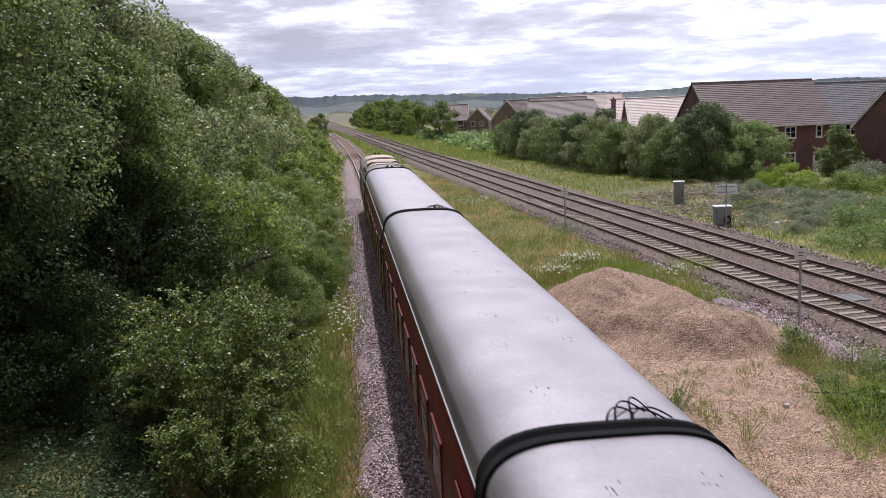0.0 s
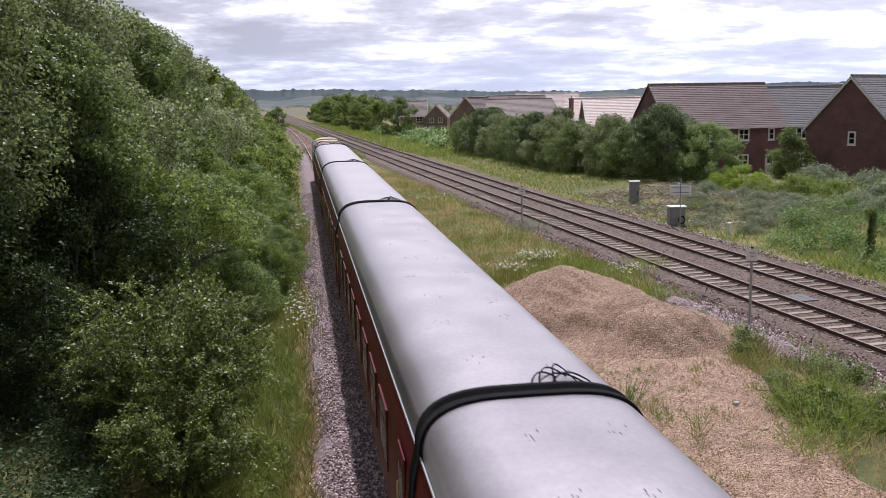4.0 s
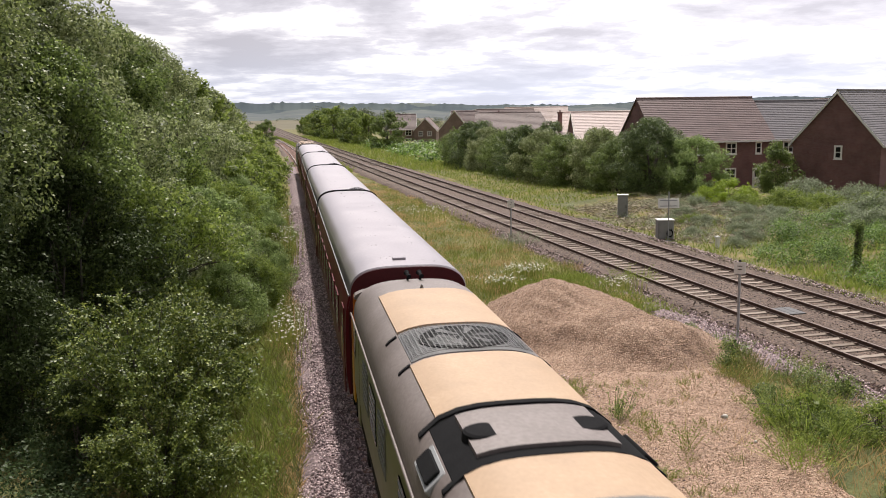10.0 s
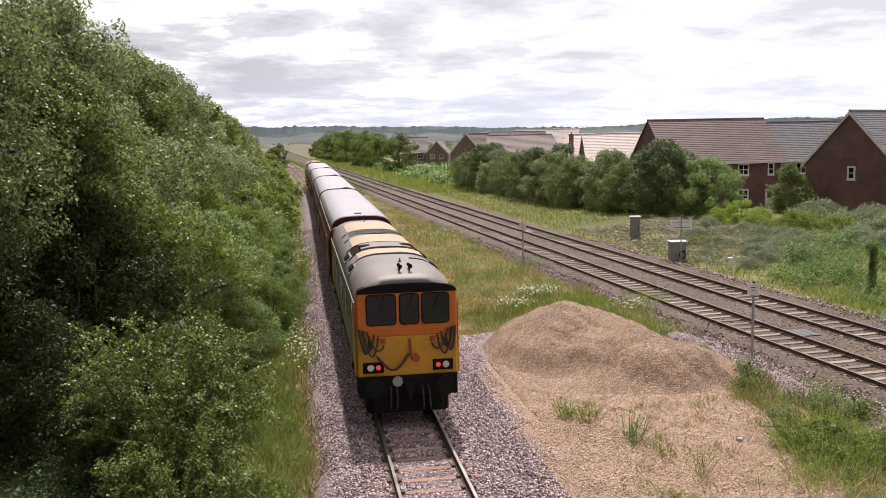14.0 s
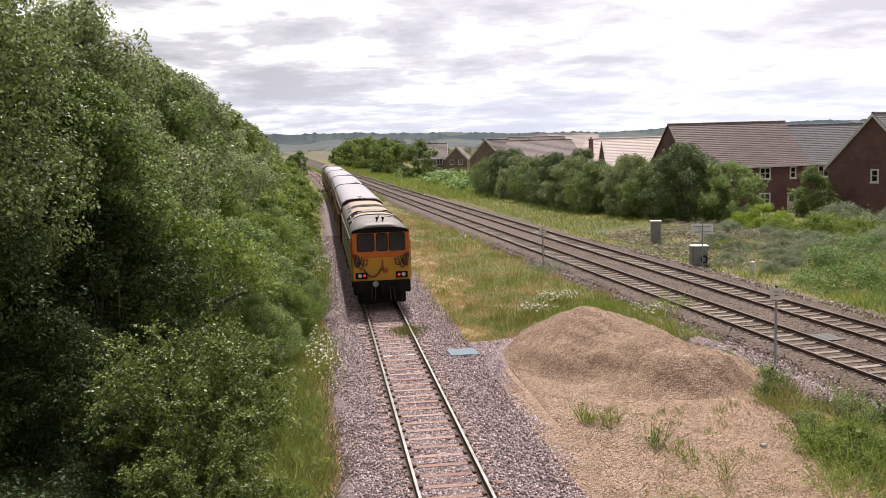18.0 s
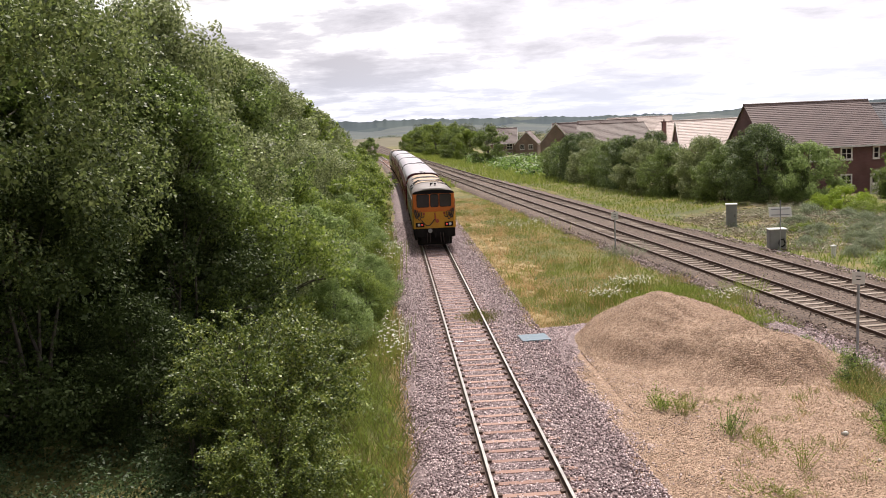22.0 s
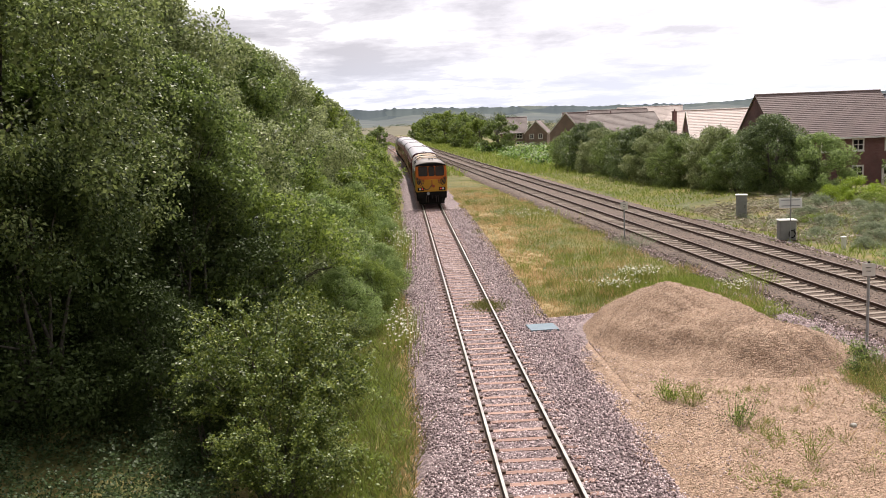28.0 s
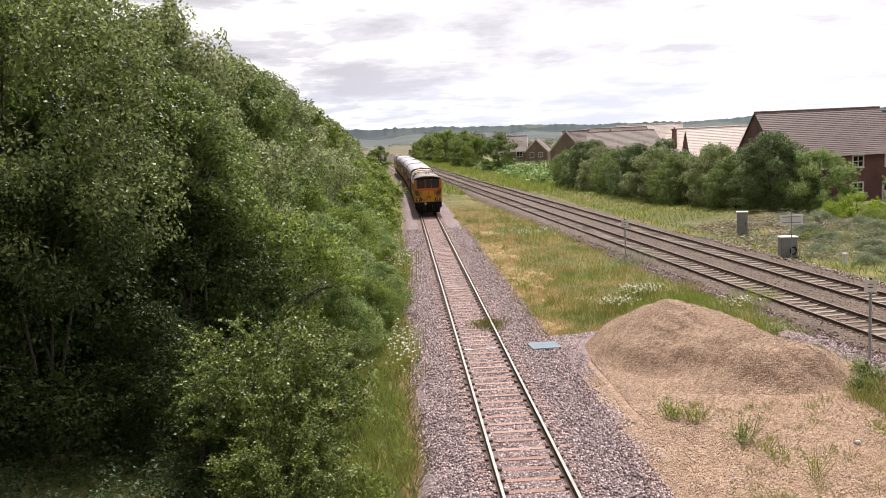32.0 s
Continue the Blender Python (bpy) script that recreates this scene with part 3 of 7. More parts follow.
# bare gravel apron round the mound and along the side track
def apron_mask(x, y):
    left = smoothstep(4.0, 4.6, x)
    right = 12.6 - 0.07 * (y - 16) + 0.9 * ripple(x, y, 0.6, 5.0) - 2.2 * smoothstep(21, 16, y)
    back = 33.5 + 0.5 * ripple(x, y, 0.9, 1.0) - 0.5 * np.maximum(0, x - 10)
    return left * smoothstep(0.7, -0.5, x - right) * smoothstep(0.8, -0.4, y - back)


def apron_h(x, y):
    m = apron_mask(x, y)
    return ground_h(x, y) + 0.1 * m - 0.12 * (1 - m) + 0.02 * ripple(x, y, 2.3)


tagged(new("gravel_apron", sheet("gravel_apron", np.arange(3.6, 17, 0.3), np.arange(8, 38, 0.3), apron_h, M_GRAVEL, lambda x, y: apron_mask(x, y) > 0.02)),
       "bare sandy gravel ground with scattered stones", "gravel", kind="structure")


def pinkish_h(x, y):
    """Spill of ballast between the side track and the gravel."""
    m = smoothstep(5.9, 4.8, x + 0.4 * ripple(x, y, 1.1, 3.0) + 0.2 * ripple(x, y, 3.7) - 0.04 * (y - 20) - 1.5 * smoothstep(28.5, 31.5, y)) * smoothstep(34.8, 33.6, y + 0.5 * ripple(x, y, 0.8)) + smoothstep(4.9, 4.4, x)
    return ground_h(x, y) + 0.145 * np.minimum(m, 1) - 0.1 * (1 - np.minimum(m, 1))


tagged(new("ballast_spill", sheet("ballast_spill", np.arange(4.0, 8.2, 0.16), np.arange(8, 36, 0.16), pinkish_h, M_BALLAST)), "spilled pinkish ballast beside the side track", "ballast", kind="structure")


def verge_h(x, y):
    """Pale stone strip beside the near main track."""
    d = main_x(y) - x
    m = smoothstep(5.7, 4.9, d + 0.45 * ripple(x, y, 0.9, 7.0) + 0.2 * ripple(x, y, 2.7)) * smoothstep(41, 36, y) * smoothstep(3.1, 3.5, d)
    return ground_h(x, y) + 0.13 * m - 0.12 * (1 - m)


tagged(new("stone_verge", sheet("stone_verge", np.arange(11.5, 17.6, 0.2), np.arange(10, 41, 0.2), verge_h, M_BALLAST, lambda x, y: verge_h(x, y) > ground_h(x, y) - 0.08)), "pale stone strip beside the near main track", "ballast", kind="structure")


def heap_h(x, y):
    h = mound_h(x, y)
    return ground_h(x, y) + 0.04 + h


heap = new("gravel_mound", sheet("gravel_mound", np.arange(4.4, 15.6, 0.09), np.arange(23.4, 35.6, 0.09), heap_h, M_GRAVEL, lambda x, y: mound_h(x, y) > 0.005))
tagged(heap, "low heap of tan gravel beside the tracks", "gravel heap")


# ---- railway ----
def rail_mesh(name, centre, off, top, y0, y1, step, head=None):
    """Rail with head, web and foot along a centre line; the running face is bright."""
    prof = [(-0.07, -0.155), (-0.07, -0.143), (-0.012, -0.122), (-0.01, -0.045), (-0.036, -0.036), (-0.036, -0.006), (-0.028, 0.0),
            (0.028, 0.0), (0.036, -0.006), (0.036, -0.036), (0.01, -0.045), (0.012, -0.122), (0.07, -0.143), (0.07, -0.155)]
    ys = np.arange(y0, y1 + step / 2, step)
    s = Shape()
    s.loft([[(float(centre(y)) + off + px, float(y), top + pz) for px, pz in prof] for y in ys])
    me = s.mesh(name, M_RAIL)
    me.materials.append(head or M_RAILHEAD)
    k = len(prof)
    for i, p in enumerate(me.polygons):
        if i < (len(ys) - 1) * k and i % k in (5, 6, 7):
            p.material_index = 1
    return me


def track(name, label, centre, top, y0, y1, far, pitch, sleeper, fast, first=0.0, head=None):
    t = tagged(empty(name), label, "railway track", kind="structure")
    for off in (-0.7525, 0.7525):
        part("rail", rail_mesh("rail", centre, off, top, y0, far, 2.0, head), t, "steel rail with a polished head")
    y, n, clips = y0 + first, 0, Shape()
    while y < y1 and n < 299:
        turn = -math.degrees(math.atan((float(centre(y + 1)) - float(centre(y - 1))) / 2))
        part("sleeper", sleeper, t, m=pose(float(centre(y)), y, top + 0.008, 0, 0, turn + random.uniform(-0.4, 0.4)))
        if fast:
            for off in (-0.7525, 0.7525):
                for sx in (-1, 1):
                    x = float(centre(y)) + off + sx * 0.11
                    clips.box(x - 0.05, x + 0.05, y - 0.07, y + 0.07, top - 0.16, top - 0.105, 0.02)
        y += pitch
        n += 1
    if fast:
        tagged(part("rail_clips", clips.mesh("rail_clips", M_RAIL), t, "dark rail clips"), kind="stuff")
    rest = Shape()
    while y < min(far, 240):
        x = float(centre(y))
        rest.box(x - 1.22, x + 1.22, y - 0.12, y + 0.12, top - 0.24, top - 0.168)
        y += pitch
    if rest.v:
        tagged(part("far_sleepers", rest.mesh("far_sleepers", sleeper.materials[0]), t), kind="stuff")
    return t


s = Shape()
s.loft([[(x, -0.13, z - 0.1), (x, -0.085, z), (x, 0.085, z), (x, 0.13, z - 0.1)] for x, z in ((-1.25, -0.26), (-1.2, -0.16), (-0.9, -0.155), (-0.5, -0.165), (0.5, -0.165), (0.9, -0.155), (1.2, -0.16), (1.25, -0.26))])
STEEL_SLEEPER = s.mesh("sleeper", M_STEELSLEEPER)
s = Shape()
s.loft([[(x, -0.14, z - 0.1), (x, -0.115, z), (x, 0.115, z), (x, 0.14, z - 0.1)] for x, z in ((-1.25, -0.15), (-1.24, -0.145), (-0.75, -0.145), (-0.35, -0.165), (0.35, -0.165), (0.75, -0.145), (1.24, -0.145), (1.25, -0.15))])
CONCRETE_SLEEPER = s.mesh("sleeper", M_CONCRETE)


def track_a(y):
    return main_x(y) - 1.66


def track_b(y):
    return main_x(y) + 1.66


track("side_track", "single side track on rusty steel sleepers", side_x, 0.0, -49, 146, 400, 0.654, STEEL_SLEEPER, True)
track("main_track_near", "main track on pale concrete sleepers", track_a, -0.17, -34, 150, 520, 0.70, CONCRETE_SLEEPER, True, head=M_RAILDULL)
track("main_track_far", "main track on pale concrete sleepers", track_b, -0.17, -34, 150, 520, 0.70, CONCRETE_SLEEPER, True, head=M_RAILDULL)

# ---- train ----
def section(half, floor, cant, top, n=9, tuck=0.06):
    """Right half and left half of a body's cross-section as one ring, from the floor up over the roof."""
    right = [(half - tuck, floor), (half, floor + 0.5), (half, cant - 0.25), (half - 0.035, cant)]
    arc = []
    for i in range(1, n):
        a = math.pi / 2 * i / n
        arc.append(((half - 0.035) * math.cos(a) ** 0.62, cant + (top - cant) * math.sin(a) ** 0.88))
    return right, arc


ROOF_HALF, ROOF_LOW, ROOF_TOP = 1.3, 3.285, 3.92


def coach_arch(n=12, grow=0.0):
    """The coach roof's outline from one gutter over the top to the other, swollen by grow."""
    right = []
    for i in range(n + 1):
        a = math.pi / 2 * i / n
        right.append(((ROOF_HALF + grow) * max(0.0, math.cos(a)) ** 0.55, ROOF_LOW + (ROOF_TOP + grow - ROOF_LOW) * math.sin(a) ** 0.78))
    right[-1] = (0.0, ROOF_TOP + grow)
    return right + [(-x, z) for x, z in reversed(right[:-1])]


def coach_roof_z(x):
    a = math.acos(min(1.0, (abs(x) / ROOF_HALF) ** (1 / 0.55))) if x else math.pi / 2
    return ROOF_LOW + (ROOF_TOP - ROOF_LOW) * math.sin(a) ** 0.78


def coach_meshes():
    L = 19.9
    d = {}
    right = [(1.35, 1.08), (1.41, 1.58), (1.412, 2.5), (1.395, 2.85), (1.35, 3.15), (1.315, ROOF_LOW)]
    lower = Shape()
    ys = [-L / 2 + L * i / 12 for i in range(13)]
    ring = right + [(-x, z) for x, z in reversed(right)]
    lower.loft([[(x, y, z) for x, z in ring] for y in ys])
    d["body"] = smooth_by_angle(lower.mesh("body", M_MAROON))
    roof = Shape()
    ring = [(ROOF_HALF, ROOF_LOW - 0.03)] + coach_arch() + [(-ROOF_HALF, ROOF_LOW - 0.03)]
    ends = [(-L / 2, 0.985, 0.03), (-L / 2 + 0.03, 1.0, 0.0), (L / 2 - 0.03, 1.0, 0.0), (L / 2, 0.985, 0.03)]
    roof.loft([[(x * k, y, z - dr) for x, z in ring] for y, k, dr in ends])
    d["roof"] = smooth_by_angle(roof.mesh("roof", M_ROOF), 40)
    g = Shape()
    for sx in (-1, 1):
        g.tube([(sx * 1.318, -L / 2, ROOF_LOW + 0.012), (sx * 1.318, L / 2, ROOF_LOW + 0.012)], 0.014, 6)
    d["gutter"] = g.mesh("gutter", M_STEEL)
    return d, L


COACH, COACH_L = coach_meshes()


def bogie(parent, y, material=None):
    s = Shape()
    for sx in (-1, 1):
        s.box(sx * 1.0 - 0.07, sx * 1.0 + 0.07, -1.75, 1.75, 0.42, 0.72, 0.04)
        for wy in (-1.3, 1.3):
            s.box(sx * 1.08 - 0.1, sx * 1.08 + 0.1, wy - 0.2, wy + 0.2, 0.36, 0.66, 0.04)
        s.box(sx * 1.05 - 0.08, sx * 1.05 + 0.08, -0.45, 0.45, 0.3, 0.6, 0.05)
    s.box(-1.0, 1.0, -0.3, 0.3, 0.5, 0.8, 0.04)
    b = part("bogie", s.mesh("bogie", M_BLACK), parent, "black steel bogie", pose(0, y, 0))
    for wy in (-1.3, 1.3):
        w = Shape()
        for sx in (-1, 1):
            w.disc((sx * 0.74, 0, 0), (1, 0, 0), 0.46, 0.13, 18)
        w.tube([(-0.8, 0, 0), (0.8, 0, 0)], 0.08, 8)
        part("wheelset", w.mesh("wheelset", M_RAIL), b, "steel wheelset", pose(0, wy, 0.46))


def build_coach():
    c = empty("railway_coach")
    part("body", COACH["body"], c, "maroon painted coach body")
    part("roof", COACH["roof"], c, "smooth grey coach roof with scattered dirt")
    part("gutter", COACH["gutter"], c, "thin pale grey gutter line")
    win = Shape(); win.box(-0.012, 0.012, -0.6, 0.6, -0.42, 0.42, 0.02)
    pane = win.mesh("window", M_COACHGLASS)
    fr = Shape()
    for a in (-1, 1):
        fr.box(-0.018, 0.018, a * 0.62 - 0.03, a * 0.62 + 0.03, -0.46, 0.46)
        fr.box(-0.017, 0.017, -0.64, 0.64, a * 0.44 - 0.03, a * 0.44 + 0.03)
    fr.box(-0.017, 0.017, -0.6, 0.6, 0.14, 0.18)
    frame_mesh = fr.mesh("window_frame", M_MAROON)
    dr = Shape(); dr.box(-0.014, 0.014, -0.36, 0.36, -1.0, 0.95, 0.02)
    door_mesh = dr.mesh("door", M_MAROON)
    dw = Shape(); dw.box(-0.02, 0.02, -0.24, 0.24, -0.32, 0.32, 0.02)
    dwin = dw.mesh("door_window", M_COACHGLASS)
    dh = Shape(); dh.box(-0.02, 0.04, -0.02, 0.02, -0.35, 0.35, 0.01)
    rail_mesh_ = dh.mesh("grab_rail", M_LINING)
    for sx in (-1, 1):
        for i in range(8):
            w = part("window", pane, c, "dark carriage window", pose(sx * 1.412, -6.65 + i * 1.9, 2.33))
            part("window_frame", frame_mesh, w)
        for y in (-9.2, 9.2):
            d = part("door", door_mesh, c, "maroon coach door", pose(sx * 1.412, y, 2.0))
            part("door_window", dwin, d, m=pose(0, 0, 0.42))
            part("grab_rail", rail_mesh_, d, m=pose(sx * 0.01, 0.44, 0.0))
    b = Shape()
    b.box(-1.2, 1.2, -9.6, 9.6, 0.92, 1.09)
    for y0, y1 in ((-4.6, -2.2), (-1.2, 1.0), (2.0, 4.4)):
        b.box(-1.15, -0.5, y0, y1, 0.4, 0.95, 0.05); b.box(0.5, 1.15, y0, y1, 0.4, 0.95, 0.05)
    part("underframe", b.mesh("underframe", M_BLACK), c, "black underframe with equipment boxes")
    for y in (-7.1, 7.1):
        bogie(c, y)
    for e in (-1, 1):
        y = e * COACH_L / 2
        g = Shape()
        g.box(-1.33, 1.33, min(y, y + e * 0.05), max(y, y + e * 0.05), 1.1, 3.0, 0.03)
        ring = [(1.34, 2.99)] + [(x * 0.985, z - 0.04) for x, z in coach_arch()] + [(-1.34, 2.99)]
        g.loft([[(x, yy, z) for x, z in ring] for yy in sorted((y, y + e * 0.05))])
        part("end_wall", g.mesh("end_wall", M_COACHEND), c, "dark maroon coach end, black for shade between coaches")
        for sx in (-1, 1):
            rl = Shape(); rl.tube([(sx * 1.1, y + e * 0.05, 3.0), (sx * 1.1, y + e * 0.13, 2.9), (sx * 1.1, y + e * 0.13, 1.5), (sx * 1.1, y + e * 0.05, 1.4)], 0.016, 6)
            part("end_handrail", rl.mesh("end_handrail", M_RAIL), c, "thin end handrail")
        st = Shape(); st.tube([(-0.62, y + e * 0.07, 3.5), (0.1, y + e * 0.09, 3.52), (0.14, y + e * 0.07, 3.4)], 0.022, 6); st.tube([(-0.62, y + e * 0.07, 3.42), (0.1, y + e * 0.09, 3.44)], 0.022, 6)
        part("end_pipe", st.mesh("end_pipe", M_MAROON), c, "pair of maroon pipes across the coach end")
        q = Shape(); q.box(-0.55, 0.55, min(y + e * 0.05, y + e * 0.28), max(y + e * 0.05, y + e * 0.28), 1.2, 3.2, 0.06)
        part("gangway", q.mesh("gangway", M_RUBBER), c, "black rubber gangway")
        if e < 0:
            def skin(x, d):
                return coach_roof_z(x) + d
            for k in range(5):
                cb = Shape(); x0, x1, up = ((0.05, 0.42, 0.34), (0.15, 0.55, 0.5), (0.3, 0.8, 0.26), (0.12, 0.7, 0.2), (0.35, 0.62, 0.55))[k]
                cb.tube([(x0 + (x1 - x0) * u, y - 0.03 + up * math.sin(math.pi * u * (0.8 + 0.04 * k)) ** 0.8, skin(x0 + (x1 - x0) * u, 0.012 + 0.07 * math.sin(math.pi * u) * (0.6 + 0.1 * k))) for u in [q / 9 for q in range(10)]], 0.011, 4)
                part("roof_cable", cb.mesh("roof_cable", M_RUBBER), c, "loose black cable on the roof end")
        for sx in (-1, 1):
            bu = Shape(); bu.tube([(sx * 0.87, y, 1.06), (sx * 0.87, y + e * 0.26, 1.06)], 0.1, 10); bu.disc((sx * 0.87, y + e * 0.27, 1.06), (0, 1, 0), 0.22, 0.04)
            part("buffer", bu.mesh("buffer", M_BLACK), c)
        if e < 0:
            continue
        arch = Shape()
        outer = [(1.45, 2.2), (1.4, 3.0)] + coach_arch(12, 0.035) + [(-1.4, 3.0), (-1.45, 2.2)]
        inner = [(1.32, 2.2), (1.28, 3.0)] + [(x * 0.92, z - 0.07) for x, z in coach_arch(12, 0.0)] + [(-1.28, 3.0), (-1.32, 2.2)]
        arch.loft([[(x, yy, z - dz) for x, z in outer] + [(x, yy, z) for x, z in reversed(inner)] for yy, dz in ((y - 0.02, 0.0), (y + 0.1, 0.0), (y + 0.15, 0.05), (y + 0.25, 0.05), (y + 0.3, 0.0), (y + 0.38, 0.0))])
        part("end_seal", smooth_by_angle(arch.mesh("end_seal", M_RUBBER)), c, "black rubber end seal")
    # short dashes of dirt in loose groups along the roof
    rnd = random.Random(5)
    v = Shape()
    for i in range(10):
        for x0 in (-0.42, 0.42):
            x1, y1 = x0 + rnd.uniform(-0.16, 0.16), -9.0 + i * 2.0 + rnd.uniform(-0.5, 0.5)
            for k in range(rnd.choice((4, 5, 6))):
                x, y, w, ln = x1 + rnd.uniform(-0.14, 0.14), y1 + rnd.uniform(-0.16, 0.16), rnd.uniform(0.003, 0.007), rnd.uniform(0.01, 0.03)
                v.box(x - w, x + w, y - ln, y + ln, coach_roof_z(x) - 0.01, coach_roof_z(x) + 0.004)
    tagged(part("roof_dirt", v.mesh("roof_dirt", M_ROOFEDGE), c, "scatter of small dark marks on the roof"), kind="stuff")
    return tagged(c, "maroon railway coach with a smooth grey roof", "railway coach", "coaches of the train")


LOCO_L = 15.9


def loco_ring(half, floor, cant, top, n=9):
    right, arc = section(half, floor, cant, top, n)
    r = right + arc + [(0, top)]
    return r + [(-x, z) for x, z in reversed(r[:-1])]


def roof_z(x, half=1.285, cant=3.05, top=3.85):
    """Height of the locomotive's roof at x."""
    u = min(0.999, abs(x) / half)
    a = math.acos(u ** (1 / 0.62)) if u > 0 else math.pi / 2
    return cant + (top - cant) * math.sin(a) ** 0.88


def roof_patch(x0, x1, y0, y1, lift, material, name, nx=10, thick=0.03):
    xs = [x0 + (x1 - x0) * i / nx for i in range(nx + 1)]
    s = Shape()
    rings = []
    for y in (y0, y1):
        rings.append([(x, y, roof_z(x) + lift) for x in xs] + [(x, y, roof_z(x) + lift - thick) for x in reversed(xs)])
    s.loft(rings)
    return smooth_by_angle(s.mesh(name, material))


def build_loco():
    """Electro-diesel locomotive; its near cab is at y = 0 and it runs back along +y."""
    c = empty("locomotive")
    half, L = 1.32, LOCO_L
    ring = loco_ring(half, 1.2, 3.05, 3.85, 12)
    k = len(ring)
    def at(y, s, dz, top=1.0):
        return [(x * s, y, z if z < 3.0 else 3.0 + (z - 3.0) * top + dz) for x, z in ring]
    body = Shape()
    body.loft([at(0.05, 0.962, 0, 0.74), at(0.12, 0.975, 0, 0.84), at(0.5, 0.99, 0, 0.93), at(1.1, 1, 0, 1), at(L - 1.1, 1, 0, 1), at(L - 0.5, 0.99, 0, 0.93), at(L - 0.12, 0.975, 0, 0.84), at(L - 0.05, 0.962, 0, 0.74)])
    me = body.mesh("body", M_LOCOSIDE)
    me.materials.append(M_LOCOROOF)
    for p in me.polygons:
        if p.center.z > 3.06 and 0.055 < p.center.y < L - 0.055:
            p.material_index = 1
    part("body", smooth_by_angle(me, 40), c, "olive green locomotive body with a grey roof")
    solebar = Shape(); solebar.box(-1.25, 1.25, 0.1, L - 0.1, 0.95, 1.22, 0.04); solebar.box(-1.1, 1.1, 5.6, 10.4, 0.3, 0.96, 0.08)
    part("underframe", solebar.mesh("underframe", M_BLACK), c, "black underframe with equipment boxes")
    for y in (3.2, L - 3.2):
        bogie(c, y)
    for y0, sgn in ((0.0, -1), (L, 1)):
        def Y(d):
            return y0 + sgn * d
        def slab(s, x0, x1, d0, d1, z0, z1, bevel=0.0):
            a, b = sorted((Y(d0), Y(d1)))
            return s.box(x0, x1, a, b, z0, z1, bevel)
        s = Shape(); slab(s, -1.265, 1.265, -0.06, 0.02, 1.26, 2.27, 0.05)
        f = part("cab_front_lower", s.mesh("cab_front_lower", M_YELLOW), c, "yellow lower cab front")
        s = Shape(); slab(s, -1.262, 1.262, -0.06, 0.016, 2.27, 3.42, 0.05)
        part("cab_front_upper", s.mesh("cab_front_upper", M_ORANGE), c, "orange cab front round the windows")
        s = Shape()
        pts = [(1.25, 3.36)] + [(1.25 * math.cos(a) ** 0.8, 3.4 + 0.2 * math.sin(a)) for a in [math.pi / 2 * i / 6 for i in range(7)]]
        pts = pts + [(-x, z) for x, z in reversed(pts[:-1])]
        s.loft([[(x, y, z) for x, z in pts] for y in sorted((Y(-0.25), Y(0.03)))])
        # The near brow is blackened for the shade at the roof's front edge.
        part("brow", s.mesh("brow", M_RUBBER if sgn < 0 else M_LOCOROOF), c, "brow over the cab windows, near one black for shade")
        for x0, x1 in ((-1.0, -0.3), (-0.17, 0.28), (0.385, 1.04)):
            def pane_ring(d, m_, r):
                a0, a1, b0, b1 = x0 - m_, x1 + m_, 2.58 - m_, 3.31 + m_
                pts_ = []
                for cx_, cz_, q0 in ((a1 - r, b1 - r, 0), (a0 + r, b1 - r, 90), (a0 + r, b0 + r, 180), (a1 - r, b0 + r, 270)):
                    pts_ += [(cx_ + r * math.cos(radians(q0 + q)), Y(d), cz_ + r * math.sin(radians(q0 + q))) for q in (0, 30, 60, 90)]
                return pts_
            s = Shape(); s.loft([pane_ring(0.0, 0.035, 0.1), pane_ring(0.03, 0.03, 0.1)])
            w = part("windscreen", s.mesh("windscreen", M_RUBBER), c, "dark cab window in a rubber surround")
            s = Shape(); s.loft([pane_ring(0.02, 0.0, 0.08), pane_ring(0.034, 0.0, 0.08)])
            part("pane", s.mesh("pane", M_GLASS), w, "dark window glass")
            s = Shape(); xm = (x0 + x1) / 2; s.tube([(xm + 0.1, Y(0.045), 3.32), (xm - 0.05, Y(0.05), 2.95)], 0.008, 5)
            part("wiper", s.mesh("wiper", M_RUBBER), w)
        for sx in (-1, 1):
            s = Shape(); slab(s, min(sx * 0.62, sx * 1.14), max(sx * 0.62, sx * 1.14), 0.0, 0.06, 1.36, 1.63, 0.02)
            box = part("lamp_cluster", s.mesh("lamp_cluster", M_BLACK), c, "black lamp housing")
            s = Shape(); s.disc((sx * 0.95, Y(0.065), 1.5), (0, 1, 0), 0.085, 0.03)
            part("marker_lamp", s.mesh("marker_lamp", M_LAMPGLASS), box, "round white marker lamp")
            s = Shape(); s.disc((sx * 0.755, Y(0.065), 1.5), (0, 1, 0), 0.062, 0.03)
            part("tail_lamp", s.mesh("tail_lamp", M_TAILRED if sgn < 0 else M_RED), box, "red tail lamp")
            for k in range(5):
                s = Shape()
                xa, za, xb, zb, sag = ((1.14, 2.46, 0.84, 2.34, 0.42), (1.1, 2.44, 0.74, 2.28, 0.55), (1.2, 2.42, 0.92, 2.2, 0.36), (1.02, 2.42, 0.6, 2.06, 0.26), (1.21, 2.48, 0.96, 2.3, 0.5))[k]
                path = [(sx * (xa + (xb - xa) * u), Y(0.05 + 0.12 * math.sin(math.pi * u)), za + (zb - za) * u - sag * math.sin(math.pi * u) ** 0.7) for u in [q / 12 for q in range(13)]]
                s.tube(path, 0.023, 6)
                part("jumper_cable", s.mesh("jumper_cable", M_HOSE), c, "hanging black jumper cable")
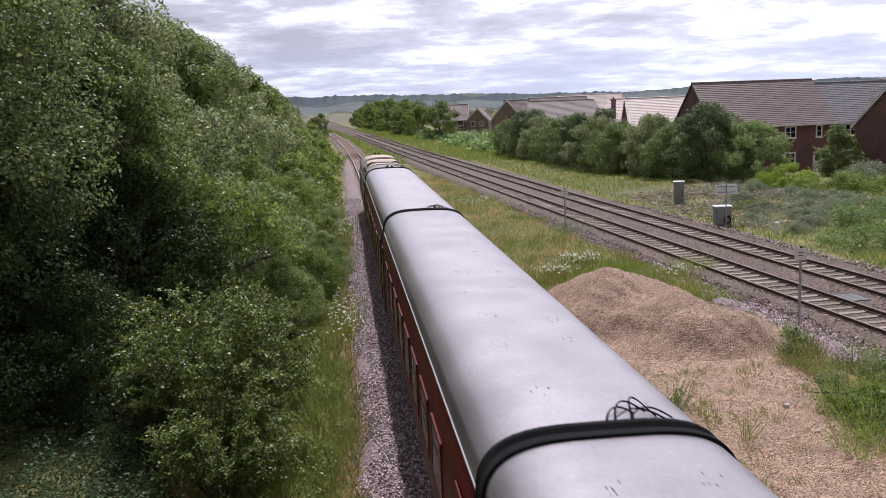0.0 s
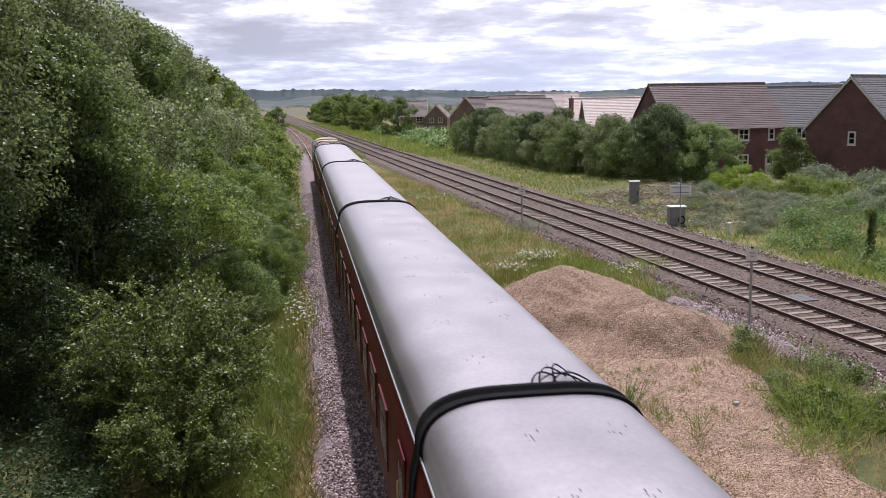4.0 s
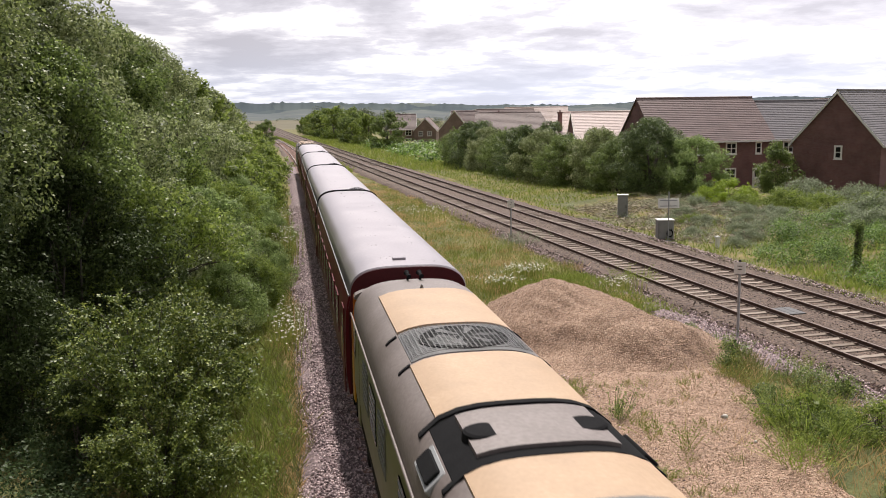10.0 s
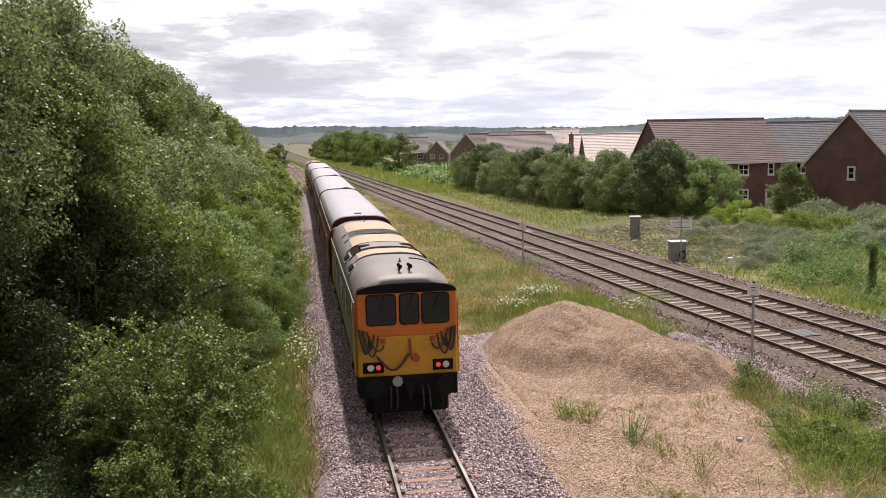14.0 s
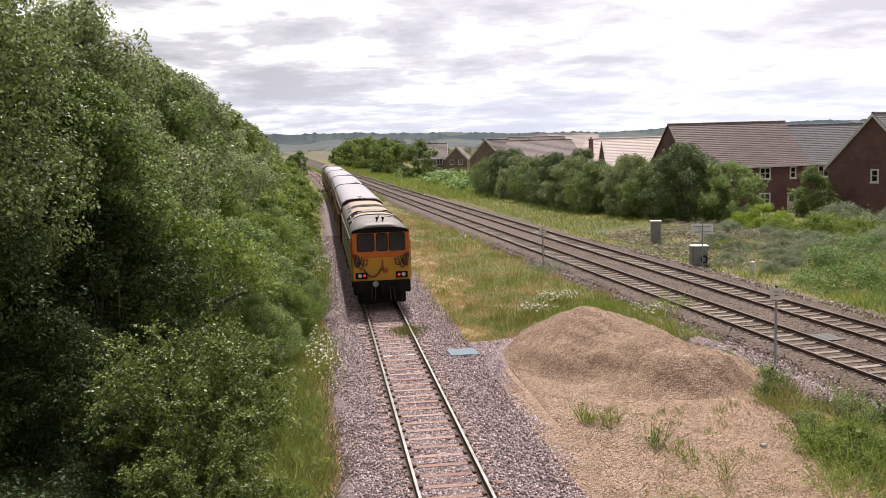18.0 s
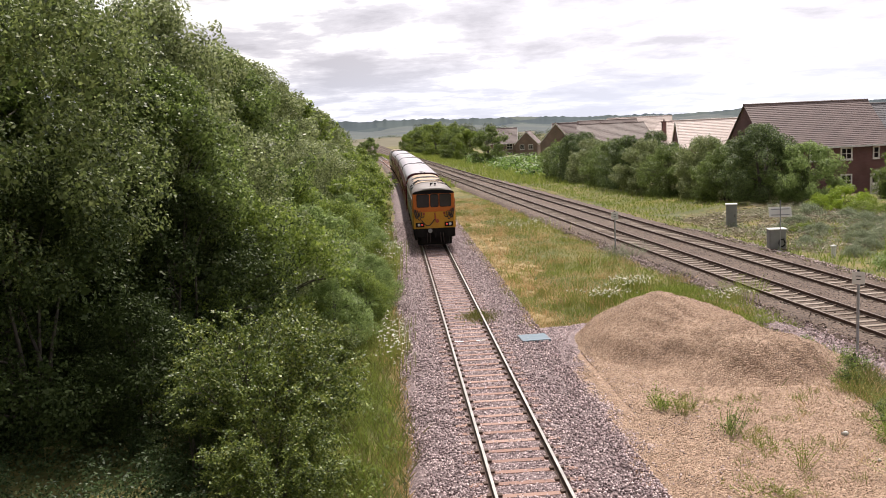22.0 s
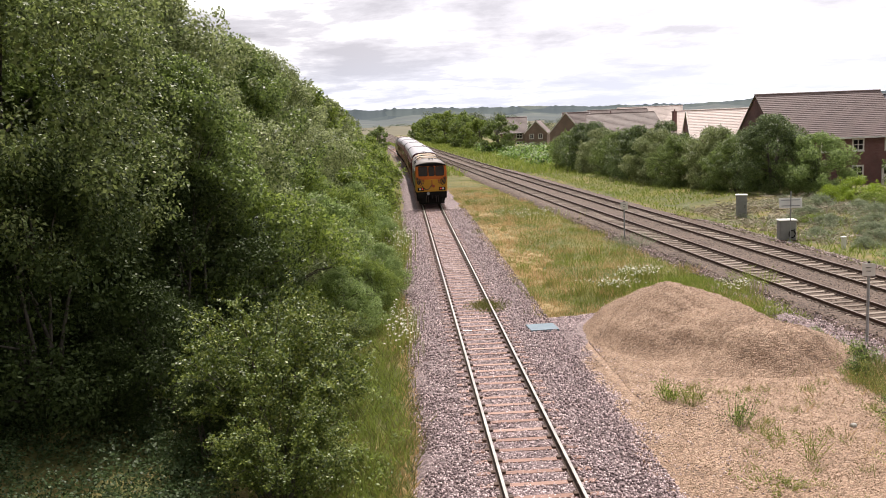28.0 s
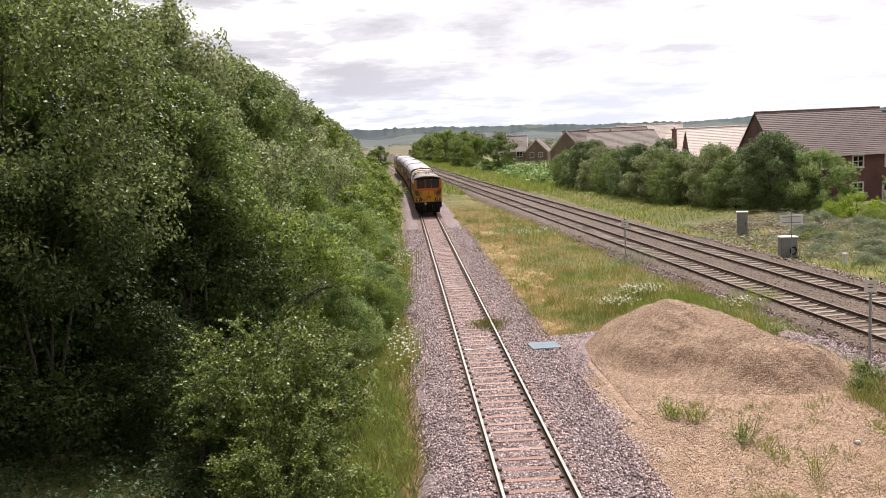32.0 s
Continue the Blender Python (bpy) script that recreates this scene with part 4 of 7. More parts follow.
            s = Shape(); s.tube([(sx * 0.87, Y(0.0), 1.03), (sx * 0.87, Y(0.34), 1.03)], 0.12, 10); s.disc((sx * 0.87, Y(0.36), 1.03), (0, 1, 0), 0.25, 0.05, 18)
            part("buffer", s.mesh("buffer", M_BLACK), c, "black round buffer")
            s = Shape(); s.box(sx * 0.62 - 0.06, sx * 0.62 + 0.06, min(Y(0), Y(0.06)), max(Y(0), Y(0.06)), 2.1, 2.24, 0.02)
            part("socket", s.mesh("socket", M_RED), c, "red cable socket")
        for x in (-0.1, 0.1):
            h = x * 1.3 + sgn * -0.04
            s = Shape(); s.tube([(h, Y(-0.75), 3.7), (h, Y(-0.75), 3.92)], 0.022, 6); s.tube([(h, Y(-0.98), 3.93), (h, Y(-0.72), 3.935), (h, Y(-0.62), 3.935), (h, Y(-0.55), 3.935)], [0.024, 0.028, 0.036, 0.06], 12); s.disc((h, Y(-0.94), 3.93), (0, 1, 0), 0.045, 0.09, 10); s.tube([(h, Y(-0.75), 3.8), (h * 0.8, Y(-0.5), 3.77), (h * 0.5, Y(-0.2), 3.66)], 0.018, 5)
            part("horn", s.mesh("horn", M_RUBBER), c, "black roof horn")
        s = Shape(); s.tube([(-sgn * 0.06, Y(-2.0), 3.8), (-sgn * 0.06, Y(-2.0), 3.87), (-sgn * 0.06, Y(-2.02), 3.96)], [0.06, 0.04, 0.014], 8)
        part("aerial", s.mesh("aerial", M_MESHGREY), c, "small roof aerial")
        s = Shape(); slab(s, -1.25, 1.25, -0.1, 0.03, 0.72, 1.26, 0.03)
        part("buffer_beam", s.mesh("buffer_beam", M_BLACK), c, "black buffer beam")
        s = Shape(); slab(s, -1.05, 1.05, -1.3, -0.2, 0.24, 0.74, 0.06); slab(s, -0.9, -0.5, -0.2, 0.0, 0.3, 0.74, 0.04); slab(s, 0.5, 0.9, -0.2, 0.0, 0.3, 0.74, 0.04)
        part("drag_box", s.mesh("drag_box", M_BLACK), c, "black steelwork below the buffer beam")
        for hx in (-0.45, -0.3, 0.34, 0.5):
            s = Shape(); s.tube([(hx, Y(0.03), 0.98), (hx * 1.02, Y(0.14), 0.8), (hx * 1.05, Y(0.16), 0.5), (hx * 1.1, Y(0.06), 0.38)], 0.026, 6)
            part("brake_hose", s.mesh("brake_hose", M_HOSE), c, "hanging black brake hose")
        s = Shape(); s.tube([(0, Y(0.0), 0.95), (0, Y(0.22), 0.95), (0, Y(0.3), 0.72)], 0.06, 8); slab(s, -0.12, 0.12, 0.0, 0.2, 0.85, 1.1, 0.03)
        part("coupling", s.mesh("coupling", M_BLACK), c, "drawhook and coupling")
        s = Shape(); s.disc((-0.28, Y(0.05), 1.12), (0, 1, 0), 0.13, 0.06, 12)
        part("headlamp", s.mesh("headlamp", M_STEEL), c, "dull grey round fitting on the beam")
        s = Shape(); s.tube([(0.05, Y(0.03), 2.2), (0.06, Y(0.07), 1.9), (0.12, Y(0.09), 1.66)], 0.035, 6); s.disc((0.18, Y(0.05), 1.7), (0, 1, 0), 0.11, 0.05)
        part("centre_fitting", s.mesh("centre_fitting", M_RED), c, "reddish pipe fitting on the front")
        s = Shape(); s.tube([(-0.78 + 0.8 * u, Y(0.04 + 0.1 * math.sin(math.pi * u)), 1.78 + 0.04 * u - 0.36 * math.sin(math.pi * u)) for u in [q / 10 for q in range(11)]], 0.03, 6)
        part("jumper_cable", s.mesh("jumper_cable", M_HOSE), c, "hanging black jumper cable")
        for sx in (-1, 1):
            s = Shape(); s.box(sx * 1.3 - 0.02, sx * 1.3 + 0.02, min(Y(-0.75), Y(-1.35)), max(Y(-0.75), Y(-1.35)), 2.35, 3.0, 0.02)
            part("cab_side_window", s.mesh("cab_side_window", M_GLASS), c, "dark cab side window")
            s = Shape(); s.box(sx * 1.315 - 0.012, sx * 1.315 + 0.012, min(Y(-1.6), Y(-2.2)), max(Y(-1.6), Y(-2.2)), 1.25, 3.0, 0.02)
            part("cab_door", s.mesh("cab_door", M_LOCOSIDE), c, "olive cab door")
            s = Shape(); s.box(sx * 1.3 - 0.016, sx * 1.3 + 0.016, min(Y(-0.1), Y(-0.66)), max(Y(-0.1), Y(-0.66)), 1.25, 2.27, 0.02)
            part("side_flash", s.mesh("side_flash", M_YELLOW), c, "yellow flash on the cab side")
            s = Shape(); s.box(sx * 1.298 - 0.016, sx * 1.298 + 0.016, min(Y(-0.1), Y(-0.72)), max(Y(-0.1), Y(-0.72)), 2.27, 3.02, 0.02)
            part("side_flash", s.mesh("side_flash", M_ORANGE), c, "orange corner of the cab side")
    # roof equipment from the near cab back
    part("roof_panel", roof_patch(-0.94, 0.96, 3.9, 5.0, 0.035, M_TAN, "roof_panel"), c, "tan roof panel")
    part("roof_panel", roof_patch(-0.94, 0.96, 6.75, 9.0, 0.035, M_TAN, "roof_panel"), c, "tan roof panel")
    part("roof_panel", roof_patch(-0.9, 0.96, 10.88, 13.85, 0.035, M_TAN, "roof_panel"), c, "tan roof panel")
    part("roof_joint", roof_patch(-1.15, 1.15, 5.0, 5.1, 0.045, M_RUBBER, "roof_joint"), c)
    part("roof_joint", roof_patch(-1.15, 1.15, 6.62, 6.75, 0.045, M_RUBBER, "roof_joint"), c)
    part("roof_joint", roof_patch(-1.15, 1.15, 3.8, 3.9, 0.045, M_MESHGREY, "roof_joint"), c)
    for sx in (-1, 1):
        # Black ports carry the darkness of open holes in their colour.
        s = Shape(); s.tube([(sx * 0.56, 5.82, roof_z(0.56) - 0.05), (sx * 0.56, 5.82, roof_z(0.56) + 0.05), (sx * 0.56, 5.82, roof_z(0.56) + 0.07)], [0.25, 0.24, 0.21], 18)
        part("exhaust_pipe", s.mesh("exhaust_pipe", M_RUBBER), c, "exhaust port, black for the shade inside it")
        for y in (9.06, 10.74):
            part("roof_slot", roof_patch(*sorted((sx * 0.93, sx * 1.1)), y - 0.04, y + 0.04, 0.03, M_RUBBER, "roof_slot", 4), c, "short dark roof slot")
        for y in (3.5, 5.8):
            s = Shape(); s.box(sx * 1.13 - 0.15, sx * 1.13 + 0.15, y - 0.42, y + 0.42, 3.39, 3.54, 0.02, m=Matrix.Translation((sx * 1.13, 0, 3.48)) @ Matrix.Rotation(sx * 0.75, 4, "Y") @ Matrix.Translation((-sx * 1.13, 0, -3.48)))
            part("grille_surround", s.mesh("grille_surround", M_STEEL), c, "pale grey grille surround")
            s = Shape(); s.box(sx * 1.13 - 0.1, sx * 1.13 + 0.1, y - 0.34, y + 0.34, 3.39, 3.58, 0.02, m=Matrix.Translation((sx * 1.13, 0, 3.48)) @ Matrix.Rotation(sx * 0.75, 4, "Y") @ Matrix.Translation((-sx * 1.13, 0, -3.48)))
            part("cantrail_grille", s.mesh("cantrail_grille", M_RUBBER), c, "black cantrail grille")
    # Flat patch whose black stands for the shade in the roof well.
    part("exhaust_well", roof_patch(-1.04, 1.04, 5.12, 6.6, 0.015, M_RUBBER, "exhaust_well", 14), c, "flat black patch for the shaded well round the exhaust hatch")
    part("exhaust_hatch", roof_patch(-0.76, 0.76, 5.26, 6.48, 0.06, M_LOCOROOF, "exhaust_hatch", 12, 0.06), c, "raised grey exhaust hatch")
    part("grille_bed", roof_patch(-0.9, 0.9, 9.15, 10.75, 0.015, M_MESHGREY, "grille_bed"), c, "dark radiator opening")
    for i in range(18):
        y = 9.19 + i * 0.086
        part("grille_bar", roof_patch(-0.89, 0.89, y, y + 0.009, 0.055, M_MESHGREY, "grille_bar", 8, 0.006), c)
    for i in range(25):
        x = -0.88 + i * 0.0727
        part("grille_bar", roof_patch(x, x + 0.011, 9.18, 10.72, 0.06, M_MESHGREY, "grille_bar", 1, 0.005), c)
    s = Shape()
    s.loft([[(0.68 * k_ * math.cos(a), 9.95 + 0.68 * k_ * math.sin(a), roof_z(0.68 * k_ * math.cos(a)) + 0.04 - dz) for a in [math.tau * i / 28 for i in range(28)]] for k_, dz in ((1.0, 0.03), (1.0, 0.0), (0.97, 0.0), (0.95, 0.012))])
    fan = part("fan_ring", s.mesh("fan_ring", M_RUBBER), c, "round black radiator fan under the grille")
    for i in range(6):
        a = math.tau * i / 6
        s = Shape(); s.add([*[(r_ * math.cos(q), 9.95 + r_ * math.sin(q), roof_z(r_ * math.cos(q)) + 0.05) for r_, q in ((0.1, a), (0.55, a), (0.55, a + 0.3), (0.1, a + 0.35))]], [(0, 1, 2, 3)])
        part("fan_blade", s.mesh("fan_blade", M_MESHGREY), fan)
    part("roof_slot", roof_patch(0.4, 1.06, 2.72, 2.83, 0.02, M_RUBBER, "roof_slot"), c, "dark slot in the cab roof")
    s = Shape()
    for sx in (-1, 1):
        s.tube([(sx * 1.30, 0.3, 3.08), (sx * 1.33, L - 0.3, 3.08)], 0.02, 6)
    part("gutter", s.mesh("gutter", M_LOCOROOF), c, "thin grey gutter at the cantrail")
    for sx in (-1, 1):
        for i, y in enumerate((4.0, 5.4, 6.8, 9.4, 10.8, 12.2)):
            s = Shape(); s.box(sx * 1.325 - 0.012, sx * 1.325 + 0.012, y - 0.5, y + 0.5, 2.1, 2.85, 0.02)
            w = part("side_grille", s.mesh("side_grille", M_MESHGREY if i % 2 else M_GLASS), c, "dark bodyside grille")
            for j in range(5):
                z = 2.18 + j * 0.14
                t = Shape(); t.box(sx * 1.338 - 0.008, sx * 1.338 + 0.008, y - 0.48, y + 0.48, z, z + 0.05)
                part("louvre", t.mesh("louvre", M_MESHGREY), w)
    return tagged(c, "electro-diesel locomotive with an orange and yellow front and grey roof", "locomotive", "locomotives of the train")


# the train's near end along the track, seconds and metres
RUN = ((0, -48.1), (1, -42.7), (2, -37.3), (3, -31.95), (4, -26.6), (5, -21.3), (6, -16.0), (7, -10.9), (8, -6.15), (9, -1.4), (10, 3.4), (11, 8.3), (12, 13.15), (13, 17.9),
       (14, 22.5), (15, 26.95), (16, 31.3), (17, 35.6), (18, 39.85), (19, 44.0), (20, 48.0), (21, 51.9), (22, 55.7), (23, 59.4), (24, 62.9), (25, 66.3), (26, 69.6), (27, 72.7), (28, 75.7), (29, 78.6), (30, 81.3), (31, 83.8), (32, 86.2))


def on_track(y):
    slope = (float(side_x(y + 0.5)) - float(side_x(y - 0.5)))
    return pose(float(side_x(y)), y, 0.0, 0, 0, -math.degrees(math.atan(slope)))


rear_loco = build_loco()
front_loco = copy_thing(rear_loco, pose(0, 0, 0))
coach_first = build_coach()
coaches = [coach_first] + [copy_thing(coach_first, pose(0, 0, 0)) for i in range(3)]
hatch = Shape(); hatch.box(-0.15, 0.15, -0.1, 0.1, -0.03, 0.05, 0.02)
plate = Shape(); plate.box(-0.05, 0.05, -0.012, 0.012, -0.11, 0.11, 0.004)
part("end_plate", plate.mesh("end_plate", M_LINING), coach_first, "small cream plate on the coach end", pose(-1.19, -COACH_L / 2 - 0.062, 2.86))
part("roof_hatch", hatch.mesh("roof_hatch", M_ROOF), coach_first, "grey roof hatch", pose(-0.1, -9.1, coach_roof_z(0.1) + 0.005))
# the coach next to the locomotive has no loose cables
for w_ in list(coach_first.children):
    if w_.name.split(".")[0] == "roof_cable":
        bpy.data.objects.remove(w_)
# between the coaches the gap's shade is put in as black end walls
for c_ in coaches[1:]:
    for w_ in c_.children:
        if w_.name.split(".")[0] == "end_wall":
            w_.data = w_.data.copy(); w_.data.materials[0] = M_RUBBER
PITCH = COACH_L + 0.4
REAR_TO_COACH = LOCO_L + 0.5


def motions():
    mid = LOCO_L / 2
    def loco_pose(y):
        return on_track(y + mid) @ pose(0, -mid, 0)
    walk(rear_loco, [(t, loco_pose(s)) for t, s in RUN])
    for i, c in enumerate(coaches):
        walk(c, [(t, on_track(s + REAR_TO_COACH + COACH_L / 2 + i * PITCH)) for t, s in RUN])
    # the wheels roll with the train
    times = [k * 0.1 for k in range(321)]
    rolled = [float(np.interp(t, [a for a, _ in RUN], [b for _, b in RUN])) / 0.46 for t in times]
    for vehicle in [rear_loco, front_loco] + coaches:
        for bogie_ in vehicle.children:
            for axle in bogie_.children:
                if axle.name.split(".")[0] == "wheelset":
                    hub = tuple(axle.location)
                    walk(axle, [(t, pose(*hub, -math.degrees(a), 0, 0)) for t, a in zip(times, rolled)])
    for i, tree_ in enumerate(SWAYING):
        stand = Matrix.LocRotScale(tree_.location, tree_.rotation_euler, None)
        walk(tree_, [(t, stand @ pose(0, 0, 0, 0.45 * math.sin(t * 1.9 + i * 1.3), 0.55 * math.sin(t * 1.5 + i * 2.1), 0)) for t in [k * 0.5 for k in range(65)]])
    walk(front_loco, [(t, loco_pose(s + REAR_TO_COACH + 4 * PITCH)) for t, s in RUN])

# ---- houses ----
def tiled_slope(name, x0, x1, run, rise, sign, eave_z, material, rows, hip0=0.0, hip1=0.0):
    """One roof slope of overlapping tile courses. The ridge runs along x; sign is the slope's side in y."""
    s = Shape()
    n = Vector((0, sign * rise, run)).normalized()
    steps = []
    for i in range(rows):
        steps += [(i / rows, 0.045), ((i + 1) / rows, 0.015)]
    up = [(u, h) for u, h in steps] + [(1.0, -0.05), (0.0, -0.05)]
    def ring(x, hip):
        return [(x + hip * u, sign * run * (1 - u) + n.y * h, eave_z + rise * u + n.z * h) for u, h in up]
    s.loft([ring(x0, hip0), ring(x1, -hip1)])
    return s.mesh(name, material)


def window_parts(house, x, y, z, w, h, face, lights=2):
    """A casement in a wall; face: unit normal's angle about z in degrees, at the wall's surface."""
    m = pose(x, y, z, 0, 0, face)
    s = Shape()
    s.box(-w / 2, w / 2, 0.0, 0.05, -h / 2, h / 2)
    win = part("window", s.mesh("window", M_GLASS), house, "white-framed window", m)
    s = Shape()
    for a in (-1, 1):
        s.box(a * w / 2 - 0.07, a * w / 2 + 0.07, -0.03, 0.06, -h / 2 - 0.07, h / 2 + 0.07)
        s.box(-w / 2, w / 2, -0.028, 0.055, a * h / 2 - 0.07, a * h / 2 + 0.07)
    for i in range(1, lights):
        xx = -w / 2 + w * i / lights
        s.box(xx - 0.04, xx + 0.04, -0.026, 0.055, -h / 2, h / 2)
    s.box(-w / 2, w / 2, -0.024, 0.055, -0.03, 0.03)
    part("window_frame", s.mesh("window_frame", M_WHITE), win, "white window frame")
    s = Shape(); s.box(-w / 2 - 0.1, w / 2 + 0.1, -0.09, 0.05, -h / 2 - 0.13, -h / 2 - 0.05)
    part("sill", s.mesh("sill", M_WHITE), win)


def house(m, length, depth, eave, rise, tile, label, rows=22, windows=(), gable_windows=(), over=0.3, barge=True, door=None, hip=(0, 0), group="brick houses of the estate", wall=None):
    """A brick house with a tiled ridge roof; the ridge runs along x, the front looks to -y."""
    h = empty("house", m)
    L, D = length / 2, depth / 2
    s = Shape()
    s.box(-L, L, -D, D, -1.2, eave)
    if not hip[0]:
        for sx in (-1, 1):
            x0, x1 = sorted((sx * L, sx * (L - 0.3)))
            s.add([(x0, -D, eave), (x0, D, eave), (x0, 0, eave + rise), (x1, -D, eave), (x1, D, eave), (x1, 0, eave + rise)], [(0, 2, 1), (3, 4, 5), (0, 3, 5, 2), (1, 2, 5, 4)])
    part("wall", s.mesh("wall", wall or M_BRICK), h, "red-brown brick wall")
    run, rr = D + over, rise * (D + over) / D
    ez = eave - (rr - rise)
    part("roof_slope", tiled_slope("roof_slope", -L - over * 0.5, L + over * 0.5, run, rr + 0.06, -1, ez, tile, rows, *hip), h, "courses of roof tiles")
    part("roof_slope", tiled_slope("roof_slope", -L - over * 0.5, L + over * 0.5, run, rr + 0.06, 1, ez, tile, rows, *hip), h, "courses of roof tiles")
    if hip[0] or hip[1]:
        for sx, hp in ((-1, hip[0]), (1, hip[1])):
            if hp:
                e = sx * (L + over * 0.5)
                t = Shape()
                for i in range(rows):
                    a, b = i / rows, min(1.0, (i + 1.1) / rows)
                    t.add([(e - sx * hp * a + sx * 0.05, -run * (1 - a), ez + rr * a + 0.06), (e - sx * hp * a + sx * 0.05, run * (1 - a), ez + rr * a + 0.06), (e - sx * hp * b, run * (1 - b), ez + rr * b + 0.02), (e - sx * hp * b, -run * (1 - b), ez + rr * b + 0.02)], [(0, 1, 2, 3)])
                part("roof_slope", t.mesh("roof_slope", tile), h)
    s = Shape(); s.tube([(-L - over * 0.5 + hip[0], 0, ez + rr + 0.08), (L + over * 0.5 - hip[1], 0, ez + rr + 0.08)], 0.11, 8)
    part("ridge", s.mesh("ridge", tile), h, "row of ridge tiles")
    for sy in (-1, 1):
        s = Shape()
        y0, y1 = sorted((sy * (run - 0.02), sy * (run + 0.1)))
        s.box(-L - over * 0.5, L + over * 0.5, y0, y1, ez - 0.16, ez + 0.0)
        part("fascia", s.mesh("fascia", M_WHITE), h, "white fascia and gutter")
    if barge and not hip[0]:
        for sx in (barge if barge is not True else (-1, 1)):
            t = Shape()
            xa, xb = sorted((sx * (L + over * 0.5), sx * (L + over * 0.5 + 0.05)))
            for sy in (-1, 1):
                t.add([(x, sy * run * (1 - u), ez + (rr) * u + dz) for x in (xa, xb) for u in (0, 1) for dz in (-0.22, 0.04)], [(0, 1, 3, 2), (4, 6, 7, 5), (0, 2, 6, 4), (1, 5, 7, 3), (0, 4, 5, 1), (2, 3, 7, 6)])
            part("bargeboard", t.mesh("bargeboard", M_WHITE), h, "white bargeboard")
    for x, z, w, hh, n in windows:
        window_parts(h, x, -D - 0.02, z, w, hh, 0, n)
    for side, y, z, w, hh, n in gable_windows:
        window_parts(h, side * (L + 0.02), y, z, w, hh, 90 if side > 0 else -90, n)
    if door:
        s = Shape(); s.box(door - 0.48, door + 0.48, -D - 0.06, -D + 0.02, 0.0, 2.1, 0.02)
        d = part("door", s.mesh("door", M_WHITE), h, "white front door")
        s = Shape(); s.box(door - 0.25, door + 0.25, -D - 0.07, -D - 0.05, 1.2, 1.85)
        part("door_pane", s.mesh("door_pane", M_GLASS), d)
    return tagged(h, label, "house", group)


def polar(az, d, z):
    return (d * math.sin(radians(az)), d * math.cos(radians(az)), z)


UP, LO = 4.02, 1.5
house(pose(40.65, 88.4, -0.75, 0, 0, 3), 12.4, 8.6, 5.05, 3.85, M_TILE_RED, "red brick house with a brown tiled roof and white windows", 24, barge=None,
      windows=[(-1.3, UP, 1.05, 1.05, 2), (1.75, UP, 1.05, 1.05, 2), (4.7, UP, 0.55, 1.05, 1), (1.75, LO, 1.05, 1.1, 2), (-2.4, LO, 1.1, 1.1, 2), (-4.6, UP, 1.05, 1.05, 2)], door=4.6)
house(pose(52.35, 88.9, -0.75, 0, 0, 3), 10.8, 8.2, 5.05, 3.45, M_TILE_GREY, "red brick house with a grey tiled roof", 22, barge=(1,),
      windows=[(-3.7, UP, 1.1, 1.05, 2), (-3.7, LO, 1.2, 1.1, 2), (1.5, UP, 1.1, 1.05, 2)])
house(pose(51.1, 74.5, -0.85, 0, 0, 32), 14.0, 7.5, 5.2, 4.1, M_TILE_GREY, "red brick gable-ended house with a dark grey tiled roof", 24,
      gable_windows=[(-1, -0.25, 4.25, 0.55, 1.0, 1)], windows=[(-3, UP, 1.1, 1.05, 2), (2, UP, 1.1, 1.05, 2)])
house(pose(*polar(33.0, 135.0, -0.9), 0, 0, -60), 9, 7, 4.8, 4.2, M_TILE_RED, "red brick house with a small gable behind its neighbours", 18)
# the pale and far roofs behind the hedge
house(pose(*polar(19.9, 140.0, -1.6), 0, 0, -10), 12.0, 9, 4.8, 3.6, M_TILE_PINK, "house with a pale pinkish tiled roof behind the hedge", 18)
house(pose(*polar(17.0, 146.0, -1.6), 0, 0, -24), 7.0, 8, 4.8, 3.6, M_TILE_PINK, "house with a pale pinkish tiled roof and hipped end", 18, hip=(2.5, 2.5))
house(pose(*polar(13.9, 225.0, -2.2), 0, 0, -14), 18.0, 9, 4.9, 4.0, M_TILE_RED, "terrace with a long brown tiled roof behind the hedge", 16, wall=M_BRICK_HAZED, hip=(0.01, 2.6))
house(pose(*polar(10.9, 232.0, -2.0), 0, 0, -14), 6.5, 8, 4.9, 4.3, M_TILE_RED, "brick house with a steep brown tiled gable", 16, wall=M_BRICK_HAZED)
house(pose(*polar(10.3, 226.0, -2.0), 0, 0, 78), 6.0, 7.4, 4.9, 4.4, M_TILE_RED, "brick house with a projecting gable and pale roof", 16, wall=M_BRICK_HAZED)
house(pose(*polar(7.1, 262.0, -2.0), 0, 0, -8), 7.4, 8, 4.6, 3.9, M_TILE_RED, "far brick house with a brown tiled roof and white windows", 14, wall=M_BRICK_HAZED,
      windows=[(-2.2, 3.5, 1.2, 1.2, 2), (1.6, 3.5, 1.6, 1.4, 2), (1.6, 1.2, 1.6, 1.4, 2)])
house(pose(*polar(8.6, 256.0, -2.0), 0, 0, 72), 7.0, 6.0, 4.4, 3.0, M_TILE_RED, "far brick house with a low gable and white windows", 14, wall=M_BRICK_HAZED,
      gable_windows=[(-1, 1.2, 3.3, 1.1, 1.2, 2), (-1, -1.2, 3.3, 1.1, 1.2, 2), (-1, 1.2, 1.0, 1.1, 1.2, 2)])
house(pose(*polar(13.4, 300.0, -2.0), 0, 0, 10), 20.0, 9, 5.2, 4.4, M_TILE_RED, "far row of houses with brown roofs", 12)
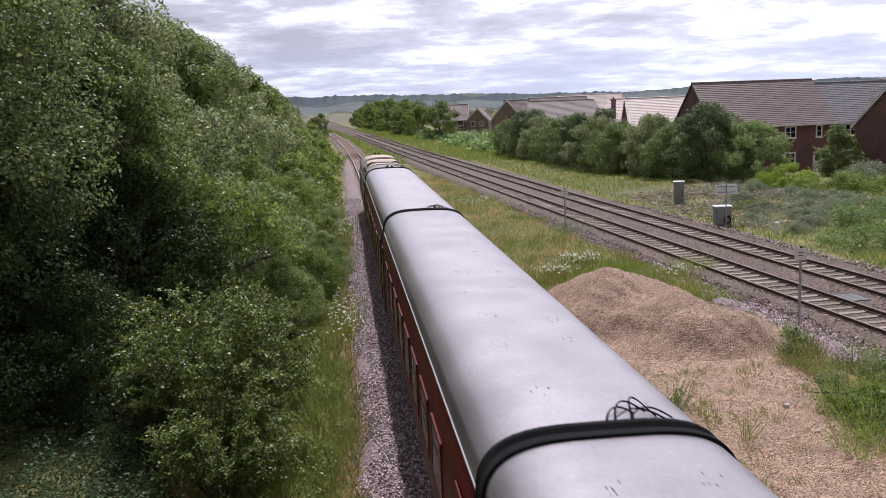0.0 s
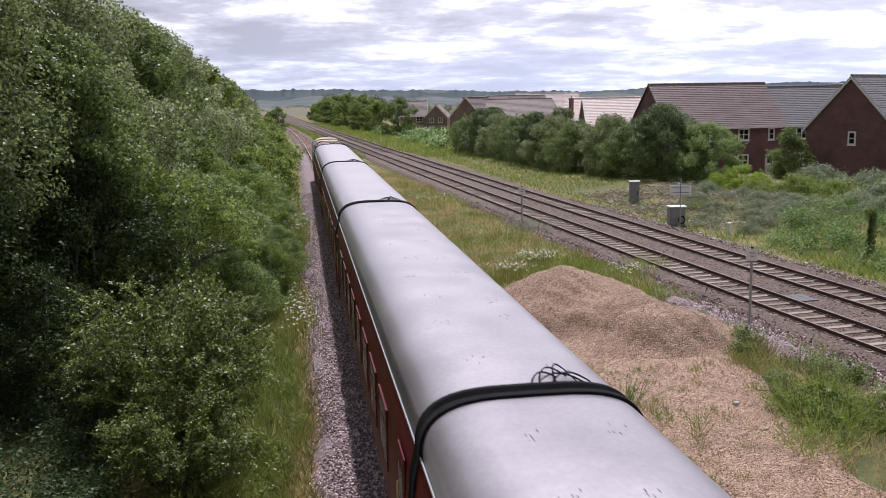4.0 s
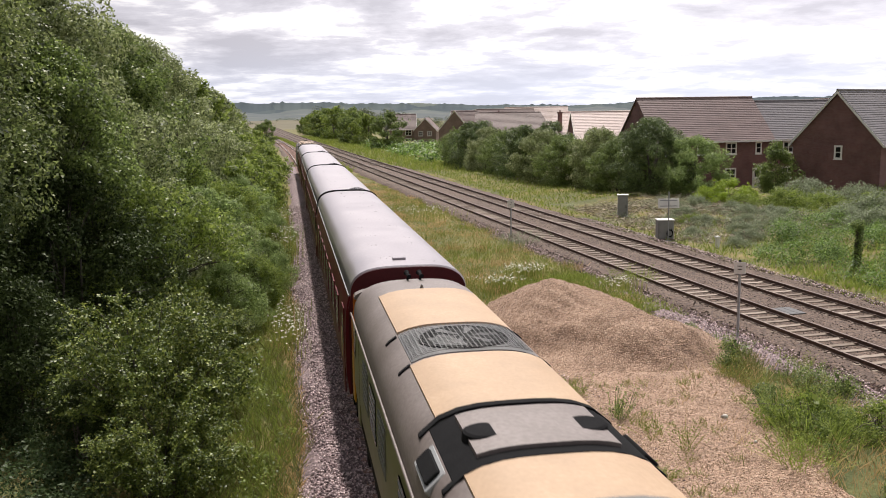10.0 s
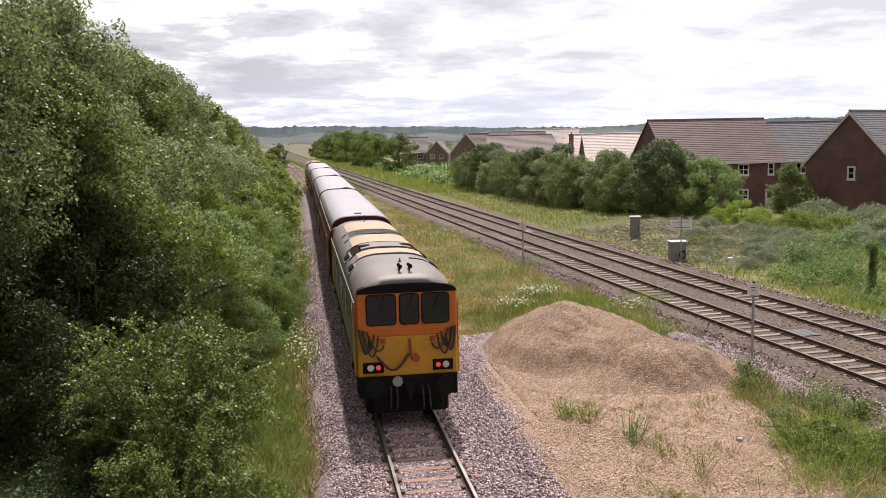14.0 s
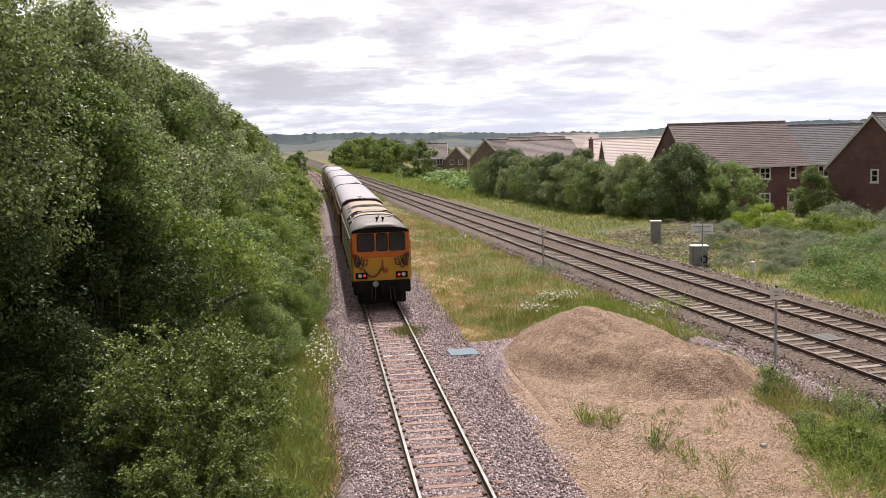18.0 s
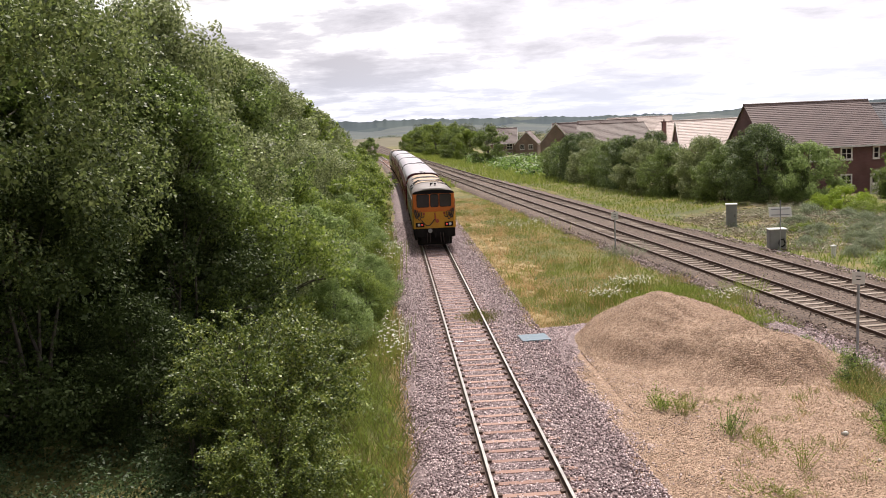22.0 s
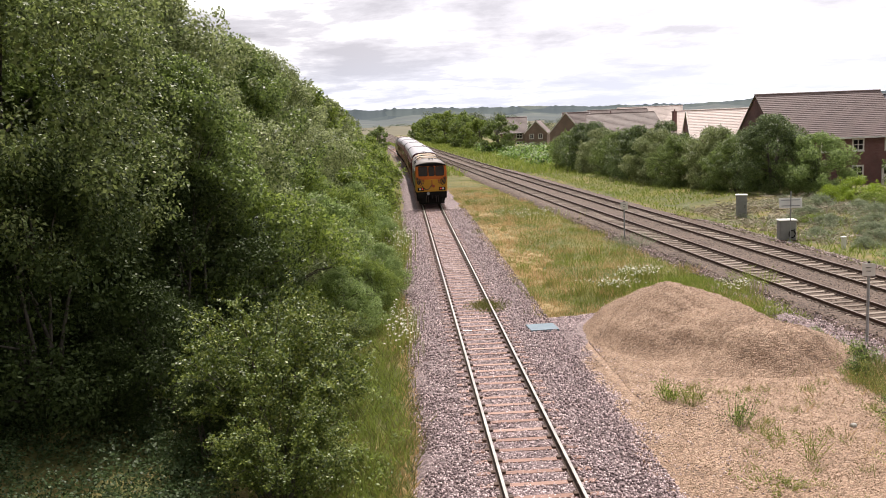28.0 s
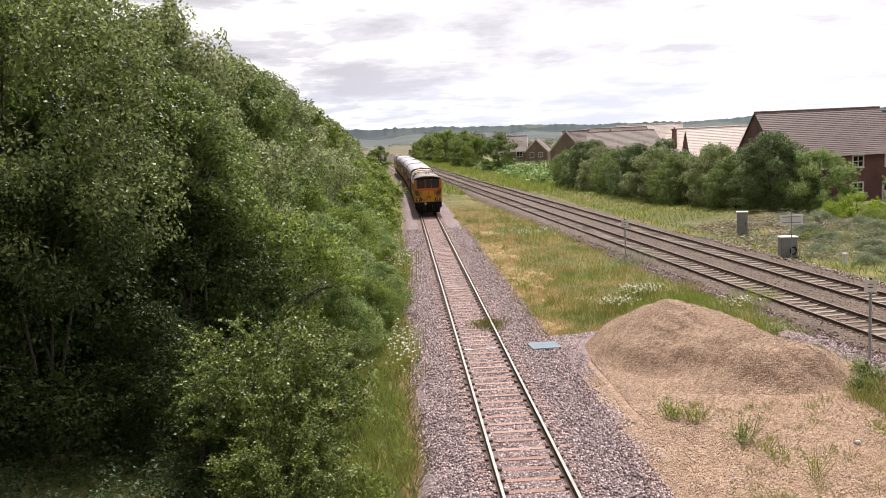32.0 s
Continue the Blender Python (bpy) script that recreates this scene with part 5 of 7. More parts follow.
house(pose(*polar(15.3, 330.0, -2.0), 0, 0, -20), 22.0, 9, 5.6, 4.6, M_TILE_PINK, "far row of houses with pale roofs", 12)
for az, d, z in ((16.75, 143, 5.9), (13.0, 228, 6.0)):
    s = Shape(); s.box(-0.3, 0.3, -0.26, 0.26, -3, 0.95, 0.03); s.box(-0.34, 0.34, -0.3, 0.3, 0.8, 0.92); s.tube([(0, 0, 0.95), (0, 0, 1.25)], 0.1, 8)
    tagged(new("chimney", s.mesh("chimney", M_BRICK)), "brick chimney stack on a far roof", "chimney").matrix_basis = pose(*polar(az, d, z))

# ---- lineside things ----
def on_ground(x, y):
    return float(ground_h(x, y))


def lineside_sign(x, y, h, size, turn):
    s = empty("lineside_sign", pose(x, y, on_ground(x, y) - 0.05, 0, 0, turn))
    p = Shape(); p.tube([(0, 0, 0), (0, 0, h)], 0.045, 8); p.box(-0.12, 0.12, -0.12, 0.12, 0, 0.06, 0.02)
    part("post", p.mesh("post", M_STEEL), s, "grey steel post")
    b = Shape(); b.box(-size / 2, size / 2, -0.06, -0.04, h - size * 1.05, h, 0.01)
    plate = part("sign_plate", b.mesh("sign_plate", M_WHITE), s, "white sign plate")
    for z, w in ((0.36, 0.42), (0.64, 0.34)):
        t = Shape(); t.box(-size * w / 2, size * w / 2, -0.068, -0.058, h - size * z - 0.011, h - size * z + 0.011)
        part("text_bar", t.mesh("text_bar", M_BLACK), plate)
    t = Shape(); t.box(-0.04, 0.04, -0.04, 0.04, h, h + 0.06, 0.02)
    part("cap", t.mesh("cap", M_BLACK), s)
    return tagged(s, "white lettered plate on a grey lineside post", "sign", "lineside signs")


lineside_sign(13.35, 54.6, 2.42, 0.42, -14)
lineside_sign(14.62, 28.0, 2.8, 0.38, -28)


def cabinet(x, y, w, d, h, turn, label, lid=True):
    c = empty("equipment_cabinet", pose(x, y, on_ground(x, y) - 0.03, 0, 0, turn))
    s = Shape(); s.box(-w / 2, w / 2, -d / 2, d / 2, 0.08, h, 0.03)
    part("body", s.mesh("body", M_CABINET), c, "grey steel cabinet body")
    s = Shape(); s.box(-w / 2 - 0.04, w / 2 + 0.04, -d / 2 - 0.04, d / 2 + 0.04, h, h + 0.06, 0.02)
    part("lid", s.mesh("lid", M_WHITE), c, "pale cabinet top")
    s = Shape(); s.box(-w / 2 - 0.08, w / 2 + 0.08, -d / 2 - 0.08, d / 2 + 0.08, -0.2, 0.08, 0.02)
    part("plinth", s.mesh("plinth", M_CONCRETE), c, "concrete plinth")
    s = Shape(); s.box(-w / 2 + 0.06, w / 2 - 0.06, -d / 2 - 0.015, -d / 2 + 0.01, 0.16, h - 0.08, 0.01)
    dd = part("cabinet_door", s.mesh("cabinet_door", M_CABINET), c)
    s = Shape(); s.box(w / 2 - 0.16, w / 2 - 0.12, -d / 2 - 0.04, -d / 2, h * 0.45, h * 0.6, 0.01)
    part("handle", s.mesh("handle", M_BLACK), dd)
    return tagged(c, label, "cabinet", "lineside cabinets")


cabinet(23.75, 63.2, 0.72, 0.6, 1.62, -18, "tall grey lineside cabinet with a pale top")
box2 = cabinet(21.78, 51.0, 0.92, 0.7, 1.15, -8, "low grey lineside cabinet with a pale top and cable coil")
s = Shape(); s.tube([(0.2 + 0.17 * math.cos(a), -0.42, 0.42 + 0.2 * math.sin(a)) for a in [math.tau * i / 14 for i in range(15)]], 0.035, 6)
part("cable_coil", s.mesh("cable_coil", M_RUBBER), box2, "dark coil of cable")
bp = empty("pole_board", pose(21.62, 50.1, on_ground(21.62, 50.1), 0, 0, -8))
s = Shape(); s.tube([(0, 0, -0.3), (0, 0, 2.85)], 0.035, 8); s.box(-0.12, 0.12, -0.12, 0.12, -0.2, 0.06, 0.02)
part("pole", s.mesh("pole", M_STEEL), bp, "thin grey steel pole")
s = Shape(); s.box(-0.62, 0.62, 0.04, 0.08, -0.28, 0.28, 0.01, m=pose(0, 0, 2.2, -14, 0, 0))
board = part("board", s.mesh("board", M_WHITE), bp, "pale flat board")
s = Shape()
for z in (-0.16, 0.16):
    s.box(-0.5, 0.5, 0.03, 0.04, z - 0.025, z + 0.025, m=pose(0, 0, 2.2, -14, 0, 0))
part("rail_bracket", s.mesh("rail_bracket", M_STEEL), board, "grey fixing rails")
tagged(bp, "pale board on a thin grey pole behind the low cabinet", "board")
s = Shape(); s.box(-0.1, 0.1, -0.1, 0.1, -0.2, 0.62, 0.02); s.box(-0.13, 0.13, -0.13, 0.13, 0.55, 0.66, 0.02)
tagged(new("marker_post", s.mesh("marker_post", M_WHITE)), "short pale concrete marker post by the track", "post").matrix_basis = pose(23.3, 47.3, on_ground(23.3, 47.3))


def cover(x, y, w, d, turn, z, label, material=M_PLATE, n=3):
    c = empty("trough_cover", pose(x, y, z, 0, 0, turn))
    for i in range(n):
        s = Shape(); x0 = -w / 2 + w * i / n
        s.box(x0 + 0.008, x0 + w / n - 0.008, -d / 2, d / 2, -0.06, 0.05, 0.012)
        part("panel", s.mesh("panel", material), c)
    return tagged(c, label, "cover")


cover(4.72, 31.35, 1.0, 0.95, 4, -0.17, "grey-blue metal cover lying on the ballast", n=1)
cover(18.05, 30.9, 0.95, 1.1, 4, -0.3, "grey cover plate between the main tracks", M_ROOFEDGE)
# pale stones lying on the gravel
M_PALE = surface("pale_stone", [(0.3, (0.42, 0.4, 0.37)), (0.7, (0.62, 0.6, 0.57))], scale=9, fine_scale=60, rough=0.8, bump=0.2)
for i, (px, py, w) in enumerate(((10.29, 20.20, 0.085), (10.16, 18.45, 0.045))):
    s = Shape()
    s.loft([[(w * k * math.cos(q) * (1 + 0.25 * math.sin(3 * q + i)), w * 0.8 * k * math.sin(q), w * h) for q in [math.tau * j / 9 for j in range(9)]] for k, h in ((0.7, -0.3), (1.0, 0.25), (0.9, 0.7), (0.5, 1.0))])
    tagged(new("pale_stone", s.mesh("pale_stone", M_PALE)), "small pale stone lying on the gravel", "stone", "pale stones").matrix_basis = pose(px, py, float(apron_h(px, py)), 0, 0, i * 70)
# white marks on two sleepers of the side track
for dx in (-0.42, 0.35):
    s = Shape(); s.box(-0.16, 0.16, -0.05, 0.05, 0, 0.012, 0.004)
    tagged(new("paint_mark", s.mesh("paint_mark", M_WHITE)), "white paint mark on a sleeper", "paint mark").matrix_basis = pose(2.518 + dx, 31.46, -0.165)

# ---- plants ----
def leaf_cloud(name, centres, radii, count, size, material, seed, up=0.35, aspect=0.55, droop=0.0, core=0):
    """Many small leaves in clumps: rhombic blades whose faces look outwards from their clump."""
    g = np.random.default_rng(seed)
    centres, radii = np.asarray(centres, float), np.asarray(radii, float)
    w = radii ** 2; w = w / w.sum()
    k = g.choice(len(centres), count, p=w)
    d = g.normal(size=(count, 3)); d /= np.linalg.norm(d, axis=1, keepdims=True)
    r = radii[k] * g.uniform(0.45, 1.08, count) ** 0.7
    p = centres[k] + d * r[:, None] * np.array([1, 1, 0.8])
    nrm = d * 0.7 + np.array([0, 0, up]) + g.normal(scale=0.55, size=(count, 3))
    nrm /= np.linalg.norm(nrm, axis=1, keepdims=True)
    t = g.normal(size=(count, 3)); t[:, 2] -= droop
    t -= nrm * (t * nrm).sum(1, keepdims=True); t /= np.linalg.norm(t, axis=1, keepdims=True)
    b = np.cross(nrm, t)
    s = size * g.uniform(0.6, 1.3, count)[:, None]
    q = np.stack([p, p + t * s * 0.45 + b * s * aspect * 0.5 + nrm * s * 0.06, p + t * s, p + t * s * 0.45 - b * s * aspect * 0.5 + nrm * s * 0.06], 1)
    if core:
        k = g.choice(len(centres), core, p=w)
        p = centres[k] * np.array([0.8, 0.8, 0.96]) + g.normal(scale=0.22, size=(core, 3)) * radii[k][:, None]
        nrm = g.normal(size=(core, 3)); nrm /= np.linalg.norm(nrm, axis=1, keepdims=True)
        t = np.cross(nrm, g.normal(size=(core, 3))); t /= np.linalg.norm(t, axis=1, keepdims=True)
        b = np.cross(nrm, t); s = (radii[k] * g.uniform(0.14, 0.26, core))[:, None]
        q = np.concatenate([q, np.stack([p - t * s, p + b * s * 0.6, p + t * s, p - b * s * 0.6], 1)])
    return quads(name, q, material)


def crown_clumps(h, r, low, n, g, shape=1.0):
    """Clump centres in an uneven egg-shaped crown that reaches from low to h."""
    out, rad = [], []
    lobes = [(g.uniform(0, math.tau), g.uniform(0.35, 0.75), g.uniform(0.25, 0.8)) for _ in range(7)]
    while len(out) < n:
        u = g.uniform(0, 1); a = g.uniform(0, math.tau)
        prof = math.sin(math.pi * min(1, 0.12 + u * 0.86)) ** 0.6 * (1.0 - 0.28 * u * shape)
        bulge = 1 + sum(0.16 * math.exp(-((a - la + math.pi) % math.tau - math.pi) ** 2 / 0.5 - (u - lu) ** 2 / 0.04) for la, _, lu in lobes)
        rr = r * prof * bulge * g.uniform(0.15, 1.0) ** 0.42
        z = low + (h - low) * u
        out.append((rr * math.cos(a), rr * math.sin(a), z - 0.35)); rad.append(g.uniform(0.38, 0.78) * (0.5 + r / 6.5))
    # thin shoots that break the outline
    for i in range(n):
        x, y, z = out[i]
        if g.uniform() < 0.8 and math.hypot(x, y) + abs(z - (h + low) / 2) * 0.7 > r * 0.55:
            k = g.uniform(1.1, 1.38)
            out.append((x * k, y * k, z + g.uniform(0.1, 0.75) * (0.4 + r / 7))); rad.append(g.uniform(0.1, 0.26) * (0.5 + r / 6.5))
    return out, rad


def trunk_mesh(h, r, low, g, clumps, stems=3):
    s = Shape()
    for i in range(stems):
        a = g.uniform(0, math.tau); lean = g.uniform(0.05, 0.3) * r
        top = (math.cos(a) * lean, math.sin(a) * lean, h * 0.62)
        base = (math.cos(a) * 0.18 * (stems > 1), math.sin(a) * 0.18 * (stems > 1), -0.3)
        midp = (top[0] * 0.4 + g.uniform(-.2, .2), top[1] * 0.4 + g.uniform(-.2, .2), h * 0.3)
        w = 0.012 + h * 0.013 if h > 6 else 0.018 + h * 0.004
        s.tube([base, midp, top], [w * 1.3, w, w * 0.5], 7)
    for j in g.choice(len(clumps), min(len(clumps), 16), replace=False):
        c = clumps[j]
        z0 = max(0.3, min(c[2] - 0.6, h * 0.55))
        s.tube([(c[0] * 0.15, c[1] * 0.15, z0), (c[0] * 0.55, c[1] * 0.55, (z0 + c[2]) / 2 + 0.15), c], [0.012 + 0.003 * h, 0.01 + 0.002 * h, 0.008], 5)
    return s.mesh("trunk", M_BARK, True)


def tree(name, label, h, r, low, leaves, size, material, seed, clumps=70, stems=3, category="tree", group="", shape=1.0, droop=0.2, core=9):
    g = np.random.default_rng(seed)
    c, rad = crown_clumps(h, r, low, clumps, g, shape)
    t = empty(name)
    part("trunk", trunk_mesh(h, r, low, g, c, stems), t, "grey-brown stems and limbs")
    part("crown", leaf_cloud("crown", c, rad, leaves, size, material, seed + 1, droop=droop, core=clumps * core), t, "crown of small leaves")
    return tagged(t, label, category, group)


def put(thing, x, y, scale=1.0, turn=0.0, dz=0.0):
    thing.matrix_basis = pose(x, y, on_ground(x, y) + dz, 0, 0, turn) @ Matrix.Diagonal((scale, scale, scale, 1))
    return thing


def again(thing, x, y, scale=1.0, turn=0.0, dz=0.0):
    return put(copy_thing(thing, pose(0, 0, 0)), x, y, scale, turn, dz)


G_LEFT = "trees along the side track"
WILLOW = "tall grey-green willow tree with wind-blown leaves"
DARKTREE = "tall dense green tree beside the railway"
tall_a = put(tree("willow_tree", WILLOW, 12.6, 4.5, 0.6, 66000, 0.145, M_LEAF_WILLOW, 11, 190, group=G_LEFT), -8.4, 33.5)
tall_b = put(tree("willow_tree", DARKTREE, 11.6, 4.2, 0.5, 60000, 0.145, M_LEAF, 12, 180, group=G_LEFT), -7.7, 43.5)
tall_c = put(tree("willow_tree", WILLOW, 13.4, 4.9, 4.2, 64000, 0.13, M_LEAF_SALLOW, 13, 210, group=G_LEFT), -10.6, 25.0)
# The tree at (-7.3, 30.6) is added to shade the shrubs before it.
for x, y, src, sc, turn in ((-14.6, 19.5, tall_c, 0.96, 70), (-7.4, 53.5, tall_a, 0.92, 120), (-17.0, 12.5, tall_c, 0.8, 110), (-13.2, 26.5, tall_b, 1.12, 150), (-10.2, 30.5, tall_a, 0.95, 260), (-7.3, 30.6, tall_b, 0.85, 60)):
    again(src, x, y, sc, turn)
far_a = put(tree("willow_tree", WILLOW, 10.8, 4.0, 0.3, 13000, 0.3, M_LEAF_WILLOW, 14, 90, group=G_LEFT), -7.3, 63.5)
far_b = put(tree("willow_tree", DARKTREE, 10.2, 3.9, 0.3, 13000, 0.3, M_LEAF_BRIGHT, 15, 90, group=G_LEFT), -6.9, 74)
for x, y, src, sc, turn in ((-6.6, 86, far_a, 0.9, 160), (-6.4, 100, far_b, 0.86, 20), (-6.4, 116, far_a, 0.78, 300), (-7.2, 133, far_b, 0.74, 90), (-8.8, 152, far_a, 0.68, 10), (-11.0, 172, far_b, 0.64, 140),
                             (-13.0, 34, far_b, 1.38, 200), (-18, 26, far_b, 1.3, 15), (-11.8, 44, far_b, 1.2, 300), (-11, 58, far_a, 1.02, 30), (-11, 70, far_b, 0.98, 80), (-10.5, 82, far_a, 0.9, 180), (-10, 96, far_b, 0.85, 260)):
    again(src, x, y, sc, turn)
shrub_a = put(tree("bushy_shrub", "dense green shrub at the foot of the trees", 5.4, 2.6, 0.0, 27000, 0.108, M_LEAF_BRIGHT, 21, 95, 4, "shrub", G_LEFT, 0.6), -4.3, 33.5)
# These shrubs' leaf colour holds the tree shade.
shrub_d = put(tree("bushy_shrub", "shrub under the trees, shade put into its dark leaves", 5.4, 2.6, 0.0, 26000, 0.09, M_LEAF_SHADE, 26, 85, 4, "shrub", G_LEFT, 0.6), -9.2, 23.4, 1.3)
shrub_b = put(tree("bushy_shrub", "bright green shrub at the foot of the trees", 4.6, 2.4, 0.0, 25000, 0.106, M_LEAF_FEATHER, 22, 90, 4, "shrub", G_LEFT, 0.6), -3.5, 40.0)
shrub_c = put(tree("bushy_shrub", "grey-green willow shrub by the track", 4.2, 2.4, 0.0, 23000, 0.106, M_LEAF_WILLOW, 23, 85, 4, "shrub", G_LEFT, 0.6), -5.6, 35.2)
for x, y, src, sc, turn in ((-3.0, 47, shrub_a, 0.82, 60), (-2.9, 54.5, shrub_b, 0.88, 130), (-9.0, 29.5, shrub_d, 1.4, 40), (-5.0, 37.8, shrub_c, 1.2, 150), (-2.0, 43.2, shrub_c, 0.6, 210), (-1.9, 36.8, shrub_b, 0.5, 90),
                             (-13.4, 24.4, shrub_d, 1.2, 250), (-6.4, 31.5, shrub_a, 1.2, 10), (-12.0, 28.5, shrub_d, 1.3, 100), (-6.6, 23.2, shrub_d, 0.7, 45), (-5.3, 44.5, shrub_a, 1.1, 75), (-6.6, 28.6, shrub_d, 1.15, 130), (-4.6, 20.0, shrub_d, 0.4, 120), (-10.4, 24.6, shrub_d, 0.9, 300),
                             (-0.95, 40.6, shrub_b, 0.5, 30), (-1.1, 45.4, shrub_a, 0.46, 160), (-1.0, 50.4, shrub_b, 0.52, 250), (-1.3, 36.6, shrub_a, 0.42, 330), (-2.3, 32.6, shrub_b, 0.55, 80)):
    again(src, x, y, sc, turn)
low_a = put(tree("bushy_shrub", "green shrub along the side track", 4.9, 2.5, 0.0, 6500, 0.22, M_LEAF_BRIGHT, 24, 50, 4, "shrub", G_LEFT, 0.6), -3.0, 61.5)
low_b = put(tree("bushy_shrub", "bright green shrub along the side track", 4.5, 2.4, 0.0, 6000, 0.22, M_LEAF_BRIGHT, 25, 50, 4, "shrub", G_LEFT, 0.6), -2.7, 69)
for x, y, src, sc, turn in ((-2.6, 77, low_a, 0.9, 280), (-2.6, 86, low_b, 0.95, 75), (-2.7, 96, low_a, 0.95, 150), (-2.9, 107, low_b, 1.0, 220), (-3.3, 119, low_a, 1.0, 300), (-4.0, 133, low_b, 1.1, 45), (-5.2, 147, low_a, 1.15, 110),
                             (-6.6, 162, low_b, 1.2, 190), (-9.3, 184, low_a, 1.2, 30), (-12.3, 204, low_b, 1.3, 60), (-15.5, 225, low_a, 1.3, 90)):
    again(src, x, y, sc, turn)
G_THORN = "feathery bushes beside the ballast"


def spray_bush(name, label, h, r, shoots, material, seed, size=0.07, group=""):
    """A bush of arching shoots, with side twigs that carry their leaves in flat sprays."""
    g = np.random.default_rng(seed)
    t = empty(name)
    wood, bases, tips, ups = Shape(), [], [], []
    leaf_p, leaf_d = [], []
    for i in range(shoots):
        a = g.uniform(0, math.tau); out = r * g.uniform(0.15, 1.0) ** 0.6; top = h * g.uniform(0.55, 1.0) * (1 - 0.42 * (out / r) ** 2)
        u = np.linspace(0, 1, 9)[:, None]
        end = np.array([math.cos(a) * out, math.sin(a) * out, top])
        root = np.array([math.cos(a) * 0.2, math.sin(a) * 0.2, -0.1])
        path = root + (end - root) * u
        path[:, 2] = -0.1 + (top + 0.1) * np.sin(u[:, 0] * math.pi / 2 * 0.98) ** 0.8
        path += g.normal(scale=0.04, size=path.shape)
        if i % 3 == 0:
            wood.tube([tuple(q) for q in path[::2]], [0.022, 0.016, 0.012, 0.008, 0.004], 4)
        for j in range(16):
            w = g.uniform(0.25, 1.0)
            k = min(7, int(w * 8)); f = w * 8 - k
            p0 = path[k] * (1 - f) + path[k + 1] * f
            along = path[k + 1] - path[k]; along /= np.linalg.norm(along)
            d = along * g.uniform(0.5, 1.0) + g.normal(scale=0.6, size=3) + np.array([math.cos(a), math.sin(a), 0]) * 0.5
            d /= np.linalg.norm(d)
            ln = g.uniform(0.18, 0.5) * (1.15 - 0.5 * w) * h / 3
            m_ = 18
            s_ = np.linspace(0.08, 1, m_)[:, None]
            q = p0 + d * ln * s_ + g.normal(scale=0.022, size=(m_, 3)); q[:, 2] -= 0.12 * ln * s_[:, 0] ** 2
            leaf_p.append(q); leaf_d.append(np.repeat(d[None], m_, 0))
    P, D = np.concatenate(leaf_p), np.concatenate(leaf_d)
    n = len(P)
    tdir = D * 0.5 + g.normal(scale=0.7, size=(n, 3)); tdir /= np.linalg.norm(tdir, axis=1, keepdims=True)
    nrm = np.array([0, 0, 0.9]) + g.normal(scale=0.5, size=(n, 3))
    b = np.cross(nrm, tdir); b /= np.linalg.norm(b, axis=1, keepdims=True)
    s_ = size * g.uniform(0.6, 1.35, n)[:, None]
    q = np.stack([P, P + tdir * s_ * 0.5 + b * s_ * 0.34, P + tdir * s_, P + tdir * s_ * 0.5 - b * s_ * 0.34], 1)
    part("trunk", wood.mesh("trunk", M_BARK), t, "thin arching stems")
    part("crown", quads("crown", q, material), t, "feathery sprays of small leaves")
    return tagged(t, label, "bush", group)


thorn = put(spray_bush("hawthorn_bush", "light green feathery bush beside the ballast", 3.9, 2.1, 130, M_LEAF_THORN, 31, size=0.066, group=G_THORN), -3.15, 20.4, 1.12)
thorn_b = put(spray_bush("hawthorn_bush", "light green feathery bush beside the ballast", 2.8, 1.8, 115, M_LEAF_THORN, 32, size=0.062, group=G_THORN), -3.2, 26.2)
again(thorn_b, -2.6, 17.6, 0.85, 120); again(thorn_b, -4.7, 22.6, 0.95, 200); again(thorn_b, -2.3, 23.2, 0.7, 300); again(thorn_b, -2.2, 29.4, 0.6, 40)

# hedge of tall bushes beyond the main tracks
G_HEDGE = "tall bushes beyond the main tracks"
hedge_a = put(tree("hedge_bush", "tall dark green hedgerow bush", 6.4, 3.4, 0.0, 46000, 0.115, M_LEAF_DEEP, 41, 100, 4, "bush", G_HEDGE, 0.5), 31.0, 75.5)
hedge_b = put(tree("hedge_bush", "rounded mid-green hedgerow bush", 5.2, 3.1, 0.0, 40000, 0.115, M_LEAF, 42, 95, 4, "bush", G_HEDGE, 0.5), 29.6, 80.0, 0.95, 100)
hedge_c = put(tree("hedge_bush", "grey-green hedgerow bush with pale leaves", 5.7, 3.2, 0.0, 32000, 0.14, M_LEAF_WILLOW, 43, 85, 4, "bush", G_HEDGE, 0.5), 29.5, 85)
for x, y, src, sc, turn in ((27.8, 91, hedge_b, 0.98, 200), (27.2, 97, hedge_c, 1.0, 50), (26.6, 103, hedge_a, 0.93, 260), (26.0, 110, hedge_b, 1.0, 330), (25.5, 117, hedge_c, 1.0, 150),
                             (24.9, 124, hedge_a, 1.0, 75), (24.4, 131, hedge_b, 1.05, 15), (33, 81, hedge_a, 1.02, 140), (31.5, 91, hedge_c, 1.02, 220), (30, 103, hedge_a, 1.0, 320),
                             (29, 117, hedge_b, 1.05, 80), (28, 131, hedge_a, 1.0, 10)):
    again(src, x, y, sc, turn)
put(tree("hedge_bush", "feathery bright green bush at the end of the hedge", 4.9, 3.0, 0.0, 42000, 0.125, M_LEAF_FEATHER, 46, 120, 4, "bush", G_HEDGE, 0.5), 33.4, 72.3)
# row of bushes along the main tracks far off
G_ROW = "far bushes along the main tracks"
row_a = put(tree("hedge_bush", "far rounded green bush by the tracks", 7.6, 4.2, 0.0, 18000, 0.25, M_LEAF, 44, 80, 4, "bush", G_ROW, 0.5), 21.0, 196)
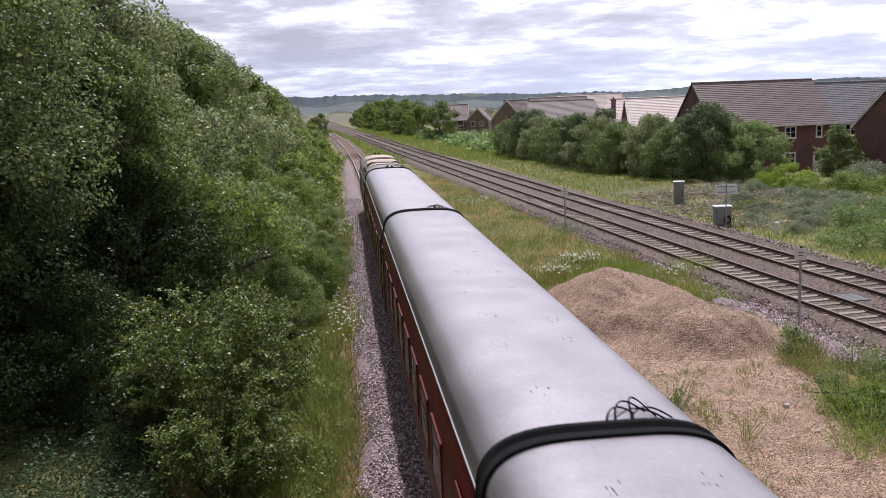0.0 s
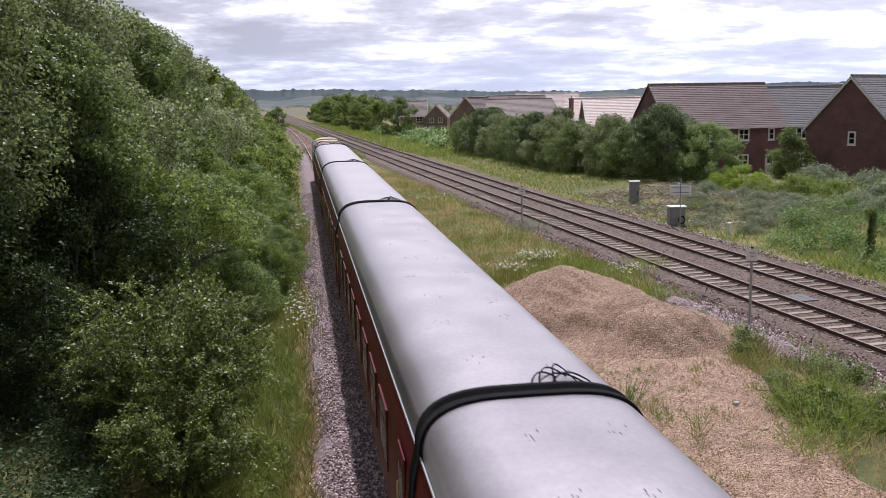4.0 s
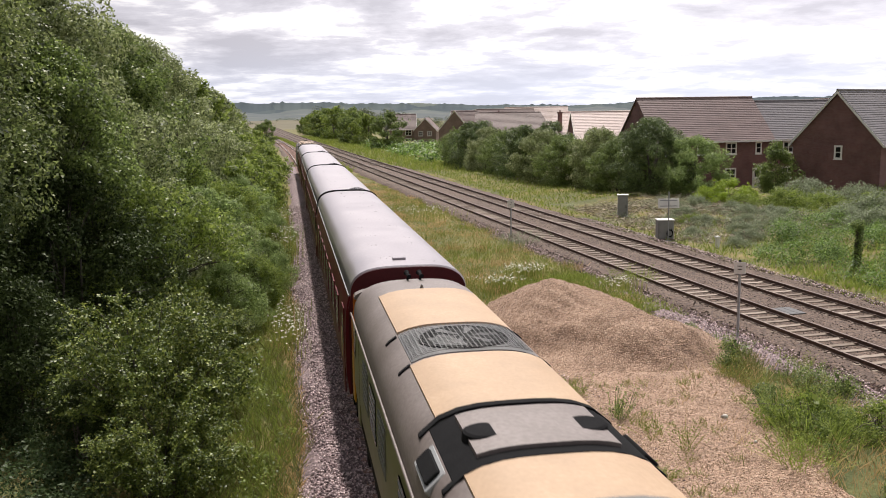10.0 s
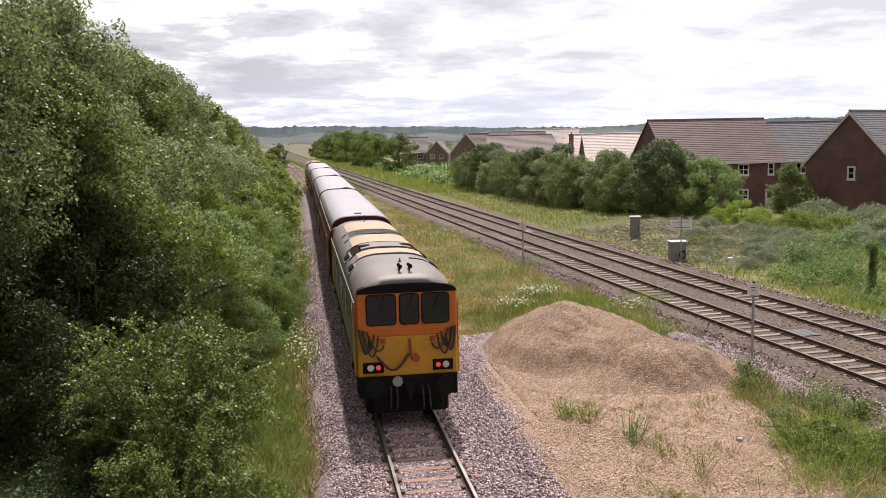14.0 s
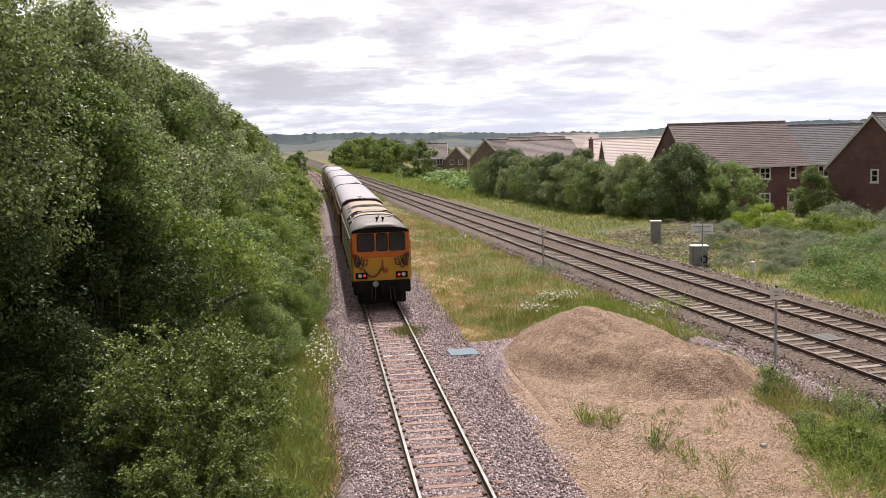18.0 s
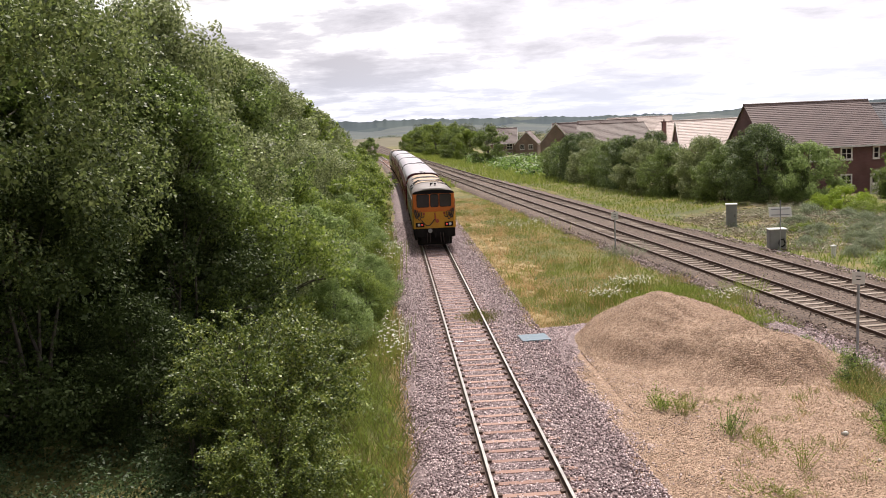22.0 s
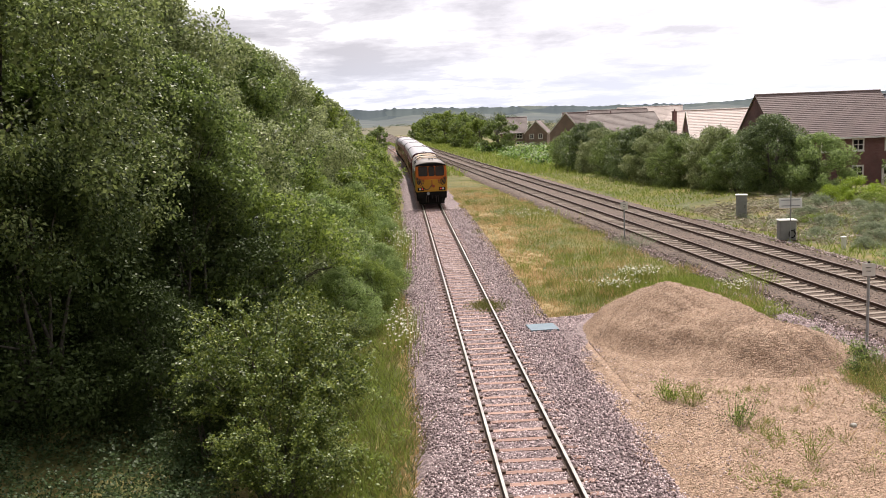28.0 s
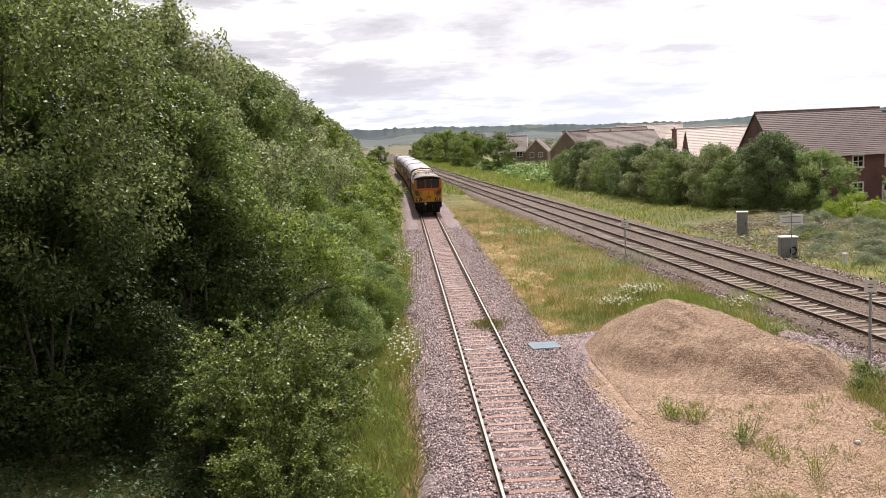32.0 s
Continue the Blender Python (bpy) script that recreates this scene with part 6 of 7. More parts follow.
row_b = put(tree("hedge_bush", "far bright green bush by the tracks", 7.4, 4.2, 0.0, 18000, 0.25, M_LEAF_BRIGHT, 45, 80, 4, "bush", G_ROW, 0.5), 19.5, 226)
for i in range(13):
    y = 238 + i * 13
    again((row_a, row_b)[i % 2], float(main_x(y)) + 11.0 + (i % 3) * 1.8, y, 1.0 + 0.1 * (i % 4), i * 67)
again(row_a, -5.2, 235, 0.78, 40)
put(tree("small_tree", "small dense dark green tree in front of the houses", 4.4, 1.75, 0.1, 15000, 0.125, M_LEAF, 51, 80, 1, "tree", shape=0.9), 41.2, 73.0)
lime = put(tree("lime_shrub", "bright lime-green shrub near the houses", 2.1, 1.9, -0.1, 9000, 0.12, M_LEAF_LIME, 52, 50, 4, "shrub", "lime-green shrubs", 0.3), 33.6, 66.6)
lime.scale = (0.85, 0.85, 0.85)
again(lime, 31.6, 66.2, 0.62, 80); again(lime, 35.4, 67.2, 0.55, 190)
bramble = put(tree("bramble_bush", "tangled grey-green bramble thicket", 1.7, 2.3, -0.2, 9000, 0.115, M_LEAF_GREY, 53, 70, 5, "bramble", "bramble thickets", 0.1), 40.0, 66.0)
bramble_b = put(tree("bramble_bush", "tangled green bramble and weed thicket", 1.5, 2.2, -0.2, 9000, 0.11, M_LEAF_BRIGHT, 54, 70, 5, "bramble", "bramble thickets", 0.1), 36.0, 62.0)
rb = random.Random(8)
for i in range(46):
    x, y = rb.uniform(31, 58), rb.uniform(46, 70)
    if x - 0.72 * (y - 40) < 11 or x > 0.86 * y or (x < 38 and y > 62):
        continue
    again(bramble if rb.random() < 0.6 else bramble_b, x, y, rb.uniform(0.6, 1.1), rb.uniform(0, 360))
for x, y, sc in ((24.5, 53, 0.34), (26.6, 56, 0.42), (28.6, 54.4, 0.4), (27.2, 60.4, 0.45), (30.4, 57.6, 0.5), (25.4, 58.6, 0.32), (26.9, 51.4, 0.45), (24.7, 47.8, 0.36), (26.3, 49.4, 0.4), (29.2, 51.6, 0.5), (31.4, 54.6, 0.55), (29.5, 64.0, 0.55), (30.5, 60.0, 0.5), (33, 63, 0.65), (32, 57, 0.5), (26.4, 57.6, 0.4)):
    again(bramble if int(x * 10) % 3 else bramble_b, x, y, sc, x * 31)
# cut brush lying round the cabinets
def brush(name, n, x0, x1, y0, y1, seed):
    g = np.random.default_rng(seed)
    x, y = g.uniform(x0, x1, n), g.uniform(y0, y1, n)
    ok = (x > main_x(y) + 5.4) & (ripple(x, y, 0.5, 2.0) > -0.55)
    x, y = x[ok], y[ok]; n = len(x)
    p = np.stack([x, y, ground_h(x, y) + np.abs(g.normal(scale=0.16, size=n)) * (1 + ripple(x, y, 0.4))], 1)
    d = g.normal(size=(n, 3)) * np.array([1, 1, 0.4]); d /= np.linalg.norm(d, axis=1, keepdims=True)
    w = np.cross(d, g.normal(size=(n, 3))); w /= np.linalg.norm(w, axis=1, keepdims=True)
    ln, wd = g.uniform(0.15, 0.65, n)[:, None], g.uniform(0.008, 0.028, n)[:, None]
    tagged(new(name, quads(name, np.stack([p - d * ln / 2 - w * wd, p - d * ln / 2 + w * wd, p + d * ln / 2 + w * wd * 0.4, p + d * ln / 2 - w * wd * 0.4], 1), M_TWIG)), "tangle of dead grey-brown cut brush", "brush", kind="stuff")


# ivy-grown post
iv = empty("ivy_post", pose(26.0, 38.7, on_ground(26.0, 38.7)))
s = Shape(); s.tube([(0, 0, -0.3), (0.03, 0.02, 2.0)], [0.09, 0.07], 8)
part("post", s.mesh("post", M_BARK), iv, "old wooden post")
part("ivy", leaf_cloud("ivy", [(0.02 * i, 0, 0.3 + 0.22 * i) for i in range(9)] + [(0, 0, 2.15)], [0.24 - 0.008 * i for i in range(9)] + [0.3], 2200, 0.1, M_LEAF, 61), iv, "dark ivy leaves")
tagged(iv, "old post overgrown with dark ivy", "post")


def blades(name, points, height, width, material, seed, label, spread=0.25, lean=0.8, category="grass"):
    """Grass as narrow bent blades rooted at the given points."""
    g = np.random.default_rng(seed)
    P = np.asarray(points, float); n = len(P)
    a = g.uniform(0, math.tau, n); hh = height * g.uniform(0.45, 1.25, n); w = width * g.uniform(0.6, 1.4, n)
    tip = P + np.stack([np.cos(a) * hh * lean * g.uniform(0.2, 1.4, n), np.sin(a) * hh * lean * g.uniform(0.2, 1.4, n), hh], 1)
    b = a + math.pi / 2 + g.normal(scale=0.6, size=n)
    side = np.stack([np.cos(b) * w, np.sin(b) * w, np.zeros(n)], 1)
    midp = P * 0.45 + tip * 0.55; midp[:, 2] = P[:, 2] + hh * 0.62
    q = np.stack([P - side * 0.6, P + side * 0.6, midp + side * 0.5, tip, midp - side * 0.5], 1)
    return tagged(new(name, quads(name, q, material, k=5)), label, category, kind="stuff")


def scatter(n, x0, x1, y0, y1, keep, seed, near=0.0):
    g = np.random.default_rng(seed)
    x = g.uniform(x0, x1, n)
    y = y0 + (y1 - y0) * g.uniform(0, 1, n) ** (1 + near)
    k = keep(x, y, g)
    x, y = x[k], y[k]
    return np.stack([x, y, ground_h(x, y) - 0.03], 1)


def mid_field(x, y, g):
    """Grass between the side track and the main tracks."""
    edge = 4.7 + 0.35 * ripple(x * 0, y, 0.7) + np.maximum(0, 33.5 - y) * 3.0
    ok = (x > edge) & (x < main_x(y) - 3.75 + 0.35 * ripple(x * 0 + 2, y, 0.9)) & (mound_h(x, y) < 0.1) & (apron_mask(x, y) < 0.35)
    return ok


def dryness(x, y):
    """1 where the field is parched along the ballast, 0 in the green."""
    return smoothstep(-0.7, 0.9, 6.9 + 0.03 * (y - 36) + 1.2 * ripple(x, y, 0.42, 2.0) - x) * smoothstep(-0.9, -0.3, ripple(x, y, 0.3, 6.0))


def parched_h(x, y):
    return ground_h(x, y) + 0.1 * (dryness(x, y) + 0.5 * ripple(x, y, 1.6, 1.0) + 0.6 * ripple(x, y, 4.1, 2.0) + 0.5 * ripple(x, y, 9.0, 3.0) - 0.98) - 0.2 * smoothstep(34.5, 33, y) - 0.2 * smoothstep(70, 95, y)


tagged(new("parched_patch", sheet("parched_patch", np.arange(4.3, 11, 0.12), np.arange(33, 92, 0.16), parched_h, M_DRYGROUND, lambda x, y: parched_h(x, y) > ground_h(x, y) - 0.06)), "parched straw-coloured patches in the grass", "dry grass", kind="structure")
blades("field_grass", scatter(130000, 4, 17, 28, 130, lambda x, y, g: mid_field(x, y, g) & (g.uniform(size=len(x)) > 0.8 * dryness(x, y)), 71, 0.9), 0.17, 0.014, M_BLADE, 71, "rough mixed green and straw grass between the tracks")
blades("field_grass_dry", scatter(80000, 4, 9.5, 33, 100, lambda x, y, g: mid_field(x, y, g) & (g.uniform(size=len(x)) < 0.04 + dryness(x, y)), 72, 0.6), 0.11, 0.022, M_BLADE_DRY, 72, "straw-coloured dry grass beside the ballast")
blades("field_straw", scatter(60000, 4.5, 16, 33, 95, lambda x, y, g: mid_field(x, y, g) & (ripple(x, y, 0.37, 11.0) + 0.5 * ripple(x, y, 1.3, 4.0) + g.normal(scale=0.3, size=len(x)) > 0.42), 172, 0.7), 0.22, 0.013, M_BLADE_DRY, 172, "patches of tall straw-coloured grass between the tracks")
blades("field_grass_fresh", scatter(60000, 4, 17, 30, 110, lambda x, y, g: mid_field(x, y, g) & (ripple(x, y, 0.5, 9.0) + 0.5 * ripple(x, y, 1.7) + g.normal(scale=0.25, size=len(x)) > 0.35) & (dryness(x, y) < 0.4), 171, 0.8), 0.2, 0.018, M_BLADE_FRESH, 171, "patches of fresh green grass between the tracks")
field_c = scatter(620, 4.6, 16.5, 33, 92, lambda x, y, g: mid_field(x, y, g) & (ripple(x, y, 0.6, 3.0) + g.normal(scale=0.5, size=len(x)) > 0.0), 181, 0.7)
for i, (stuff_m, tall, label) in enumerate(((M_BLADE_FRESH, 0.42, "green tufts of tall grass between the tracks"), (M_BLADE, 0.48, "mixed tufts of tall grass between the tracks"), (M_BLADE_DRY, 0.42, "seeding straw tufts between the tracks"))):
    g_t = np.random.default_rng(182 + i)
    c_t = np.repeat(field_c[i::3], 44, 0)
    blades("grass_tufts", c_t + np.stack([g_t.normal(scale=0.2, size=len(c_t)), g_t.normal(scale=0.2, size=len(c_t)), np.zeros(len(c_t))], 1), tall, 0.012, stuff_m, 190 + i, label, lean=0.55)
blades("mound_grass", scatter(14000, 9.0, 16.5, 30, 40, lambda x, y, g: mid_field(x, y, g) & (y > 33 - 0.3 * (x - 9)), 73), 0.32, 0.022, M_BLADE_FRESH, 73, "fresh green grass behind the gravel heap")
blades("bank_grass", scatter(16000, -2.9, 0.5, 10, 95, lambda x, y, g: x < 0.15 + 0.3 * ripple(x * 0, y, 0.8) - 0.006 * (y - 30), 74, 0.7), 0.42, 0.014, M_BLADE_BANK, 74, "tall mixed grass at the foot of the trees")
blades("bank_grass_fresh", scatter(34000, -2.9, 0.1, 10, 95, lambda x, y, g: x < -0.25 + 0.4 * ripple(x * 0, y, 0.7, 2.0) - 0.006 * (y - 30), 74, 0.7), 0.36, 0.012, M_BLADE_FRESH, 174, "lush green grass at the foot of the trees")
bank_at = scatter(420, -3.0, -0.2, 12, 62, lambda x, y, g: x < -0.55 + 0.45 * ripple(x * 0, y, 0.8, 1.0), 175, 0.5)
bank_at[:, 2] += 0.12
tagged(new("bank_weeds", leaf_cloud("bank_weeds", bank_at, np.random.default_rng(6).uniform(0.2, 0.45, len(bank_at)), 36000, 0.085, M_LEAF_BRIGHT, 176, up=0.8, aspect=0.5)), "low green weeds at the foot of the trees", "weeds", kind="stuff")
blades("bank_grass_dry", scatter(7500, -1.0, 0.5, 10, 40, lambda x, y, g: (x < 0.2 + 0.25 * ripple(x * 0, y, 0.8)) & (x > -0.4 + 0.4 * ripple(x, y, 0.6, 3.0)), 75, 0.5), 0.2, 0.018, M_BLADE_DRY, 75, "straw-coloured grass along the ballast edge")
patch_at = scatter(520, 9.5, 18, 9, 29, lambda x, y, g: (apron_mask(x, y) < 0.6) & (x < main_x(y) - 4.9) & (mound_h(x, y) < 0.05) & (ripple(x, y, 0.55, 4.0) + 0.6 * ripple(x, y, 1.5) > 0.05), 276)
patch_at[:, 2] += np.random.default_rng(7).uniform(0.05, 0.4, len(patch_at))
tagged(new("leafy_weeds", leaf_cloud("leafy_weeds", patch_at, np.random.default_rng(7).uniform(0.12, 0.34, len(patch_at)), 24000, 0.065, M_LEAF, 277, up=0.7, aspect=0.4)), "leafy green weeds at the edge of the gravel", "weeds", kind="stuff")
blades("right_grass", scatter(24000, 9.5, 19, 8, 29, lambda x, y, g: (apron_mask(x, y) < 0.55 + g.normal(scale=0.25, size=len(x))) & (x < main_x(y) - 5.3 + 0.3 * ripple(x, y, 1.2)) & (mound_h(x, y) < 0.05) & (ripple(x, y, 0.45, 4.0) + 0.7 * ripple(x, y, 1.6) + g.normal(scale=0.2, size=len(x)) > 0.15), 76), 0.4, 0.012, M_BLADE_BANK, 76, "lush green weeds and grass at the edge of the gravel")
blades("right_grass_dry", scatter(18000, 9.5, 19, 8, 29, lambda x, y, g: (apron_mask(x, y) < 0.8 + g.normal(scale=0.2, size=len(x))) & (x < main_x(y) - 5.0) & (mound_h(x, y) < 0.05) & (ripple(x, y, 1.1, 2.0) + g.normal(scale=0.25, size=len(x)) > -0.1), 77), 0.36, 0.009, M_BLADE_DRY, 77, "dry stalks at the edge of the gravel")
blades("verge_grass", scatter(60000, 14, 40, 26, 150, lambda x, y, g: (x > main_x(y) + 4.1 + 0.4 * ripple(x * 0, y, 0.6) - 0.4 * smoothstep(60, 90, y)) & (x < main_x(y) + 13) & ~((x > main_x(y) + 5.0) & (x < 36) & (y > 40) & (y < 74) & (ripple(x, y, 0.5, 2.0) + g.normal(scale=0.3, size=len(x)) > -0.6)), 78, 0.7), 0.26, 0.05, M_BLADE_FRESH, 78, "green verge grass beyond the main tracks")
meadow_at = scatter(1000, 22, 52, 26, 54, lambda x, y, g: (x > main_x(y) + 5.6 + 0.6 * ripple(x, y, 0.5)) & (x < 0.88 * y + 4) & (x > 0.8 * y - 12 + 1.2 * ripple(x, y, 0.4)) & (ripple(x, y, 0.8, 6.0) > -0.25), 79)
meadow_at[:, 2] += 0.1 + 0.8 * np.maximum(0, ripple(meadow_at[:, 0], meadow_at[:, 1], 0.8, 6.0))
tagged(new("meadow_weeds", leaf_cloud("meadow_weeds", meadow_at, np.random.default_rng(3).uniform(0.45, 1.0, len(meadow_at)), 120000, 0.13, M_LEAF_MEADOW, 79, up=0.9, aspect=0.35)), "tall lush green weeds beyond the main tracks", "weeds", kind="stuff")
blades("meadow_grass", scatter(6000, 21, 50, 26, 60, lambda x, y, g: (x > main_x(y) + 4.9 + 0.5 * ripple(x, y, 0.5)) & (x < 0.9 * y + 4) & ((x > 0.6 * y - 2) | (g.uniform(size=len(x)) < 0.6)), 79), 0.5, 0.035, M_BLADE_FRESH, 79, "tall lush green grass beyond the main tracks")
scrub_at = scatter(420, 14, 48, 140, 215, lambda x, y, g: (x > main_x(y) + 9) & (x < main_x(y) + 30), 81)
scrub_at[:, 2] += 0.3
tagged(new("low_scrub", leaf_cloud("low_scrub", scrub_at, np.random.default_rng(4).uniform(0.8, 2.0, len(scrub_at)), 12000, 0.5, M_LEAF_MEADOW, 81, up=0.9, aspect=0.6)), "low green scrub before the far houses", "scrub", kind="stuff")
blades("far_verge_grass", scatter(40000, -10, 34, 120, 330, lambda x, y, g: ((x > main_x(y) + 3.4) & (x < main_x(y) + 12)) | ((x > side_x(y) + 2.0) & (x < main_x(y) - 3.3)), 80), 0.6, 0.1, M_BLADE_FRESH, 80, "yellow-green verge grass far along the tracks")


def weed(x, y, h, n, seed, material, label="green weed clump on the gravel", spread=0.3, flowers=0):
    g = np.random.default_rng(seed)
    w = empty("weed", pose(x, y, max(on_ground(x, y), float(apron_h(x, y)))))
    a, r = g.uniform(0, math.tau, n), spread * np.sqrt(g.uniform(0, 1, n))
    base = np.stack([r * np.cos(a), r * np.sin(a), np.full(n, -0.03)], 1)
    hh = h * g.uniform(0.4, 1.1, n)
    tip = base * 1.7 + np.stack([g.normal(scale=0.3, size=n) * h, g.normal(scale=0.3, size=n) * h, hh], 1)
    b = g.uniform(0, math.tau, n); sd = np.stack([np.cos(b), np.sin(b), 0 * b], 1) * 0.009
    mid_ = (base + tip) / 2
    part("stem_tuft", quads("stem_tuft", np.stack([base - sd * .5, base + sd * .5, mid_ + sd, tip, mid_ - sd], 1), material, k=5), w, "upright green stems")
    part("leaf_tuft", leaf_cloud("leaf_tuft", tip * np.array([1.1, 1.1, 1.0]) * g.uniform(0.25, 1.0, n)[:, None], np.full(n, 0.06 + 0.08 * h), n * 10, 0.05, material, seed + 3), w, "narrow green leaves")
    tagged(w.children[0], kind="stuff"); tagged(w.children[1], kind="stuff")
    return tagged(w, label, "weed", "weeds on the gravel")


tuft = np.random.default_rng(12)
tuft_c = np.stack([tuft.uniform(7.0, 12.6, 46), tuft.uniform(15.5, 24.0, 46)], 1)
tuft_p = np.repeat(tuft_c, 34, 0) + tuft.normal(scale=0.13, size=(46 * 34, 2))
blades("gravel_tufts", np.stack([tuft_p[:, 0], tuft_p[:, 1], apron_h(tuft_p[:, 0], tuft_p[:, 1]) - 0.02], 1), 0.2, 0.007, M_BLADE, 178, "thin tufts of grass scattered over the gravel")
weed(6.75, 22.9, 0.6, 50, 91, M_LEAF_BRIGHT, "bright green weed clump on the gravel", 0.22)
weed(7.2, 22.5, 0.55, 40, 92, M_BLADE, spread=0.25)
weed(7.75, 20.7, 0.85, 40, 93, M_LEAF, "tall ragged weed on the gravel", 0.2)
weed(8.2, 19.6, 0.35, 30, 94, M_BLADE, spread=0.35)
weed(8.5, 18.4, 0.8, 22, 95, M_BLADE, "tall thin weed on the gravel", 0.13)
weed(13.2, 26.4, 0.7, 60, 96, M_LEAF, "dark green weed by the sign post", 0.5)
weed(12.4, 25.4, 0.55, 40, 97, M_BLADE, spread=0.4)
weed(11.5, 29.6, 0.3, 26, 98, M_LEAF_BRIGHT, spread=0.25)
weed(15.1, 38.4, 0.9, 120, 99, M_BLADE_FRESH, "dense green weed tuft in the grass", 0.75)
weed(13.0, 51.5, 1.0, 120, 100, M_LEAF_GREY, "pale grey-green weed below the sign", 1.0)
weed(12.0, 19.3, 1.05, 260, 104, M_LEAF_BRIGHT, "bright fluffy green weed clump", 0.85)
fluff = put(tree("weed_bush", "fluffy bright green weed bush at the edge of the gravel", 1.15, 0.85, -0.1, 9000, 0.05, M_LEAF_BRIGHT, 108, 40, 5, "weed bush", "weed bushes by the gravel", 0.3), 11.9, 19.4)
again(fluff, 13.3, 18.6, 0.9, 70)
dock = put(tree("weed_bush", "dark green leafy weed bush below the sign post", 0.8, 0.55, -0.1, 3600, 0.06, M_LEAF, 109, 26, 5, "weed bush", "weed bushes by the gravel", 0.4), 13.0, 25.3)
again(dock, 12.5, 24.4, 0.8, 70); again(dock, 14.2, 21.4, 1.0, 230)
for i, (wx, wy, wh) in enumerate(((12.9, 24.3, 0.8), (13.7, 23.2, 0.6), (12.4, 22.6, 0.55), (13.5, 21.9, 0.7), (12.0, 21.0, 0.5), (13.1, 20.2, 0.75), (11.2, 18.6, 0.6), (14.3, 22.9, 0.65), (12.2, 23.6, 0.6))):
    weed(wx, wy, wh, 55, 130 + i, (M_BLADE_BANK, M_LEAF, M_BLADE)[i % 3], ("straw-green weed clump by the gravel", "dark green weed clump by the gravel", "mixed grassy weed clump by the gravel")[i % 3], 0.35)
weed(7.2, 17.2, 0.25, 50, 106, M_BLADE, spread=0.5)
weed(10.6, 17.2, 0.6, 110, 107, M_BLADE_FRESH, "low green weed clump", 0.7)
weed(11.4, 18.3, 0.7, 120, 105, M_LEAF_BRIGHT, "lush green weed clump", 0.7)
weed(12.3, 18.5, 0.8, 110, 101, M_BLADE_FRESH, "lush green weed clump", 0.8)
weed(14.6, 24.6, 0.6, 60, 102, M_BLADE_FRESH, "lush green weed clump", 0.6)
track_weed = np.random.default_rng(5)
blades("track_grass", np.stack([np.clip(track_weed.normal(3.15, 0.36, 700), 1.9, 4.1), 35.2 + track_weed.normal(0, 0.55, 700), np.full(700, -0.2)], 1), 0.26, 0.012, M_BLADE_BANK, 103, "green tuft of grass growing between the rails")


def daisies(x, y, rx, ry, n, seed, h=0.55, label="patch of white daisies in the grass"):
    g = np.random.default_rng(seed)
    d = empty("daisy_patch", pose(x, y, on_ground(x, y)))
    px, py = g.normal(0, rx, n), g.normal(0, ry, n)
    pz = h * g.uniform(0.6, 1.1, n)
    c = np.stack([px, py, pz], 1)
    b = c.copy(); b[:, 2] = -0.05; b[:, :2] *= 0.95
    sd = np.stack([np.full(n, 0.008), np.zeros(n), np.zeros(n)], 1)
    tagged(part("stem_tuft", quads("stem_tuft", np.stack([b - sd, b + sd, c + sd, c - sd], 1), M_BLADE), d, "green stems"), kind="stuff")
    t1 = g.normal(size=(n, 3)) * np.array([1, 1, 0.35]); t1 /= np.linalg.norm(t1, axis=1, keepdims=True)
    up = np.array([0, -0.45, 0.9]) + g.normal(scale=0.3, size=(n, 3))
    t2 = np.cross(up, t1); t2 /= np.linalg.norm(t2, axis=1, keepdims=True)
    s_ = (0.034 * g.uniform(0.5, 1.4, n))[:, None]
    ring = [c + (t1 * math.cos(q) + t2 * math.sin(q)) * s_ for q in [math.tau * i / 6 for i in range(6)]]
    tagged(part("flower_tuft", quads("flower_tuft", np.stack(ring, 1), M_PETAL, k=6), d, "white flower heads"), kind="stuff")
    return tagged(d, label, "flowers", "patches of white flowers")


daisies(8.7, 37.8, 0.5, 0.35, 170, 111, 0.6); daisies(10.4, 40.0, 0.55, 0.4, 230, 119, 0.65); daisies(13.45, 36.2, 0.5, 0.5, 130, 112)
daisies(9.6, 66, 1.2, 1.6, 260, 113, 0.6); daisies(-0.15, 31.8, 0.32, 1.8, 240, 114, 0.7, "tall white wildflowers at the ballast edge")
daisies(-0.3, 53.0, 0.35, 2.2, 560, 115, 0.9, "tall white wildflowers at the ballast edge"); daisies(-0.55, 46.6, 0.4, 1.3, 300, 120, 1.9, "white blossom over the trackside shrubs"); daisies(-0.7, 64, 0.4, 2.0, 260, 116, 1.0, "tall white wildflowers at the ballast edge")
nettle_at = scatter(760, -16, -2.4, 12.0, 25, lambda x, y, g: x < -3.0 - 0.2 * (y - 14), 117)
nettle_at[:, 2] += 0.45
tagged(new("nettles", leaf_cloud("nettles", nettle_at, np.full(len(nettle_at), 0.42), 64000, 0.085, M_LEAF_NETTLE, 118, up=0.8, aspect=0.6)), "grey-green nettles under the trees", "nettles", kind="stuff")
brush("cut_brush", 15000, 20, 34, 49, 70, 31)
fern_at = scatter(260, 21, 36, 48, 70, lambda x, y, g: (x > main_x(y) + 6.0) & (ripple(x, y, 0.6, 5.0) > -0.1), 33)
tagged(new("brush_weeds", leaf_cloud("brush_weeds", fern_at, np.random.default_rng(8).uniform(0.3, 0.75, len(fern_at)), 22000, 0.1, M_LEAF_GREY, 34, up=0.8, aspect=0.5)), "grey-green weeds growing through the cut brush", "weeds", kind="stuff")
